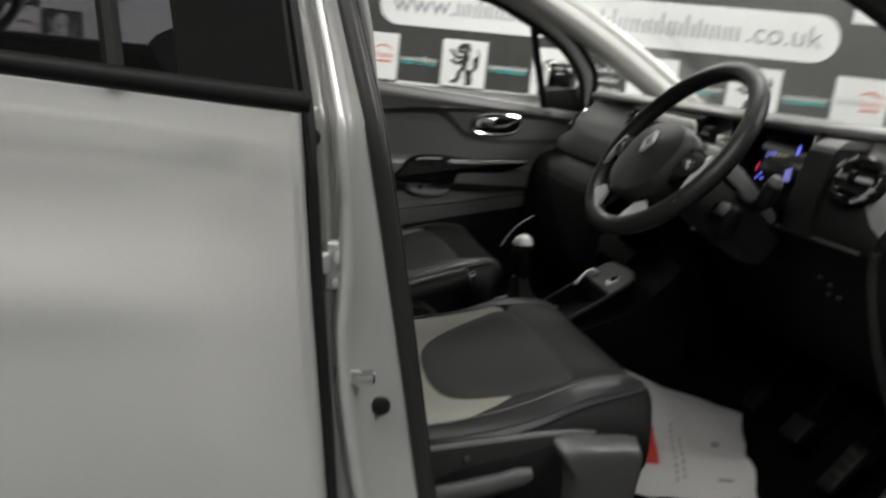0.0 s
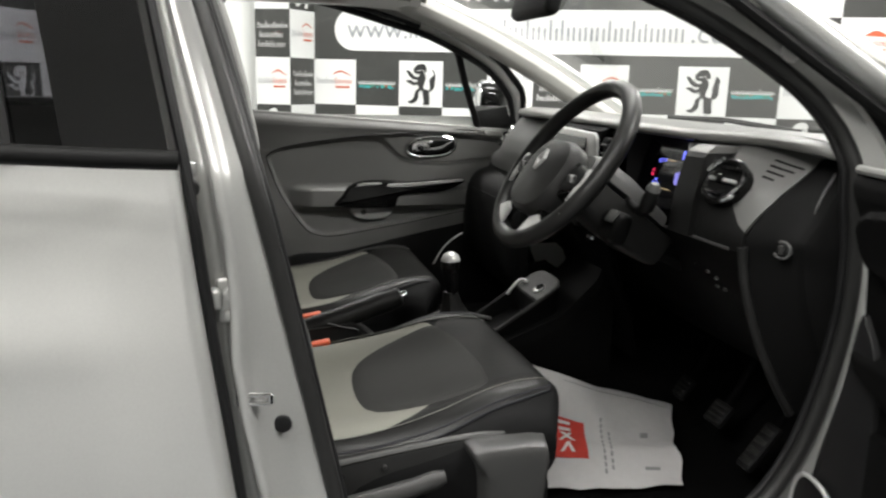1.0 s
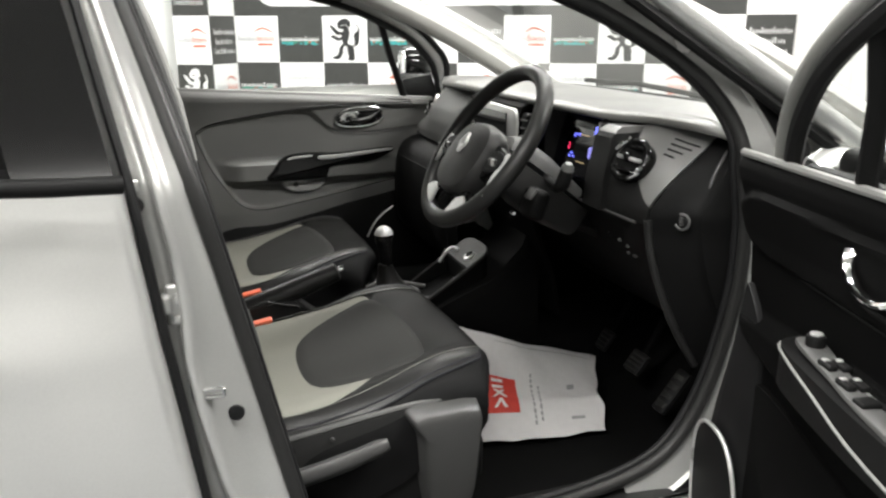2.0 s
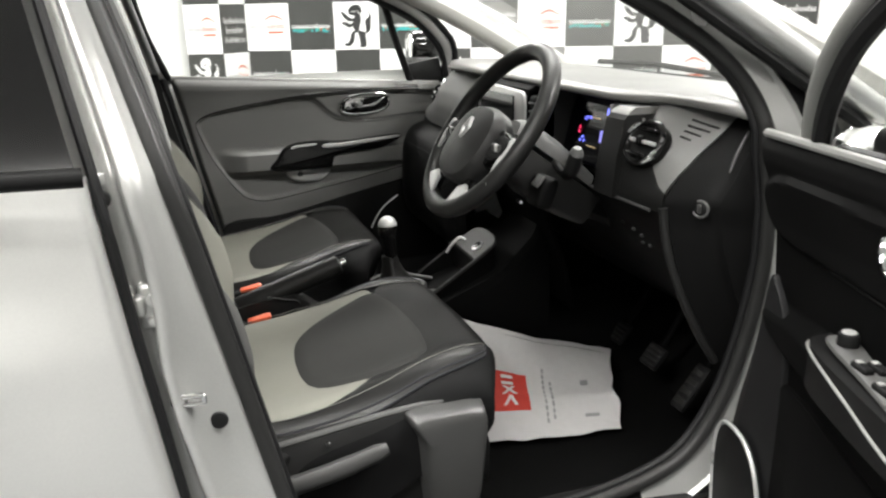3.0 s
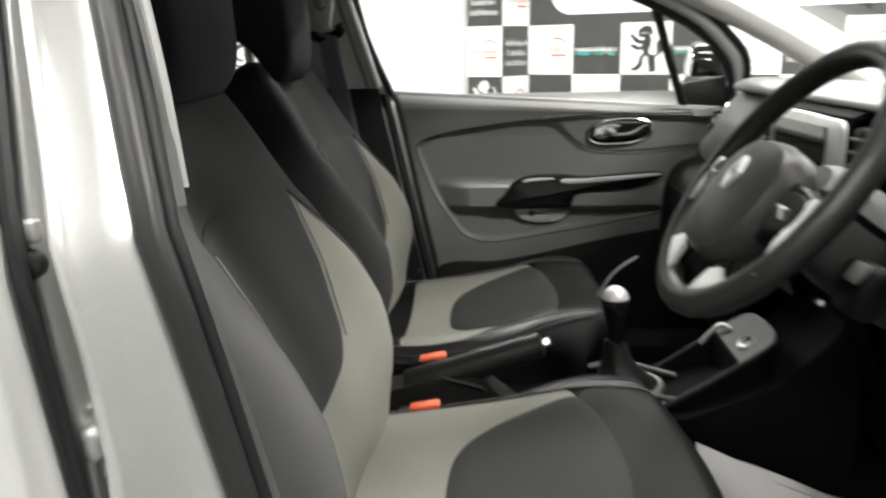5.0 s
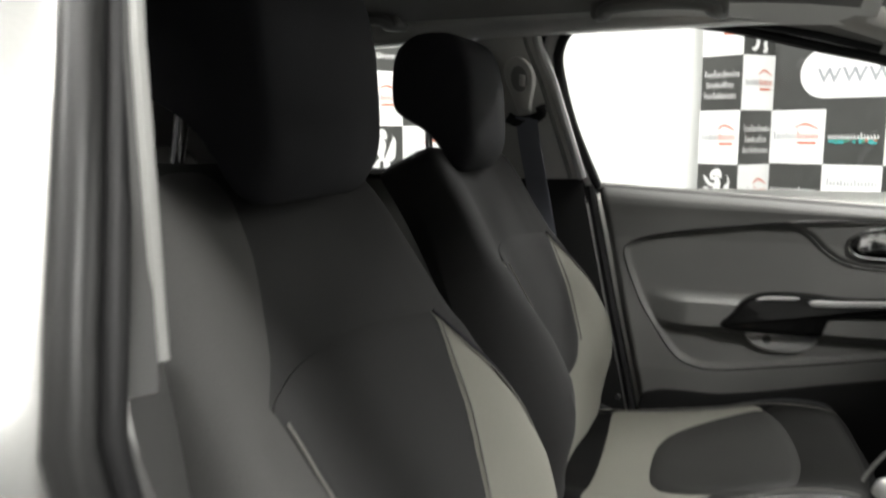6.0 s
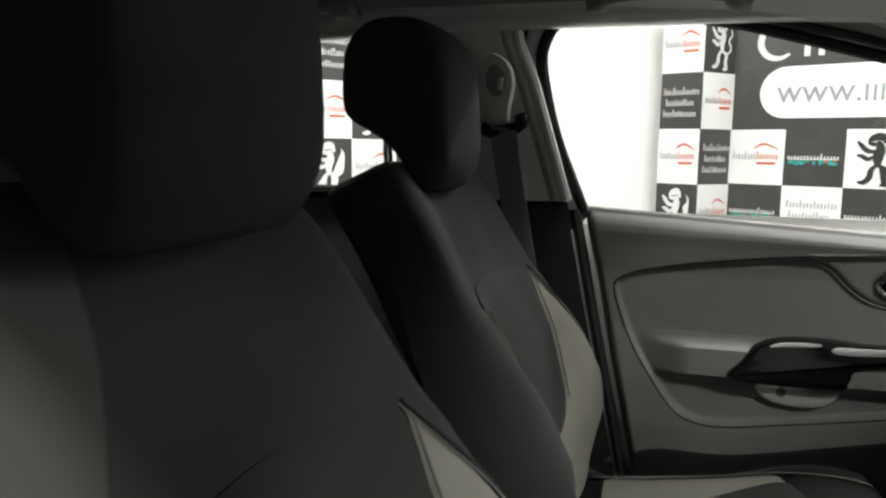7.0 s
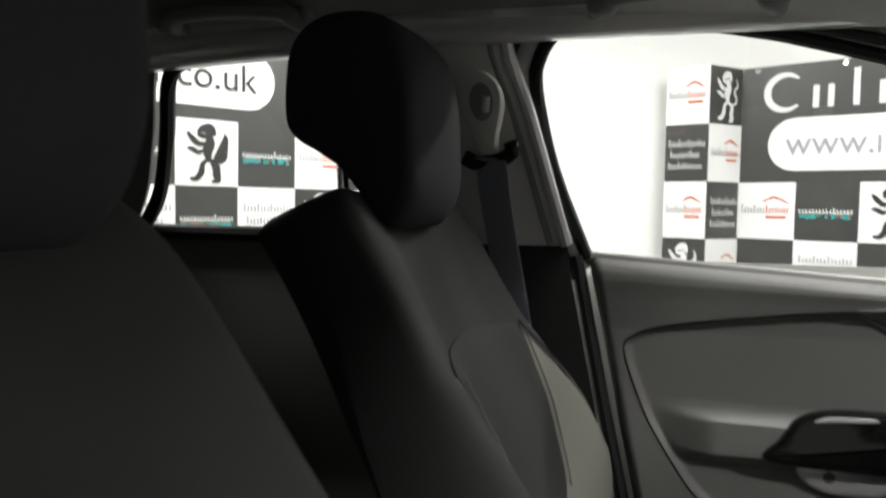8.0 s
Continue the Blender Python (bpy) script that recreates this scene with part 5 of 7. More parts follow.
        for x0, x1, dz in () if s < 0 else ((-0.60, -0.375, -0.004), (0.022, 0.236, -0.010)):
            yy = CY + s * 0.555
            pts = [(x0, yy, 1.448 + dz), (x0 + 0.012, yy - s * 0.045, 1.444 + dz), (x0 + 0.03, yy - s * 0.062, 1.452 + dz), ((x0 + x1) / 2, yy - s * 0.066, 1.456 + dz), (x1 - 0.03, yy - s * 0.062, 1.450 + dz), (x1 - 0.012, yy - s * 0.045, 1.440 + dz), (x1, yy, 1.442 + dz)]
            gh = part("grab_handle", tube(cr(pts, 4), 0.0155, 10, 0.8), TRIM_MID, car, "grey folding grab handle")
            for xx in (x0 + 0.006, x1 - 0.006):
                part("handle_mount", rbox((xx, yy - s * 0.03, 1.452 + dz), (0.034, 0.05, 0.036), 0.010), TRIM_MID, gh)


far_side()


# ---- dashboard ----
def dash_face(y, z):
    """How far forward the dash face stands at a place across and a height."""
    e = abs(y - CY)
    x = interp(z, [(0.66, 1.02), (0.70, 0.965), (0.78, 0.880), (0.87, 0.800), (0.950, 0.752), (0.962, 0.738), (0.985, 0.733), (1.02, 0.735), (1.06, 0.745), (1.09, 0.762), (1.115, 0.785), (1.135, 0.815)])
    top = interp(z, [(1.03, 0.735), (1.05, 0.740), (1.07, 0.752), (1.09, 0.769), (1.108, 0.788), (1.122, 0.806), (1.135, 0.83)])
    x = x + (top - x) * smoothstep(0.49, 0.52, e) * smoothstep(1.03, 1.05, z)
    return x + 0.075 * smoothstep(0.97, 1.09, z) * max(0.0, (e - 0.47) / 0.155) ** 2 + 0.010 * max(0.0, (e - 0.5) / 0.12) ** 2


def pad_section(y):
    e = abs(y - CY)
    b = 0.752 + 0.052 * smoothstep(0.44, 0.56, e) + 0.04 * max(0.0, (e - 0.50) / 0.18) ** 3
    drop = 0.012 * max(0.0, (e - 0.54) / 0.14) ** 3
    return [(x, z - drop) for x, z in cr([(1.37, 1.085), (1.15, 1.122), (0.98, 1.138), (0.86, 1.143), (b + 0.030, 1.142), (b + 0.006, 1.138), (b, 1.130), (b + 0.008, 1.122), (b + 0.06, 1.116), (1.0, 1.10), (1.30, 1.06)], 4)]


def build_dash():
    body = part("dashboard", skin(lambda y, z: (dash_face(y, z), y, z), np.linspace(-0.659, 0.652, 90), np.linspace(0.66, 0.958, 20)), DASH_SHADED, None)
    tagged(body, "charcoal plastic dashboard with round vents and a lit display", "dashboard")
    shell(body, 0.006, 1)
    pad = [[(x, y, z) for x, z in pad_section(y)] for y in np.linspace(-0.718, 0.678, 80)]
    part("top_pad", loft(pad), PAD, body, "grey soft dash top")
    zs = np.concatenate([np.linspace(0.962, 1.0, 7), np.linspace(1.01, 1.128, 18)])
    shell(part("passenger_fascia", skin(lambda y, z: (dash_face(y, z), y, z), np.linspace(0.17, 0.655, 40), zs), GREY_PLASTIC, body, "grey fascia panel"), 0.006, 1)
    # driver's end: light painted in, a pale upper sweep outboard of the vent over a shaded face
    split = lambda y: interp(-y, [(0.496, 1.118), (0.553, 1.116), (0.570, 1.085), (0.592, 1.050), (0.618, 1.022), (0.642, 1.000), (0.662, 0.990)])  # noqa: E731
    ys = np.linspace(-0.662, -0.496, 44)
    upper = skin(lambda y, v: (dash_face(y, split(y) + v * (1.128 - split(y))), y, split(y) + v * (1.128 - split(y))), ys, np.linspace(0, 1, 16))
    shell(part("fascia_upper", upper, FASCIA_LIT, body, "upper fascia in the lit grey"), 0.006, 1)
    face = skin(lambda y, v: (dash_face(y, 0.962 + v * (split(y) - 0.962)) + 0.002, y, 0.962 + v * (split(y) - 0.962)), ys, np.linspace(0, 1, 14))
    shell(part("fascia_face", face, FASCIA_SHADED, body, "lower fascia in the shaded grey"), 0.006, 1)
    part("cluster_well", skin(lambda y, z: (0.812 - 0.07 * (abs(y + 0.355) / 0.140) ** 14, y, z), np.linspace(-0.494, -0.220, 40), np.linspace(0.958, 1.125, 8)), BLACK, body, "black instrument well")
    o = [(max(0.815, dash_face(0.673, z)) if z > 0.9 else dash_face(0.673, z) + 0.03, z) for z in np.linspace(0.66, 1.12, 24)] + [(1.0, 1.12), (1.30, 1.06), (1.30, 0.70)]
    part("dash_end", plate(o, 0.008, 0.003, lambda a, b, h: (a, 0.673 + h, b)), DASH_SHADED, body, "dark dash end panel")
    # concave end panels outboard of the fascia, behind its rounded edge
    for s, ye in ((-1, -0.660), (1, 0.653)):
        edge = [(dash_face(ye, z) - 0.001, ye + s * 0.002, z) for z in (1.120, 1.10, 1.08, 1.05, 1.02, 0.985, 0.965)] + [(0.752, ye, 0.94), (0.760, ye + s * 0.002, 0.90), (0.785, ye + s * 0.004, 0.83), (0.825, ye + s * 0.006, 0.75), (0.87, ye + s * 0.006, 0.68)]
        edge = np.array(cr(edge, 4))
        def E(u, v, edge=edge, s=s):
            k = v * (len(edge) - 1)
            i = min(int(k), len(edge) - 2)
            p = edge[i] + (edge[i + 1] - edge[i]) * (k - i)
            lower = smoothstep(1.10, 1.02, p[2])
            back = (0.004 + 0.056 * math.sin(min(1, u * 1.6) * math.pi / 2) + 0.02 * u * u) * (0.25 + 0.75 * (1 - smoothstep(1.0, 1.11, p[2])))
            return (p[0] + back + 0.10 * smoothstep(0.72, 1.0, u), p[1] + s * 0.078 * u, p[2])
        shell(part("end_panel", skin(E, np.linspace(0, 1, 14), np.linspace(0, 1, 30)), DASH_SHADED, body, "dark concave end panel"), 0.004)
        part("fascia_rib", tube([p for p in edge if p[2] < 0.972], 0.0075, 10), HUB, body, "charcoal rounded fascia edge")
        # Grey ridge that paints the curved highlight on the end panel
        part("crease_highlight", tube([np.array(E(0.42 + 0.10 * q, 0.14 + 0.20 * q)) + (-0.002, s * 0.002, 0) for q in np.linspace(0, 1, 8)], [0.0008] + [0.0022] * 6 + [0.0008], 8), DASH, body, "grey ridge for the highlight on a crease")
    # round vents at both ends, tipped upwards with the fascia
    for yv, s in ((-0.590, -1), (0.545, 1)):
        tip = Vector((-1, 0.22 * s, 0.62)).normalized()
        c = Vector((dash_face(yv, 1.060) - (0.016 if s < 0 else 0.012), yv, 1.064 if s < 0 else 1.055))
        pod = part("vent_ring", join([ring(c, 0.035 if s < 0 else 0.034, 0.0075, 44, 10, tip, 0.9), disc(c - tip * 0.035, 0.040 if s < 0 else 0.037, 0.033, 40, tip)]), BLACK_GLOSS, body, "gloss black vent ring")
        lift = tip.cross(Vector((0, 1, 0))).normalized() * -1
        if lift.z < 0:
            lift = -lift
        across_v = lift.cross(tip)
        rv = 0.0395 if s < 0 else 0.037
        for mid_a in (35, 215):
            arc = [c + tip * 0.006 + rv * (math.cos(radians(q)) * across_v * (-s) * -1 + math.sin(radians(q)) * lift) for q in np.linspace(mid_a - 24, mid_a + 24, 9)]
            part("vent_rim", tube(arc, 0.0048, 8), CHROME, pod, "chrome vent rim piece")
        part("vent_barrel", disc(c - tip * 0.004, 0.034 if s < 0 else 0.031, 0.005, 32, tip), BLACK, pod, "black vent barrel")
        side = Vector((0, 1, 0)).cross(tip).normalized()
        for dz in (-0.022, 0.0, 0.022):
            w = 2 * math.sqrt(0.040**2 - dz**2) * (0.80 if s < 0 else 0.72)
            part("vent_slat", rbox(c + side * dz + tip * 0.004, (0.014, w, 0.007), 0.003, 2, Matrix.Rotation(radians(16), 4, "Y")), BLACK_GLOSS if dz else SATIN, pod)
        part("vent_tab", rbox(c + tip * 0.012, (0.012, 0.012, 0.016), 0.004, 2), BLACK_GLOSS, pod)
        # slanted demister slots further out
        for k in range(4):
            y0, z0 = yv + s * (0.030 + 0.001 * k), 1.101 - 0.0085 * k
            reach = 0.038 - 0.007 * k
            line = [(y0 + s * reach * q, z0 - 0.30 * reach * q) for q in np.linspace(0, 1, 6)]
            part("demister_slot", tube([(dash_face(y, z) - 0.0066, y, z) for y, z in line], 0.0033, 6), BLACK, body, "black demister slot")
    # lit instrument display
    scr = lambda a, b, h: (0.800 - h + (b - 1.04) * 0.18, a + 0.086, b - 0.006)  # noqa: E731
    bn = part("display_panel", plate([(-0.520, 0.985), (-0.28, 0.985), (-0.28, 1.125), (-0.520, 1.125)], 0.004, 0.002, scr), SCREEN_BLACK, body, "dark instrument display")
    out = []
    for t in np.linspace(radians(80), radians(120), 4):
        out.append(rbox(scr(-0.402 - 0.030 * math.cos(t), 1.046 + 0.032 * math.sin(t), 0.006), (0.001, 0.002, 0.005 + 0.003 * (len(out) % 3 == 0)), 0.0003, 1, Matrix.Rotation(math.pi / 2 - t, 4, "X")))
    part("display_segments", join(out), GLOW_BLUE, bn, "blue lit segments")
    part("display_block", plate([(-0.470, 1.036), (-0.453, 1.034), (-0.451, 1.056), (-0.466, 1.060)], 0.001, 0.0004, lambda a, b, h: scr(a, b, h + 0.005)), GLOW_PALE, bn, "pale blue lit block")
    part("display_block", plate([(-0.470, 1.084), (-0.464, 1.084), (-0.464, 1.100), (-0.468, 1.100)], 0.001, 0.0004, lambda a, b, h: scr(a, b, h + 0.005)), GLOW_BLUE, bn)
    for k in range(3):
        part("display_mark", rbox(scr(-0.378 - 0.008 * k, 1.030 + 0.007 * (k % 2), 0.006), (0.001, 0.004, 0.005), 0.0003, 1), GLOW_BLUE, bn)
    for y, z, w in ((-0.370, 1.046, 0.004), (-0.371, 1.054, 0.003)):
        part("warning_light", rbox(scr(y, z, 0.006), (0.001, w, 0.006), 0.0003, 1), GLOW_RED, bn, "red lit warning light")
    for z in (1.022, 1.078):
        part("display_line", rbox(scr(-0.425, z, 0.0055), (0.001, 0.036, 0.0016), 0.0003, 1), GLOW_WARM, bn)
    # grey cheek between display and vent
    ch = [[(0.742 + 0.03 * k, -0.496 + 0.002 * k, 1.118), (0.738 + 0.03 * k, -0.496, 1.04), (0.738 + 0.03 * k, -0.496, 0.965)] for k in (0, 1, 2)]
    shell(part("fascia_cheek", loft(ch, closed=False, cap=False), DASH, body), 0.004)
    # lit-toned bevel above the shaded face beside the display, and the raised vent block
    block = [[(x, y, z) for x, y in ((xa, ya), (xa, yb), (0.80, yb), (0.80, ya))] for z, xa, ya, yb in ((0.966, 0.716, -0.488, -0.552), (1.03, 0.722, -0.490, -0.552), (1.098, 0.732, -0.498, -0.556), (1.106, 0.738, -0.501, -0.556))]
    cheek = part("cheek_block", loft(block), FASCIA_SHADED, body, "block beside the display in the shaded grey", sharp=20)
    part("block_cap", loft([[(x, y, z) for x, y in ((xa, ya), (xa, yb), (0.80, yb), (0.80, ya))] for z, xa, ya, yb in ((1.1062, 0.737, -0.500, -0.557), (1.112, 0.742, -0.503, -0.557), (1.118, 0.752, -0.506, -0.557))]), FASCIA_LIT, cheek, "block top in the lit grey", sharp=20)
    # lower panel with the faint buttons and the seam
    # Seam tube is grey to paint the highlight along its ledge
    part("panel_seam", tube([(0.7275, y, 0.9655) for y in np.linspace(-0.652, -0.46, 16)], 0.0028, 6), DASH, body, "panel edge, grey for its highlight")
    knob = Vector((0.800, -0.690, 0.970))
    kb = part("headlamp_knob", disc(knob, 0.0125, 0.008, 28, (-0.9, -0.45, 0.1), 0.004), BLACK, body, "black headlamp level knob")
    part("knob_ring", ring(knob + Vector((-0.005, -0.002, 0)), 0.0130, 0.0022, 28, 8, (-0.9, -0.45, 0.1)), GREY_PLASTIC, kb)
    part("knob_grip", rbox(knob + Vector((-0.009, -0.004, 0.001)), (0.006, 0.006, 0.015), 0.002), DASH, kb)
    for y, z in ((-0.543, 0.887), (-0.523, 0.895), (-0.556, 0.870), (-0.533, 0.870), (-0.49, 0.90)):
        part("panel_button", rbox((dash_face(y, z) - 0.002, y, z), (0.006, 0.008, 0.006), 0.002), DASH if y < -0.51 else BLACK, body)
    # centre stack with media screen
    stack = [[(x, y, z) for y, z in ((-0.165, z0), (-0.15, z0), (0.12, z0), (0.135, z0))] for x, z0 in ((0.77, 1.120), (0.742, 1.11), (0.742, 1.0), (0.765, 0.90), (0.80, 0.80), (0.84, 0.70), (0.86, 0.60))]
    st = part("console_tower", loft(stack, closed=False, cap=False), CONSOLE_SHADED, body, "dark centre stack")
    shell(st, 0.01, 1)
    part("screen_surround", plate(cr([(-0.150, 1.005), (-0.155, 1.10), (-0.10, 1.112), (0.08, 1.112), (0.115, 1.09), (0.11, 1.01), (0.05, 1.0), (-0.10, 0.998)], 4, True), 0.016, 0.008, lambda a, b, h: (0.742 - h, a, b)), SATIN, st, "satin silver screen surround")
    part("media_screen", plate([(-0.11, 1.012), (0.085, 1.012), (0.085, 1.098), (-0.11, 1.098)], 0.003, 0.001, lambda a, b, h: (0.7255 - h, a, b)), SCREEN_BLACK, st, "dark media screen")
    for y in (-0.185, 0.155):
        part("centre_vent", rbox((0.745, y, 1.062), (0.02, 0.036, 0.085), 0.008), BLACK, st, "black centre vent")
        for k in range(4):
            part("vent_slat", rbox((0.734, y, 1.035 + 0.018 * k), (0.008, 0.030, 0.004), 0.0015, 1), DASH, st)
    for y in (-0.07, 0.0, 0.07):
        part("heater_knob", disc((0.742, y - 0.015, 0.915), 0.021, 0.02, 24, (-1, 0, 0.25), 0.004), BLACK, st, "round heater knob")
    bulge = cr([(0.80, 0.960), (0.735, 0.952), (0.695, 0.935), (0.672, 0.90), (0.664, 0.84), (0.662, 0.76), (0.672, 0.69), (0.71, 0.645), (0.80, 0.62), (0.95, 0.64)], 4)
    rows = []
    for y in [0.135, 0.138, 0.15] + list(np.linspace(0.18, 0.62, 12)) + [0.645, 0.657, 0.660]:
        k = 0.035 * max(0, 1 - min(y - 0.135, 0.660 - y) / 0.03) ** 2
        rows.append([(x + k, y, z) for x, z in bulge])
    part("glovebox", loft(rows, closed=False, cap=False), DASH_SHADED, body, "dark glovebox and knee panel")
    part("glovebox_seam", tube([(0.672, y, 0.897) for y in np.linspace(0.19, 0.60, 8)], 0.002, 6), BLACK, body)
    return body


def build_wheel():
    C = Vector((0.550, -0.392, 1.073))
    n = Vector((-math.cos(radians(36)), 0, math.sin(radians(36))))
    R = 0.165
    rim = part("steering_wheel", ring(C, R, 0.0165, 64, 14, n, 0.95), LEATHERETTE, None)
    tagged(rim, "black leather-rimmed steering wheel with bright spoke trims", "steering wheel")
    up = Vector((math.sin(radians(36)), 0, math.cos(radians(36))))
    right = Vector((0, -1, 0))
    F = lambda a, b, h: C + right * a + up * b + n * h  # noqa: E731
    hub = []
    for h, k in ((-0.035, 0.75), (-0.01, 0.98), (0.012, 1.0), (0.026, 0.9), (0.033, 0.6), (0.036, 0.2)):
        hub.append([F(0.086 * k * math.copysign(abs(math.cos(a)) ** 0.7, math.cos(a)), -0.034 + (0.072 if math.sin(a) > 0 else 0.080) * k * math.copysign(abs(math.sin(a)) ** 0.8, math.sin(a)), h) for a in np.linspace(0, 2 * math.pi, 36, endpoint=False)])
    part("airbag_cover", loft(hub), HUB, rim, "charcoal airbag cover")
    dia = [F(a, b - 0.018, 0.037) for a, b in ((0, 0.020), (0.012, 0), (0, -0.020), (-0.012, 0))]
    part("emblem", join([tube([dia[i], dia[(i + 1) % 4]], 0.0038, 8) for i in range(4)]), SATIN, rim, "plain chrome lozenge emblem")
    G = lambda a, b, h: F(a, b - 0.026, h)  # noqa: E731
    for s in (-1, 1):
        sp = [(0.060 * s, 0.030), (0.120 * s, 0.026), (0.161 * s, 0.010), (0.163 * s, -0.030), (0.120 * s, -0.022), (0.065 * s, -0.040)]
        sk = part("spoke", plate(cr(sp, 4, True), 0.024, 0.008, lambda a, b, h: G(a, b, h - 0.014)), BLACK_GLOSS, rim, "gloss black spoke")
        part("spoke_trim", plate(cr([(0.136 * s, 0.016), (0.150 * s, 0.018), (0.152 * s, -0.045), (0.148 * s, -0.066), (0.134 * s, -0.03)], 4, True), 0.005, 0.002, lambda a, b, h: G(a, b, h + 0.008)), SATIN, sk, "bright spoke trim")
        part("button_pad", plate(cr([(0.09 * s, 0.018), (0.138 * s, 0.016), (0.138 * s, -0.014), (0.09 * s, -0.024)], 4, True), 0.005, 0.002, lambda a, b, h: G(a, b, h + 0.009)), BLACK, sk, "black button pad")
        for k in (-1, 0, 1):
            part("wheel_button", rbox(G(0.115 * s + 0.011 * k, -0.003, 0.0155), (0.006, 0.008, 0.014), 0.002), SATIN if k == 0 else DASH, sk)
        lo = [(0.030 * s, -0.070), (0.052 * s, -0.060), (0.088 * s, -0.138), (0.066 * s, -0.150)]
        part("lower_spoke", plate(lo, 0.020, 0.006, lambda a, b, h: F(a, b, h - 0.012)), BLACK_GLOSS, rim)
        tr = [(0.052 * s, -0.116), (0.076 * s, -0.106), (0.114 * s, -0.126), (0.088 * s, -0.144), (0.040 * s, -0.158)]
        part("lower_spoke_trim", plate(tr, 0.006, 0.002, lambda a, b, h: F(a, b, h + 0.006)), SATIN, rim, "bright lower spoke trim")
    # column shroud, stalks, ignition side
    def half_shroud(a0, a1):
        rows = []
        for h, ky, kz in ((-0.040, 0.034, 0.030), (-0.055, 0.050, 0.040), (-0.12, 0.054, 0.042), (-0.22, 0.050, 0.030)):
            rows.append([F(0.85 * ky * math.copysign(abs(math.cos(a)) ** 0.6, math.cos(a)), 0.014 + kz * math.copysign(abs(math.sin(a)) ** 0.6, math.sin(a)), h) for a in np.linspace(a0, a1, 20)])
        return loft(rows)
    # Upper shell grey, lower shell charcoal: light and shade put into the colours
    col = part("column_shroud", half_shroud(0.06, math.pi - 0.06), GREY_PLASTIC, rim, "steering column shroud, grey for its lit top")
    low = []
    for h, ky, b1 in ((-0.045, 0.034, -0.030), (-0.060, 0.048, -0.052), (-0.12, 0.054, -0.062), (-0.19, 0.056, -0.060), (-0.25, 0.056, -0.050)):
        low.append([F(a * ky, b, h) for a, b in cr([(-0.86, 0.012), (-0.88, 0.6 * b1), (-0.60, b1), (0.60, b1), (0.88, 0.6 * b1), (0.86, 0.012)], 3)])
    part("shroud_lower", loft(low), HUB, rim, "lower column shroud, charcoal for its shade")
    # lights stalk turned up at its grey end, wiper stalk, audio remote
    st = part("stalk", tube(cr([(0.668, -0.430, 1.008), (0.660, -0.480, 1.000), (0.655, -0.514, 1.008), (0.655, -0.527, 1.026), (0.656, -0.534, 1.042)], 4), [0.008] * 6 + [0.011] * 3 + [0.0135] * 5 + [0.0125] * 3, 12), BLACK, col, "black lights stalk")
    part("stalk_tip", tube([(0.656, -0.533, 1.040), (0.656, -0.5355, 1.047), (0.656, -0.538, 1.054)], [0.0122, 0.0115, 0.007], 14), GREY_PLASTIC, st, "grey stalk end")
    part("stalk", tube(cr([F(-0.05, 0.045, -0.105), F(-0.11, 0.040, -0.100), F(-0.165, 0.030, -0.093)], 4), 0.010, 10), BLACK, col, "black wiper stalk")
    part("audio_control", rbox((0.628, -0.462, 0.966), (0.036, 0.054, 0.060), 0.012, 3, Matrix.Rotation(radians(18), 4, "Y")), BLACK, col, "black audio remote")
    part("audio_pad", rbox((0.612, -0.478, 0.990), (0.007, 0.026, 0.024), 0.003, 2, Matrix.Rotation(radians(40), 4, "Y")), GREY_PLASTIC, col, "grey audio button pad")
    part("audio_wheel", tube([(0.619, -0.452, 0.941), (0.624, -0.472, 0.940)], 0.0050, 10), CHROME, col, "chrome audio wheel")
    part("audio_wheel", tube([(0.600, -0.417, 0.942), (0.601, -0.430, 0.941)], 0.0038, 8), CHROME, col)
    part("column_lower", loft([[(x, -0.385 + dy, z + dz) for dy, dz in ((-0.045, 0), (0.045, 0), (0.042, -0.025), (0.025, -0.04), (-0.025, -0.04), (-0.042, -0.025))] for x, z in ((0.650, 0.975), (0.72, 0.945), (0.82, 0.90))]), DASH_SHADED, col)


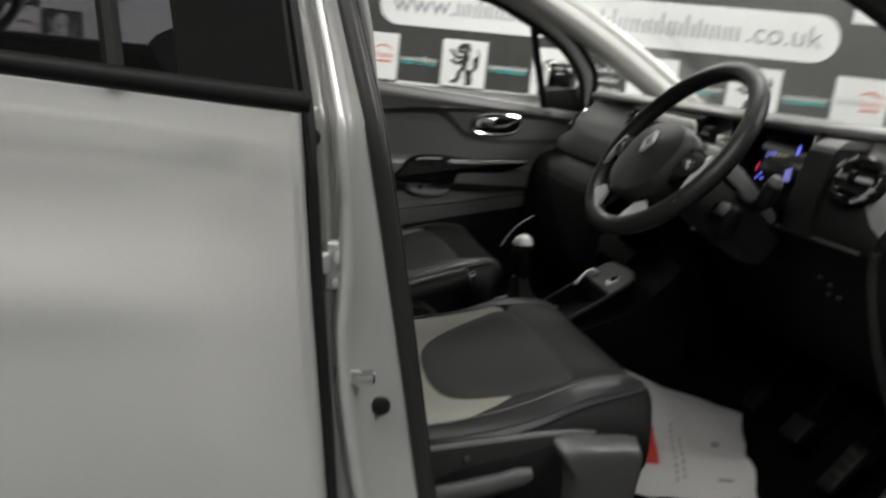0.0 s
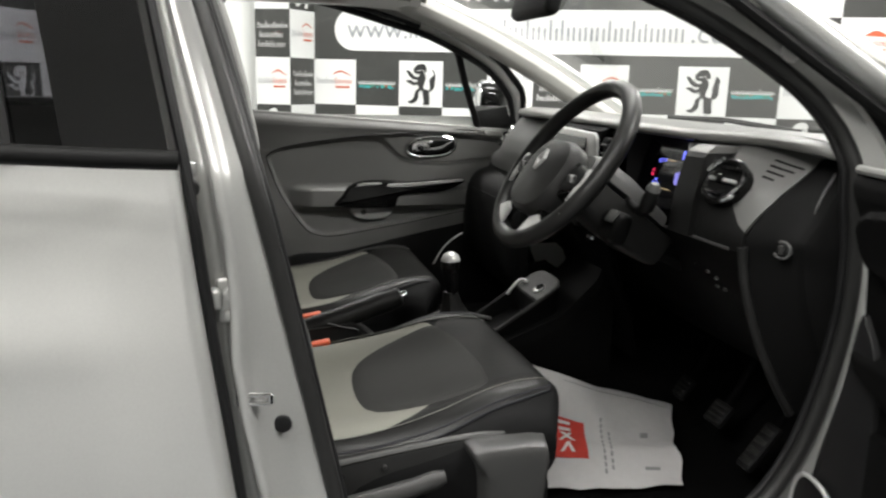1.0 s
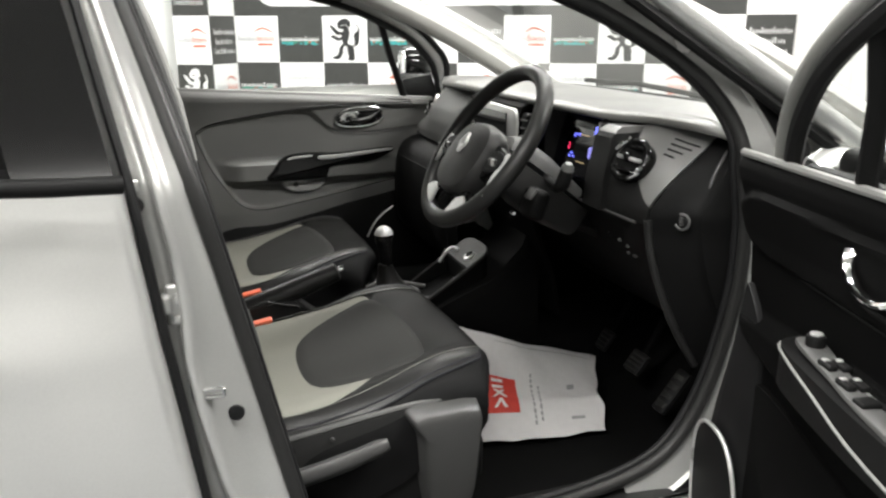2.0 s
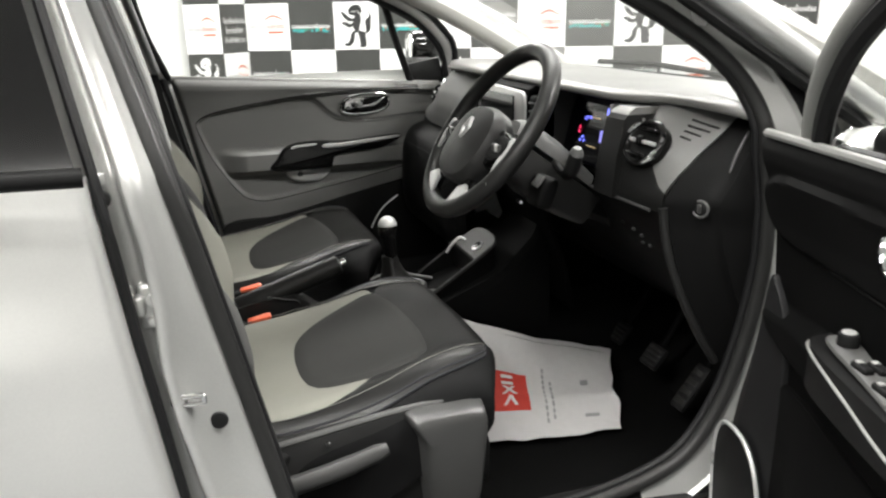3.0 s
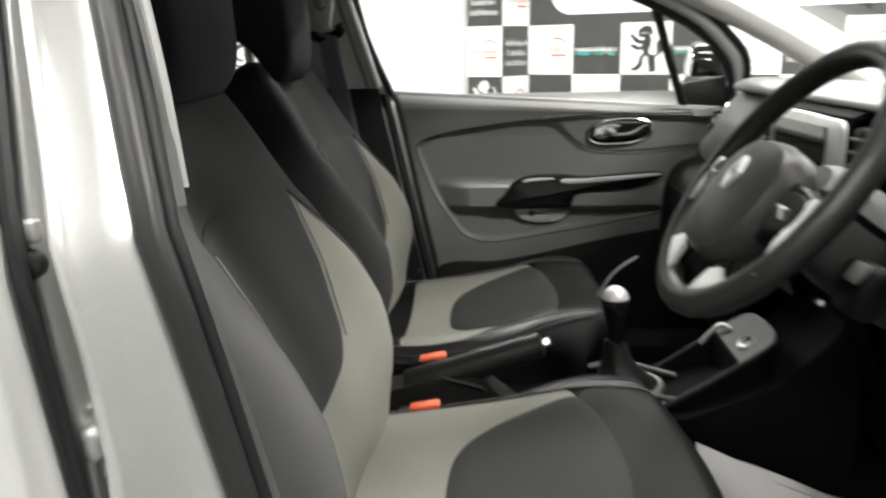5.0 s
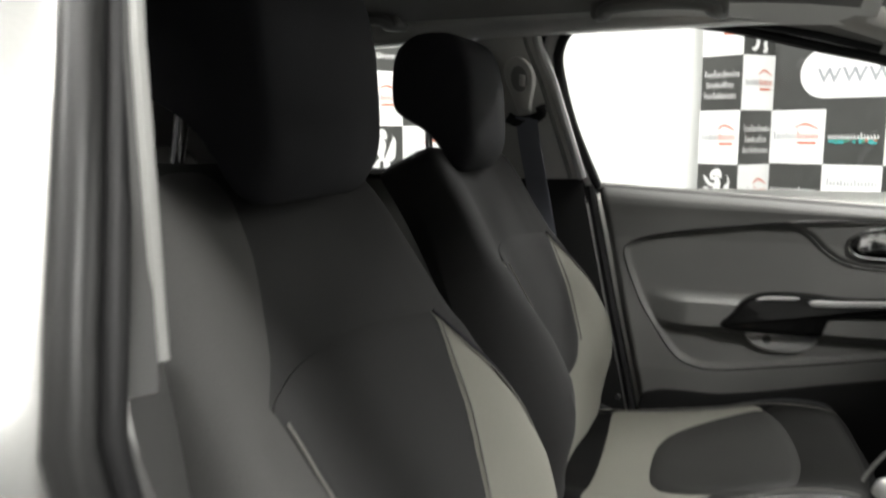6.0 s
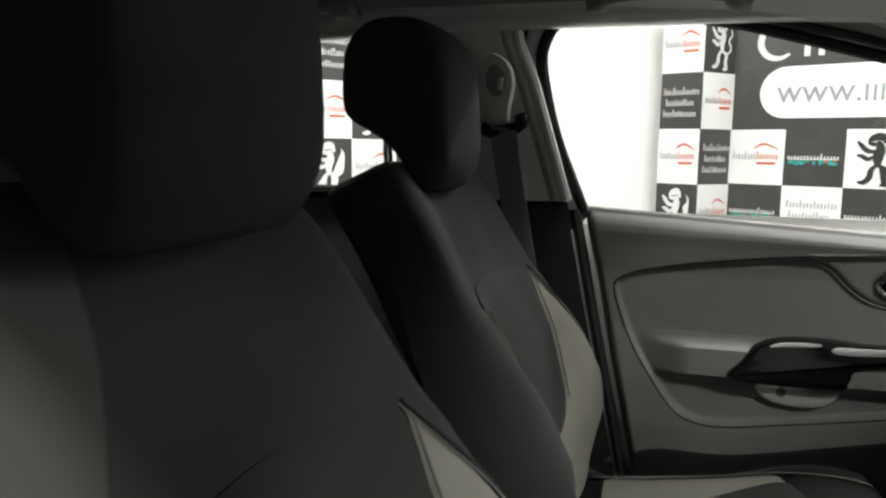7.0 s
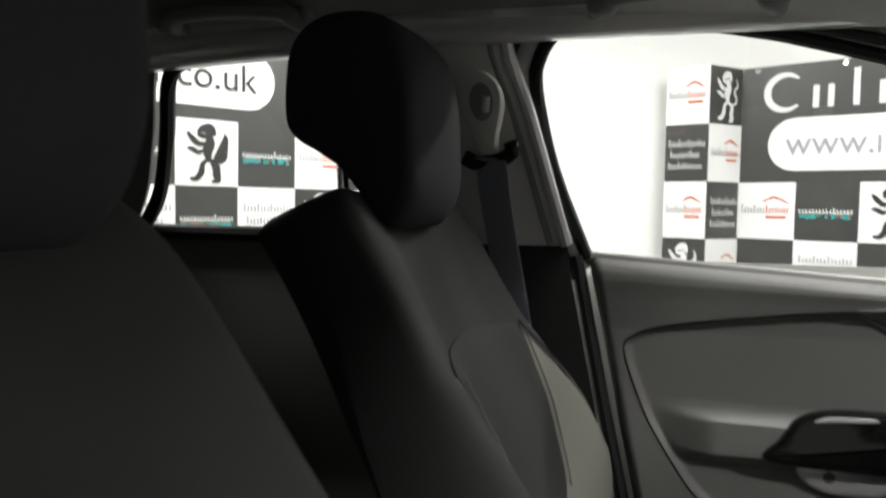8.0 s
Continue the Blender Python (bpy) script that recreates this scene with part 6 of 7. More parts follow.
def build_console():
    # spine between the seats up to the stack
    prof = [(-0.35, 0.60, 0.085), (-0.05, 0.61, 0.085), (0.20, 0.605, 0.088), (0.36, 0.605, 0.095), (0.48, 0.625, 0.10), (0.56, 0.632, 0.10), (0.70, 0.69, 0.10), (0.78, 0.77, 0.10), (0.82, 0.86, 0.10)]
    rows = []
    for x, z, w in prof:
        rows.append([(x, y, zz) for y, zz in cr([(-w - 0.02, 0.42), (-w - 0.01, z - 0.06), (-w, z - 0.012), (-w + 0.012, z), (0, z), (w - 0.012, z), (w, z - 0.012), (w + 0.01, z - 0.06), (w + 0.02, 0.42)], 3)])
    con = part("centre_console", loft(rows, closed=False, cap=False), CONSOLE_SHADED, None)
    tagged(con, "charcoal centre console with gear lever and open tray", "centre console")
    shell(con, 0.006, 1)
    # open tray with its raised surround, socket and cable
    tilt = lambda a, b, h: (0.612 + a, b, 0.690 + a * 0.66 + h * 1.0)  # noqa: E731
    outer = cr([(-0.100, -0.058), (-0.085, -0.072), (0.05, -0.076), (0.090, -0.062), (0.098, 0.0), (0.090, 0.062), (0.05, 0.076), (-0.085, 0.070), (-0.100, 0.055)], 4, True)
    inner = inset2d(outer, 0.006)
    inner[:, 0] = np.where(inner[:, 0] > 0.030, 0.030, inner[:, 0])
    rows = [[tilt(a, b, h) for a, b in o] for o, h in ((outer, -0.002), (outer, 0.005), (inset2d(outer, 0.003), 0.008), (inset2d(inner, -0.002), 0.008), (inner, 0.003))]
    tray = part("tray_surround", loft(rows, cap=False), HUB, con, "charcoal tray surround")
    part("tray_wall", loft([[tilt(a, b, h) for a, b in inset2d(outer, 0.001)] for h in (-0.002, -0.03, -0.06)], cap=False), CONSOLE_SHADED, con, "dark tray wall")
    part("tray_well", loft([[tilt(a, b, h) for a, b in inner] for h in (0.003, -0.02, -0.05)], cap=False), BLACK, con, "black open tray")
    part("tray_floor", plate(inner, 0.004, 0.001, lambda a, b, h: tilt(a, b, h - 0.05)), BLACK, con, "black rubber tray mat")
    part("socket", disc(tilt(0.055, -0.030, 0.006), 0.015, 0.006, 24, (-0.5, 0, 0.85), 0.002), SATIN, tray, "round power socket")
    part("socket_cap", disc(tilt(0.055, -0.030, 0.012), 0.010, 0.003, 20, (-0.5, 0, 0.85), 0.001), BLACK_GLOSS, tray)
    lead = [tilt(0.050, 0.040, 0.010), tilt(0.038, 0.052, 0.022), tilt(0.020, 0.058, 0.016), tilt(0.006, 0.060, 0.004)]
    part("cable", tube(cr(lead, 5), 0.004, 8), SATIN, tray, "silver cable")
    # gear lever
    base = Vector((0.475, 0.0, 0.643))
    part("gear_surround", ring(base + Vector((0.01, 0, 0.0)), 0.052, 0.006, 32, 8, (-0.1, 0, 1)), DASH, con, "dark gear lever surround")
    gait = []
    for k, (z, r) in enumerate(((0.0, 0.050), (0.018, 0.046), (0.034, 0.034), (0.055, 0.024), (0.085, 0.016))):
        gait.append([base + Vector((-0.012 * k * 0.4 + (r + 0.003 * math.cos(5 * a + k)) * math.cos(a), (r + 0.003 * math.cos(5 * a + k)) * math.sin(a), z)) for a in np.linspace(0, 2 * math.pi, 30, endpoint=False)])
    gl = part("gear_gaiter", loft(gait), LEATHERETTE, con, "black gear lever gaiter")
    part("gear_stick", tube([base + Vector((-0.015, 0, 0.07)), base + Vector((-0.020, 0, 0.13))], [0.014, 0.018], 12), BLACK_GLOSS, gl, "gloss black stick")
    k = base + Vector((-0.022, 0, 0.152))
    kn = []
    for z, r in ((-0.030, 0.013), (-0.022, 0.018), (-0.006, 0.0225), (0.010, 0.0225), (0.022, 0.017), (0.028, 0.007)):
        kn.append([k + Vector((r * math.cos(a), 0.92 * r * math.sin(a), z)) for a in np.linspace(0, 2 * math.pi, 24, endpoint=False)])
    part("gear_knob", loft(kn), BLACK_GLOSS, gl, "gloss black gear knob")
    part("knob_cap", loft([[k + Vector((r * math.cos(a), 0.92 * r * math.sin(a), z)) for a in np.linspace(0, 2 * math.pi, 24, endpoint=False)] for z, r in ((0.0085, 0.0228), (0.013, 0.0218), (0.023, 0.0170), (0.0285, 0.0090), (0.0295, 0.002))]), SATIN, gl, "satin gear knob cap")
    part("gear_skirt", tube(cr([(0.505, -0.052, 0.628), (0.535, -0.060, 0.634), (0.57, -0.066, 0.638)], 4), 0.008, 8), DASH, con)
    part("console_edge", tube(cr([(0.440, 0.112, 0.770), (0.458, 0.112, 0.802), (0.480, 0.112, 0.826), (0.510, 0.112, 0.846)], 4), 0.0020, 8), STRIP, con, "bright console edge")
    # Thin grey tubes paint the light on the gaiter's leather folds
    for pts in ([(0.42, -0.062, 0.652), (0.47, -0.066, 0.664), (0.53, -0.062, 0.650), (0.575, -0.052, 0.640)], [(0.42, 0.058, 0.652), (0.47, 0.060, 0.664), (0.53, 0.058, 0.650), (0.575, 0.050, 0.640)]):
        part("fold_highlight", tube(cr(pts, 4), 0.0050, 8), GREY_PLASTIC, con, "grey line for the lit gaiter folds")
    # handbrake in its gaiter
    lev = [(0.10, -0.030, 0.655), (0.18, -0.030, 0.682), (0.25, -0.031, 0.706), (0.31, -0.032, 0.726), (0.330, -0.032, 0.733)]
    hb = part("parking_brake", tube(cr(lev, 4), [0.027] * 4 + [0.025] * 4 + [0.024] * 4 + [0.022] * 4 + [0.015], 12), LEATHERETTE, con, "black leatherette brake lever")
    part("brake_button", tube([(0.326, -0.032, 0.731), (0.343, -0.032, 0.738)], 0.009, 12), CHROME, hb, "chrome release button")
    slope = [[(x, y - 0.03, z) for y, z in ((-0.036, zb), (-0.030, zt), (0.030, zt), (0.036, zb))] for x, zb, zt in ((0.02, 0.60, 0.645), (0.12, 0.60, 0.672), (0.22, 0.60, 0.682), (0.29, 0.60, 0.625))]
    part("brake_gaiter", loft(slope), LEATHERETTE, hb, "folded leatherette gaiter")
    part("gaiter_seam", tube([(0.16, -0.064, 0.685), (0.225, -0.064, 0.668), (0.24, -0.05, 0.64)], 0.003, 6), LEATHERETTE, hb)
    # buckles
    for y, s in ((-0.118, -1), (0.085, 1)):
        m = Matrix.Rotation(radians(-10), 4, "Y")
        bk = part("belt_buckle", rbox((0.125, y, 0.615), (0.060, 0.034, 0.085), 0.008, 3, m), BLACK, con, "black belt buckle")
        part("buckle_button", rbox((0.135, y, 0.660), (0.050, 0.024, 0.010), 0.004, 2, m), ORANGE, bk, "red-orange release button")
        part("buckle_strap", tube([(0.08, y, 0.60), (0.05, y, 0.52)], 0.014, 8), BLACK, bk)
    return con


def build_pedals():
    for name, y, z, x, w in (("clutch_pedal", -0.152, 0.507, 1.0, 0.05), ("brake_pedal", -0.298, 0.506, 1.0, 0.06), ("accelerator_pedal", -0.441, 0.495, 1.0, 0.042)):
        m = Matrix.Rotation(radians(38), 4, "Y")
        h = 0.055 if name != "accelerator_pedal" else 0.11
        p = part(name, rbox((x, y, z), (0.014, w, h), 0.005, 2, m), RUBBER, car, "black rubber-faced pedal")
        for k in range(4):
            part("pedal_rib", rbox(Vector((x, y, z)) + m @ Vector((-0.0075, 0, h * (k - 1.5) * 0.22)), (0.004, w * 0.8, h * 0.13), 0.0015, 1, m), PEDAL_WORN, p, "worn grey rib")
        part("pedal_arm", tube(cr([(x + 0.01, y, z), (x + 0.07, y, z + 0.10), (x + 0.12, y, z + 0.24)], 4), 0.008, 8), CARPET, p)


build_dash()
build_wheel()
build_console()
build_pedals()


# ---- seats ----
def front_seat(yc, door, xo, hx, hz):
    """A front seat about its middle line; door is the side of its outer edge (-1 or 1)."""
    A = lambda x, y, z: (x + xo, yc + y, z)  # noqa: E731
    # cushion: across, from the outer skirt over both bolsters
    across = cr([(-0.268, -0.135), (-0.272, -0.085), (-0.268, -0.045), (-0.250, -0.010), (-0.215, 0.010), (-0.170, 0.006), (-0.11, -0.010), (0.0, -0.017), (0.11, -0.010), (0.170, 0.006), (0.215, 0.010), (0.250, -0.010), (0.268, -0.045), (0.272, -0.085), (0.268, -0.135)], 5)
    na = len(across) - 1
    along = cr([(0.02, 0.640, 0.86, 1.0), (0.08, 0.645, 0.94, 1.0), (0.18, 0.654, 0.99, 1.0), (0.30, 0.674, 1.0, 1.0), (0.40, 0.698, 0.995, 0.9), (0.470, 0.707, 0.99, 0.8), (0.516, 0.703, 0.985, 0.65), (0.536, 0.684, 0.975, 0.5), (0.532, 0.652, 0.965, 0.4), (0.510, 0.600, 0.95, 0.25), (0.475, 0.540, 0.92, 0.05)], 5)
    nl = len(along) - 1
    def pull(x, y):
        return (0.058 if y * door > 0 else 0.085) * min(1.0, abs(y / 0.27)) ** 2.3 * smoothstep(0.22, 0.5, x)
    def S(u, v):
        u, v = min(max(u, 0), 1) * nl, min(max(v, 0), 1) * na
        i, j = min(int(u), nl - 1), min(int(v), na - 1)
        x, z, w, k = along[i] + (along[i + 1] - along[i]) * (u - i)
        y, d = across[j] + (across[j + 1] - across[j]) * (v - j)
        # the front edge is rounded in plan
        x = x - pull(x, y)
        return A(x, y * w, z + (d if d > 0 else d * k if abs(y) > 0.2 else d))
    seat = part("front_seat", skin(S, np.linspace(0, 1, nl + 1), np.linspace(0, 1, na + 1)), SEAT_SIDE, None)
    tagged(seat, "grey and black cloth front car seat with a black head restraint", "car seat", "front seats")
    def vy(y):
        """The place across the skin that lies y from the middle."""
        ys = [p[0] for p in across]
        k0, k1 = int(na * 0.15), na - int(na * 0.15)
        return float(np.interp(y, ys[k0:k1], np.arange(k0, k1) / na))
    def ux(x, y=0.0):
        xs = [p[0] - pull(p[0], y) for p in along]
        k1 = int(nl * 0.62)
        return float(np.interp(x, xs[:k1], np.arange(k1) / nl))
    O = lambda pts: cr([(ux(x, y), vy(y)) for x, y in pts], 6, True)  # noqa: E731
    rear = 0.035 if door < 0 else 0.095
    grey = O([(rear, -0.214), (rear, 0.0), (rear, 0.214), (0.12, 0.224), (0.24, 0.216), (0.33, 0.205), (0.368, 0.190), (0.39, 0.08), (0.40, 0.0), (0.39, -0.08), (0.31, -0.160), (0.255, -0.192), (0.20, -0.217), (0.12, -0.224)])
    up = 1 if normal_at(S, ux(0.2), vy(0.0))[2] > 0 else -1
    part("cushion_panel", patch(S, grey, 0.003, 10, 0.002, up), FAB_GREY, seat, "light grey cloth cushion panel")
    front = O([(0.410, 0.0), (0.406, 0.07), (0.390, 0.125), (0.376, 0.165), (0.396, 0.192), (0.445, 0.186), (0.492, 0.172), (0.515, 0.12), (0.526, 0.0), (0.515, -0.12), (0.492, -0.172), (0.445, -0.184), (0.395, -0.191), (0.33, -0.202), (0.245, -0.214), (0.262, -0.188), (0.310, -0.158), (0.378, -0.120), (0.406, -0.07)])
    part("cushion_front", patch(S, front, 0.0045, 10, 0.002, up), CUSHION_FRONT, seat, "charcoal cushion front")
    half = [(0.186, 0.050), (0.194, 0.094), (0.220, 0.132), (0.270, 0.158), (0.325, 0.174), (0.370, 0.176), (0.402, 0.140), (0.420, 0.07)]
    dark = O([(0.184, 0.0)] + half + [(0.425, 0.0)] + [(x, -y) for x, y in half[::-1]])
    part("cushion_insert", patch(S, dark, 0.0075, 10, 0.002, up, 0.003), FAB_DARK, seat, "charcoal cloth cushion insert")
    for s in (-1, 1):
        c = [(ux(x, y), vy(s * y)) for x, y in cr([(0.06, 0.224), (0.14, 0.226), (0.24, 0.218), (0.34, 0.203), (0.42, 0.187), (0.50, 0.176)], 6)]
        part("cushion_seam", seam(S, c, 0.0008, up, 0.0055), THREAD, seat, "pale stitched seam")
        for k in (0.0, 0.010):
            c = [(ux(x, y), vy(s * (y - k))) for x, y in cr([(0.05, 0.252), (0.14, 0.255), (0.24, 0.252), (0.34, 0.245), (0.43, 0.232), (0.505, 0.202)], 6)]
            part("cushion_piping", seam(S, c, 0.0024, up, 0.003), FAB_BLACK, seat)
        xs_ = np.linspace(0.04, 0.500, 28)
        ya = [interp(x, [(0.04, 0.220), (0.14, 0.224), (0.24, 0.216), (0.34, 0.202), (0.42, 0.186), (0.50, 0.176)]) for x in xs_]
        yb_ = [interp(x, [(0.04, 0.252), (0.14, 0.255), (0.24, 0.252), (0.34, 0.245), (0.43, 0.232), (0.50, 0.204)]) for x in xs_]
        strip = []
        for x, y0, y1 in zip(xs_, ya, yb_):
            strip.append([np.array(S(ux(x, y), vy(s * y))) + up * 0.0035 * normal_at(S, ux(x, y), vy(s * y)) for y in np.linspace(y0, y1, 5)])
        part("cushion_bolster", loft(strip, closed=False, cap=False), LEATHERETTE, seat, "charcoal leatherette bolster")
        c = [(ux(x, 0.26), (2.4 if s < 0 else na - 2.4) / na) for x in np.linspace(0.05, 0.42, 16)]
        band = [np.array(S(u, v)) for u, v in c]
        part("cushion_side", loft([[p + np.array((0, s * dy, dz)) for dy, dz in ((0.002, 0.030), (0.0035, 0.0), (0.003, -0.05))] for p in band], closed=False, cap=False), SEAT_SIDE, seat, "black cloth cushion side")
    # plastic valance with its lever
    top = [(-0.05, 0.624), (0.06, 0.634), (0.14, 0.644), (0.23, 0.656), (0.325, 0.667), (0.41, 0.671), (0.448, 0.668)]
    so = cr(top + [(0.458, 0.655), (0.452, 0.56), (0.43, 0.46), (0.35, 0.432), (0.10, 0.425), (-0.05, 0.44)], 5, True)
    part("seat_valance", plate(so, 0.030, 0.010, lambda a, b, h: A(a, door * (0.235 + h), b)), HUB, seat, "charcoal plastic seat valance")
    # Grey tube paints the highlight along the valance's top edge
    edge = [A(x, door * 0.260, z - 0.003) for x, z in cr(top[:-1], 5)]
    part("valance_edge", tube(edge, 0.0055, 8), GREY_PLASTIC, seat, "valance top edge, grey for its highlight")
    # moulded end: a ledge that slopes outwards over a bulged side
    cap = np.array(cr([(0.318, 0.664), (0.40, 0.670), (0.440, 0.669), (0.456, 0.655), (0.450, 0.56), (0.432, 0.47), (0.36, 0.458), (0.338, 0.53), (0.330, 0.62)], 5, True))
    mid = cap.mean(0)
    rows = []
    for h, drop, rear, k in ((0.0, 0.0, 0.0, 1.0), (0.008, 0.001, 0.004, 1.0), (0.034, 0.014, 0.016, 0.99), (0.040, 0.019, 0.020, 0.985), (0.043, 0.027, 0.026, 0.96), (0.044, 0.040, 0.034, 0.90)):
        ring_pts = []
        for a, b in cap:
            top_k, rear_k = smoothstep(0.60, 0.655, b), 1 - smoothstep(0.33, 0.37, a)
            ring_pts.append(A(mid[0] + (a + rear * rear_k - mid[0]) * k, door * (0.252 + h), mid[1] + (b - drop * top_k - mid[1]) * k))
        rows.append(ring_pts)
    part("valance_cap", loft(rows), VALANCE, seat, "grey moulded valance end", sharp=55)
    part("valance_foot", plate(cr([(0.0, 0.455), (0.16, 0.468), (0.28, 0.487), (0.33, 0.475), (0.36, 0.447), (0.20, 0.425), (0.0, 0.425)], 4, True), 0.020, 0.008, lambda a, b, h: A(a, door * (0.262 + h), b)), DASH_SHADED, seat)
    lv = cr([(0.0, 0.570), (0.10, 0.580), (0.20, 0.597), (0.285, 0.618)], 5)
    part("height_lever", tube([A(x, door * (0.290 + 0.004 * math.sin(x * 9)), z) for x, z in lv], [0.013] * 12 + [0.012] * 3 + [0.008], 10, 1.3), DASH, seat, "grey height lever")
    part("lever_peg", disc(A(0.195, door * 0.262, 0.630), 0.004, 0.008, 12, (0, door, 0), 0.002), DASH, seat)
    rail = rbox(A(0.22, door * 0.20, 0.425), (0.50, 0.035, 0.03), 0.006)
    part("seat_rail", rail, BLACK, seat, "black seat rail")
    part("seat_rail", rbox(A(0.22, -door * 0.20, 0.425), (0.50, 0.035, 0.03), 0.006), BLACK, seat)
    part("seat_pan", rbox(A(0.24, 0, 0.515), (0.50, 0.46, 0.10), 0.02), BLACK, seat)
    # backrest
    lean = [(0.60, 0.085, 0.215, 0.075), (0.66, 0.082, 0.228, 0.075), (0.72, 0.075, 0.240, 0.072), (0.80, 0.056, 0.243, 0.068), (0.90, 0.018, 0.236, 0.062), (1.0, -0.034, 0.224, 0.056), (1.08, -0.078, 0.212, 0.050), (1.14, -0.112, 0.200, 0.045), (1.172, -0.135, 0.188, 0.040), (1.192, -0.155, 0.160, 0.030), (1.198, -0.172, 0.12, 0.012)]
    lean = cr([(z, x - (0.020 * smoothstep(0.84, 0.68, z) if door > 0 else 0), w + (0.022 * smoothstep(1.08, 1.19, z) if door > 0 else 0), t) for z, x, w, t in lean], 4)
    nb = len(lean) - 1
    # front across: bolsters stand forward of the middle
    fr = cr([(-1.0, -0.075), (-1.02, -0.030), (-0.985, 0.012), (-0.90, 0.030), (-0.76, 0.022), (-0.55, -0.002), (-0.3, -0.012), (0.0, -0.015), (0.3, -0.012), (0.55, -0.002), (0.76, 0.022), (0.90, 0.030), (0.985, 0.012), (1.02, -0.030), (1.0, -0.075)], 5)
    nf = len(fr) - 1
    def Bk(u, v):
        u, v = min(max(u, 0), 1) * nb, min(max(v, 0), 1) * nf
        i, j = min(int(u), nb - 1), min(int(v), nf - 1)
        z, x, w, t = lean[i] + (lean[i + 1] - lean[i]) * (u - i)
        y, d = fr[j] + (fr[j + 1] - fr[j]) * (v - j)
        k = min(1.0, t / 0.06)
        swell = interp(z, [(0.60, 0.15), (0.68, 0.45), (0.76, 1.15), (0.84, 1.45), (0.90, 1.2), (0.97, 0.55), (1.05, 0.35), (1.2, 0.3)])
        return A(x - 0.02 + d * k * (swell if d > 0 else 1.0) + 0.01, y * w, z + d * 0.35 * k)
    rows = []
    for i in range(nb + 1):
        z, x, w, t = lean[i]
        front = [Bk(i / nb, j / nf) for j in range(nf + 1)]
        back = [A(x - 0.105 * min(1, t / 0.036) - 0.022 * math.cos(q * math.pi / 2), w * q * 0.9, z - 0.03 * min(1, t / 0.036)) for q in np.linspace(0.96, -0.96, 13)]
        rows.append(front + back)
    backrest = part("backrest", loft(rows), FAB_CHAR, seat, "charcoal cloth backrest with grey lower cover")
    fwd = 1 if normal_at(Bk, 0.5, 0.5)[0] > 0 else -1
    def uz(z):
        return float(np.interp(z, [p[0] for p in lean], np.arange(nb + 1) / nb))
    def vw(q):
        k0, k1 = int(nf * 0.14), nf - int(nf * 0.14)
        return float(np.interp(q, [p[0] for p in fr][k0 : k1 + 1], np.arange(k0, k1 + 1) / nf))
    Q = lambda pts, n=6: cr([(uz(z), vw(q)) for q, z in pts], n, True)  # noqa: E731
    half = [(0.35, 1.02), (0.76, 1.012), (0.90, 0.955), (0.965, 0.88), (0.99, 0.80), (0.985, 0.70), (0.90, 0.645), (0.45, 0.635)]
    low = Q([(0.0, 1.02)] + half + [(0.0, 0.635)] + [(-q, z) for q, z in half[::-1]], 5)
    part("lower_cover", patch(Bk, low, 0.003, 14, 0.002, fwd), FAB_GREY, backrest, "light grey cloth lower cover")
    half = [(0.40, 1.035), (0.70, 1.022), (0.735, 1.005), (0.66, 0.955), (0.58, 0.89), (0.50, 0.825), (0.36, 0.795), (0.18, 0.788)]
    ins = Q([(0.0, 1.04)] + half + [(0.0, 0.786)] + [(-q, z) for q, z in half[::-1]], 5)
    part("back_insert", patch(Bk, ins, 0.0065, 10, 0.002, fwd), FAB_CHAR, backrest, "charcoal cloth back insert")
    for s in (-1, 1):
        outer = s == door and door < 0
        c = [(uz(z), vw(s * q)) for q, z in cr([(0.735, 1.008), (0.665, 0.955), (0.585, 0.89), (0.505, 0.825)], 6)]
        part("back_seam", seam(Bk, c, 0.0014, fwd, 0.008), THREAD, backrest, "pale stitched seam")
        if not outer:
            rim_q = [(0.60, 0.96), (0.70, 0.965), (0.80, 0.972), (0.88, 0.948), (0.955, 0.882), (1.0, 0.80), (1.02, 0.755)]
            if door > 0 and s < 0:
                rim_q = [(0.60, 0.40), (0.80, 0.42), (0.825, 0.51), (0.89, 0.595), (0.955, 0.675), (1.005, 0.745), (1.02, 0.755)]
            def D(u, v, s=s):
                z = 0.63 + 0.388 * u
                uu, end = uz(z), 0.0 if s < 0 else 1.0
                vv = end + v * (vw(s * interp(z, rim_q)) - end)
                return np.array(Bk(uu, vv)) + fwd * (0.0004 + 0.0044 * smoothstep(1.018, 0.985, z)) * normal_at(Bk, uu, min(max(vv, 0.01), 0.99))
            part("side_cover", skin(D, np.linspace(0, 1, 36), np.linspace(0.0, 1.0, 12)), FAB_CHAR, backrest, "charcoal cloth bolster side")
            for dq, r, lift, mat in () if door > 0 and s < 0 else ((0.0, 0.0022, 0.005, FAB_BLACK), (0.022, 0.0009, 0.005, THREAD)):
                c = [(uz(z), vw(s * (q - dq))) for q, z in cr([(0.74, 1.02), (0.89, 0.955), (0.955, 0.88), (0.98, 0.80), (0.97, 0.70)], 6)]
                part("back_seam", seam(Bk, c, r, fwd, lift), mat, backrest)
        if s != door or door > 0:
            continue
        sh = Q([(s * 0.97, 1.160), (s * 0.80, 1.186), (s * 0.45, 1.192), (s * 0.28, 1.176), (s * 0.30, 1.147), (s * 0.36, 1.11), (s * 0.52, 1.06), (s * 0.74, 1.022), (s * 0.92, 1.0), (s * 1.005, 1.01), (s * 1.012, 1.08)], 5)
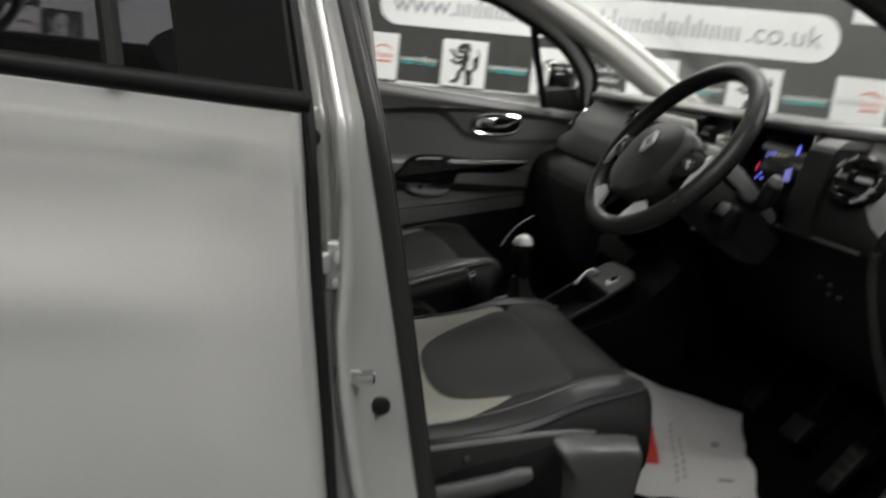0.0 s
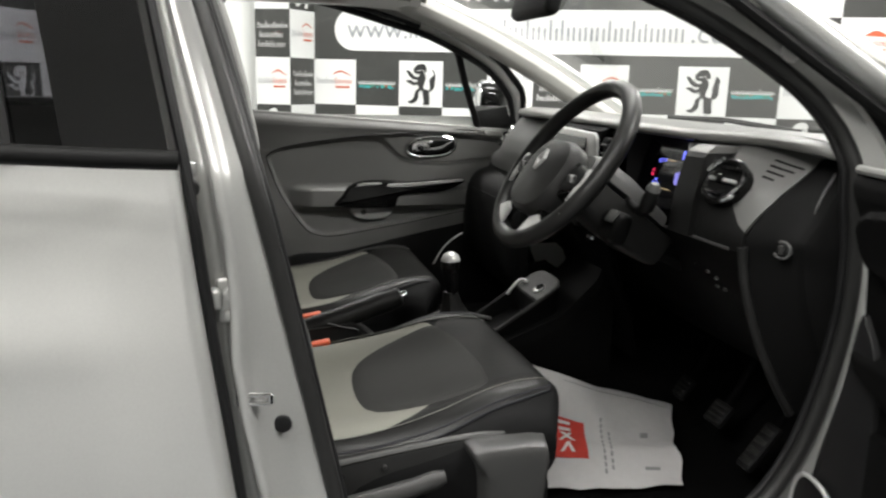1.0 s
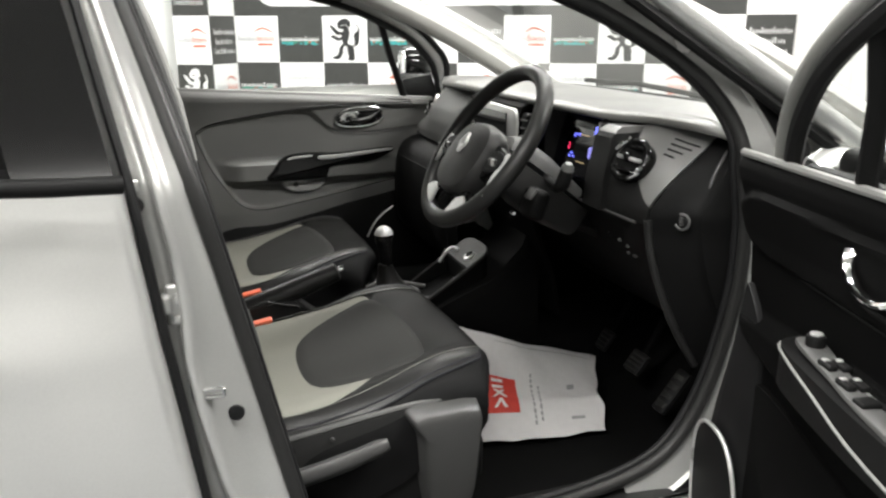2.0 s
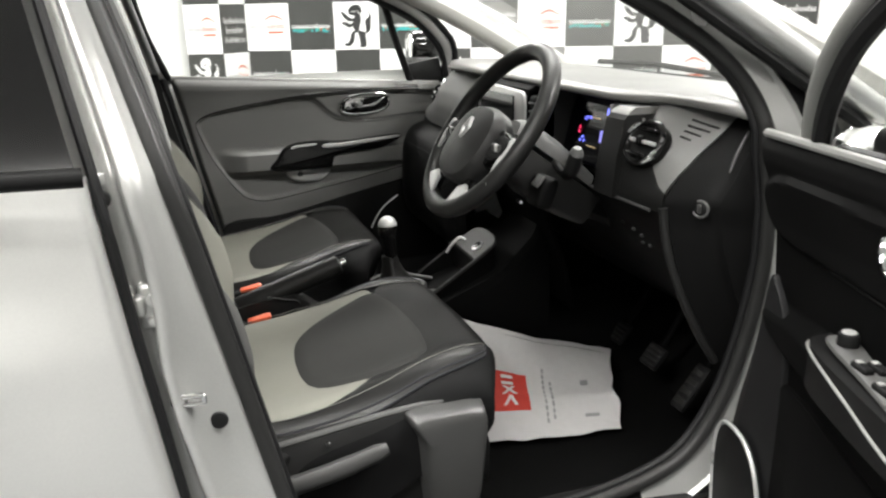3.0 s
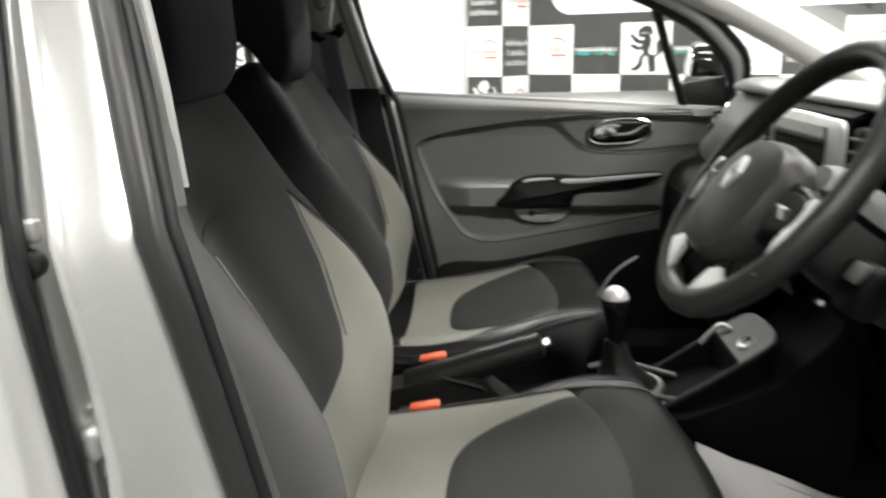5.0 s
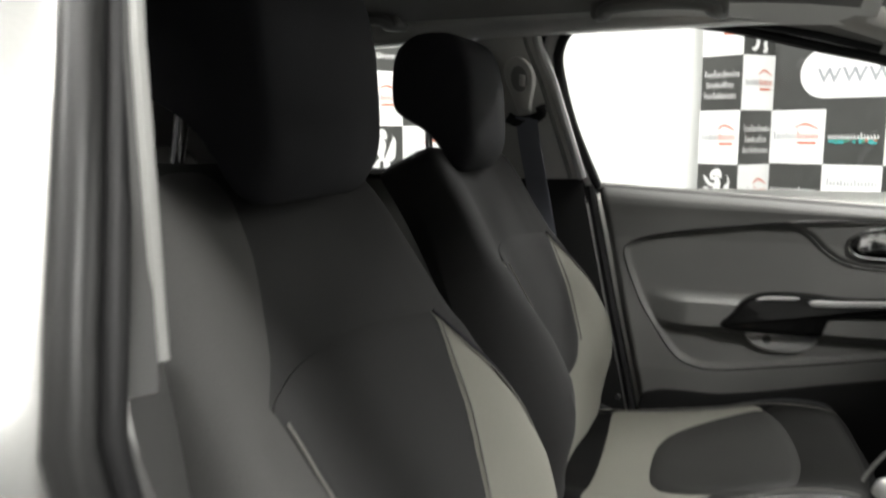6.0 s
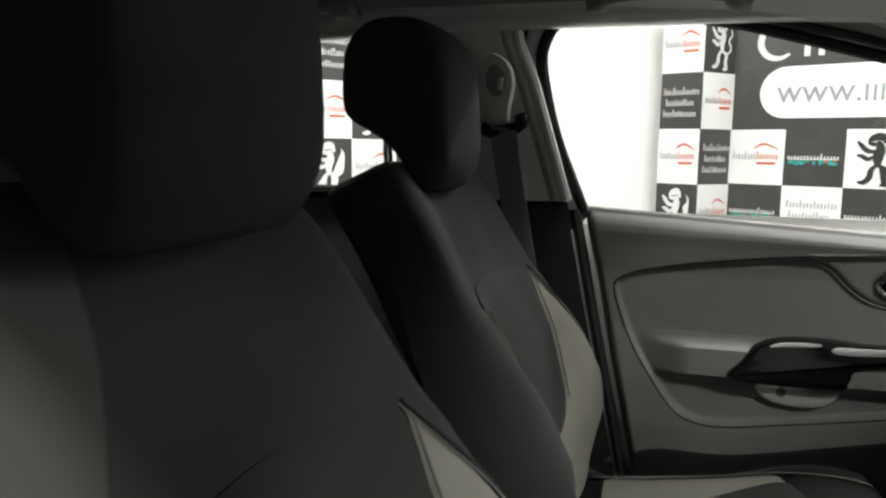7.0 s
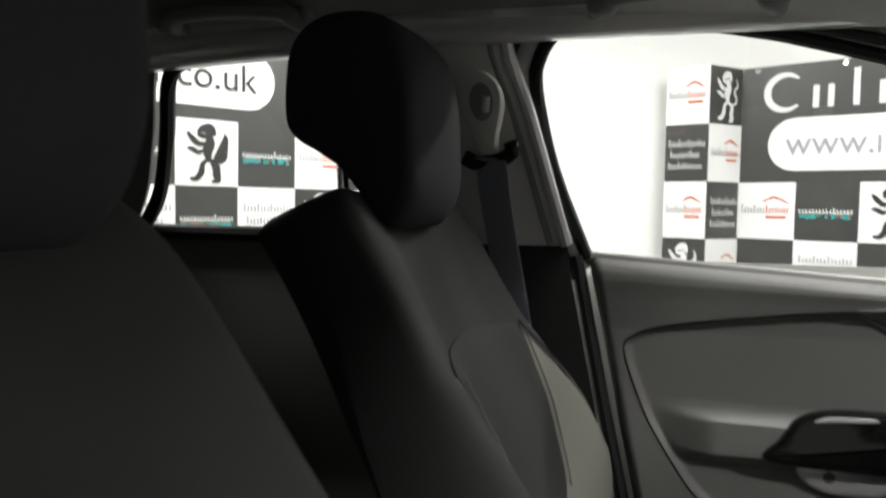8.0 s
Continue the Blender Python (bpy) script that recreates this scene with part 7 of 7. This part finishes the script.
        # Outer shoulder and side wear the lightened cloth that stands for door light
        part("shoulder_panel", patch(Bk, sh, 0.002, 9, 0.002, fwd), FAB_DOOR_LIT, backrest, "dark grey cloth shoulder panel, lightened for door light")
        reach = [(0.65, 0.40), (0.80, 0.42), (0.825, 0.51), (0.89, 0.595), (0.955, 0.675), (1.005, 0.75), (1.03, 0.80), (1.08, 0.86), (1.15, 0.88)]
        def C(u, v):
            z = 0.65 + 0.5 * u
            uu, vv = uz(z), v * vw(s * interp(z, reach))
            return np.array(Bk(uu, vv)) + fwd * 0.0062 * normal_at(Bk, uu, max(vv, 0.01))
        cover = skin(C, np.linspace(0, 1, 40), np.linspace(0.0, 1.0, 18))
        part("side_cover", cover, FAB_DOOR_LIT, backrest, "dark grey cloth bolster side, lightened for door light")
    part("recliner_cover", rbox(A(0.055, door * 0.262, 0.60), (0.14, 0.02, 0.10), 0.01, 3, Matrix.Rotation(radians(20), 4, "Y")), BLACK, backrest, "black recliner cover")
    part("recliner_bolt", disc(A(0.095, door * 0.245, 0.675), 0.006, 0.012, 12, (0.4, door, 0), 0.003), CHROME, backrest)
    # head restraint: rounded pad with a low front lip, on two posts
    prof = cr([(-0.122, 1.162), (-0.101, 1.198), (-0.100, 1.26), (-0.106, 1.32), (-0.122, 1.366), (-0.155, 1.388), (-0.205, 1.387), (-0.234, 1.368), (-0.245, 1.335), (-0.246, 1.278), (-0.236, 1.254), (-0.210, 1.238), (-0.180, 1.218), (-0.155, 1.186), (-0.140, 1.164)], 4, True)
    cx, cz = np.mean([p[0] for p in prof]), np.mean([p[1] for p in prof])
    rows = []
    for q in (-1.0, -0.99, -0.965, -0.92, -0.85, -0.72, -0.4, 0.0, 0.4, 0.72, 0.85, 0.92, 0.965, 0.99, 1.0):
        k = interp(abs(q), [(0.72, 1.0), (0.85, 0.985), (0.92, 0.95), (0.965, 0.90), (0.99, 0.82), (1.0, 0.62)])
        sag = 0.010 * q * q
        rows.append([A(cx + hx + (p[0] - cx) * (0.55 + 0.45 * k) - sag, q * 0.105 - door * 0.010, cz + hz + (p[1] - cz) * k) for p in prof])
    hr = part("head_restraint", loft(rows), FAB_BLACK, seat, "black cloth head restraint")
    for q in (-0.07, 0.07):
        part("restraint_post", tube([A(-0.200, q, 1.15), A(-0.206 + hx, q, 1.27 + hz)], 0.0065, 10), CHROME, hr, "chrome head restraint post")
        part("post_collar", disc(A(-0.198, q, 1.184), 0.014, 0.014, 16, (-0.1, 0, 1), 0.005), BLACK, hr)
    return seat


front_seat(-0.350, -1, -0.005, 0.030, 0.006)
front_seat(0.360, 1, -0.030, 0.0, 0.0)


def rear_bench():
    cush = part("rear_bench", rbox((-0.62, CY, 0.60), (0.46, 1.28, 0.16), 0.05, 4), FAB_DARK, None)
    tagged(cush, "charcoal and grey cloth rear bench behind the front seats", "car seat")
    for yc in (-0.36, 0.30):
        part("bench_back", rbox((-0.93, yc, 0.90), (0.14, 0.62, 0.60), 0.055, 5, Matrix.Rotation(radians(-16), 4, "Y")), FAB_DARK, cush, "charcoal cloth bench back")
        part("bench_panel", rbox((-0.86, yc, 0.90), (0.02, 0.36, 0.46), 0.009, 3, Matrix.Rotation(radians(-16), 4, "Y")), FAB_GREY, cush)
    for yc in (-0.40, CY, 0.33):
        h = part("rear_restraint", rbox((-1.02, yc, 1.235), (0.075, 0.24, 0.10), 0.034, 5, Matrix.Rotation(radians(-14), 4, "Y")), FAB_BLACK, cush, "black rear head restraint")
        for q in (-0.05, 0.05):
            part("restraint_post", tube([(-1.02, yc + q, 1.14), (-1.02, yc + q, 1.20)], 0.006, 8), CHROME, h)
    part("parcel_shelf", rbox((-1.35, CY, 1.10), (0.55, 1.22, 0.025), 0.01), BLACK, cush, "black parcel shelf")


rear_bench()


# ---- the paper floor mat ----
def paper_mat():
    thing = tagged(new("paper_floor_mat"), "creased white printed paper mat on the driver's footwell carpet", "floor mat")
    P00, P10, P11, P01 = np.array((0.52, -0.365, 0.412)), np.array((0.848, -0.420, 0.414)), np.array((0.978, -0.155, 0.455)), np.array((0.563, -0.141, 0.607))
    def S(u, v):
        p = P00 * (1 - u) * (1 - v) + P10 * u * (1 - v) + P11 * u * v + P01 * (1 - u) * v
        z = 0.004 * math.sin(6 * u + 2 * v) * v + 0.003 * math.sin(11 * v - 3 * u) + 0.004 * abs(math.sin(9 * u + 5 * v)) + 0.012 * max(0.0, 1 - abs(v - 0.30 - 0.06 * u) / 0.10) * u
        torn = (0.008 * smoothstep(0.30, 0.33, v) + 0.003 * math.sin(17 * v)) * max(0.0, u - 0.9) * 10
        return p + np.array((0.002 * math.sin(9 * v) - torn, 0.003 * math.sin(8 * u) + 0.0015 * math.sin(31 * u) * (1 - v) ** 4, z))
    sheet = part("sheet", skin(S, np.linspace(0, 1, 40), np.linspace(0, 1, 30)), PAPER, thing, "white paper sheet")
    shell(sheet, 0.0008)
    n = 1 if normal_at(S, 0.5, 0.5)[2] > 0 else -1
    def mark(outline, mat, name, lift=0.0015, label=""):
        pts = np.array(outline)
        part(name, patch(S, pts, lift, 6, 0.0, n), mat, sheet, label)
    box = lambda u, v, w, h, k=6: [(u + w * a, v) for a in np.linspace(0, 1, k, endpoint=False)] + [(u + w, v + h * a) for a in np.linspace(0, 1, k, endpoint=False)] + [(u + w * (1 - a), v + h) for a in np.linspace(0, 1, k, endpoint=False)] + [(u, v + h * (1 - a)) for a in np.linspace(0, 1, k, endpoint=False)]  # noqa: E731
    mark(box(0.175, 0.22, 0.235, 0.36), PRINT_RED, "red_label", 0.0015, "red printed label")
    mark(box(0.085, 0.25, 0.07, 0.34), PRINT_RED, "red_label")
    slant = lambda u, v, w, du, dv: [(u, v), (u + w, v), (u + w + du, v + dv), (u + du, v + dv)]  # noqa: E731
    for u, v, w, du, dv in ((0.24, 0.26, 0.024, 0.05, 0.09), (0.31, 0.26, 0.024, -0.03, 0.09), (0.24, 0.36, 0.024, 0.07, 0.09), (0.32, 0.36, 0.024, -0.07, 0.09), (0.25, 0.46, 0.075, 0.0, 0.03), (0.25, 0.52, 0.075, 0.0, 0.03)):
        mark(slant(u, v, w, du, dv), PRINT_WHITE, "label_mark", 0.003)
    for u, v0, v1 in ((0.505, 0.12, 0.66), (0.55, 0.16, 0.52)):
        for a in np.arange(v0, v1, 0.055):
            mark(box(u, a, 0.014, 0.04, 2), PRINT_GREY, "print_line")
    mark(box(0.76, 0.52, 0.05, 0.06, 3), PRINT_GREY, "print_mark")
    mark(box(0.76, 0.16, 0.10, 0.03, 3), PRINT_GREY, "print_line")
    mark(box(0.30, 0.93, 0.65, 0.004, 4), PRINT_GREY, "print_line")


paper_mat()
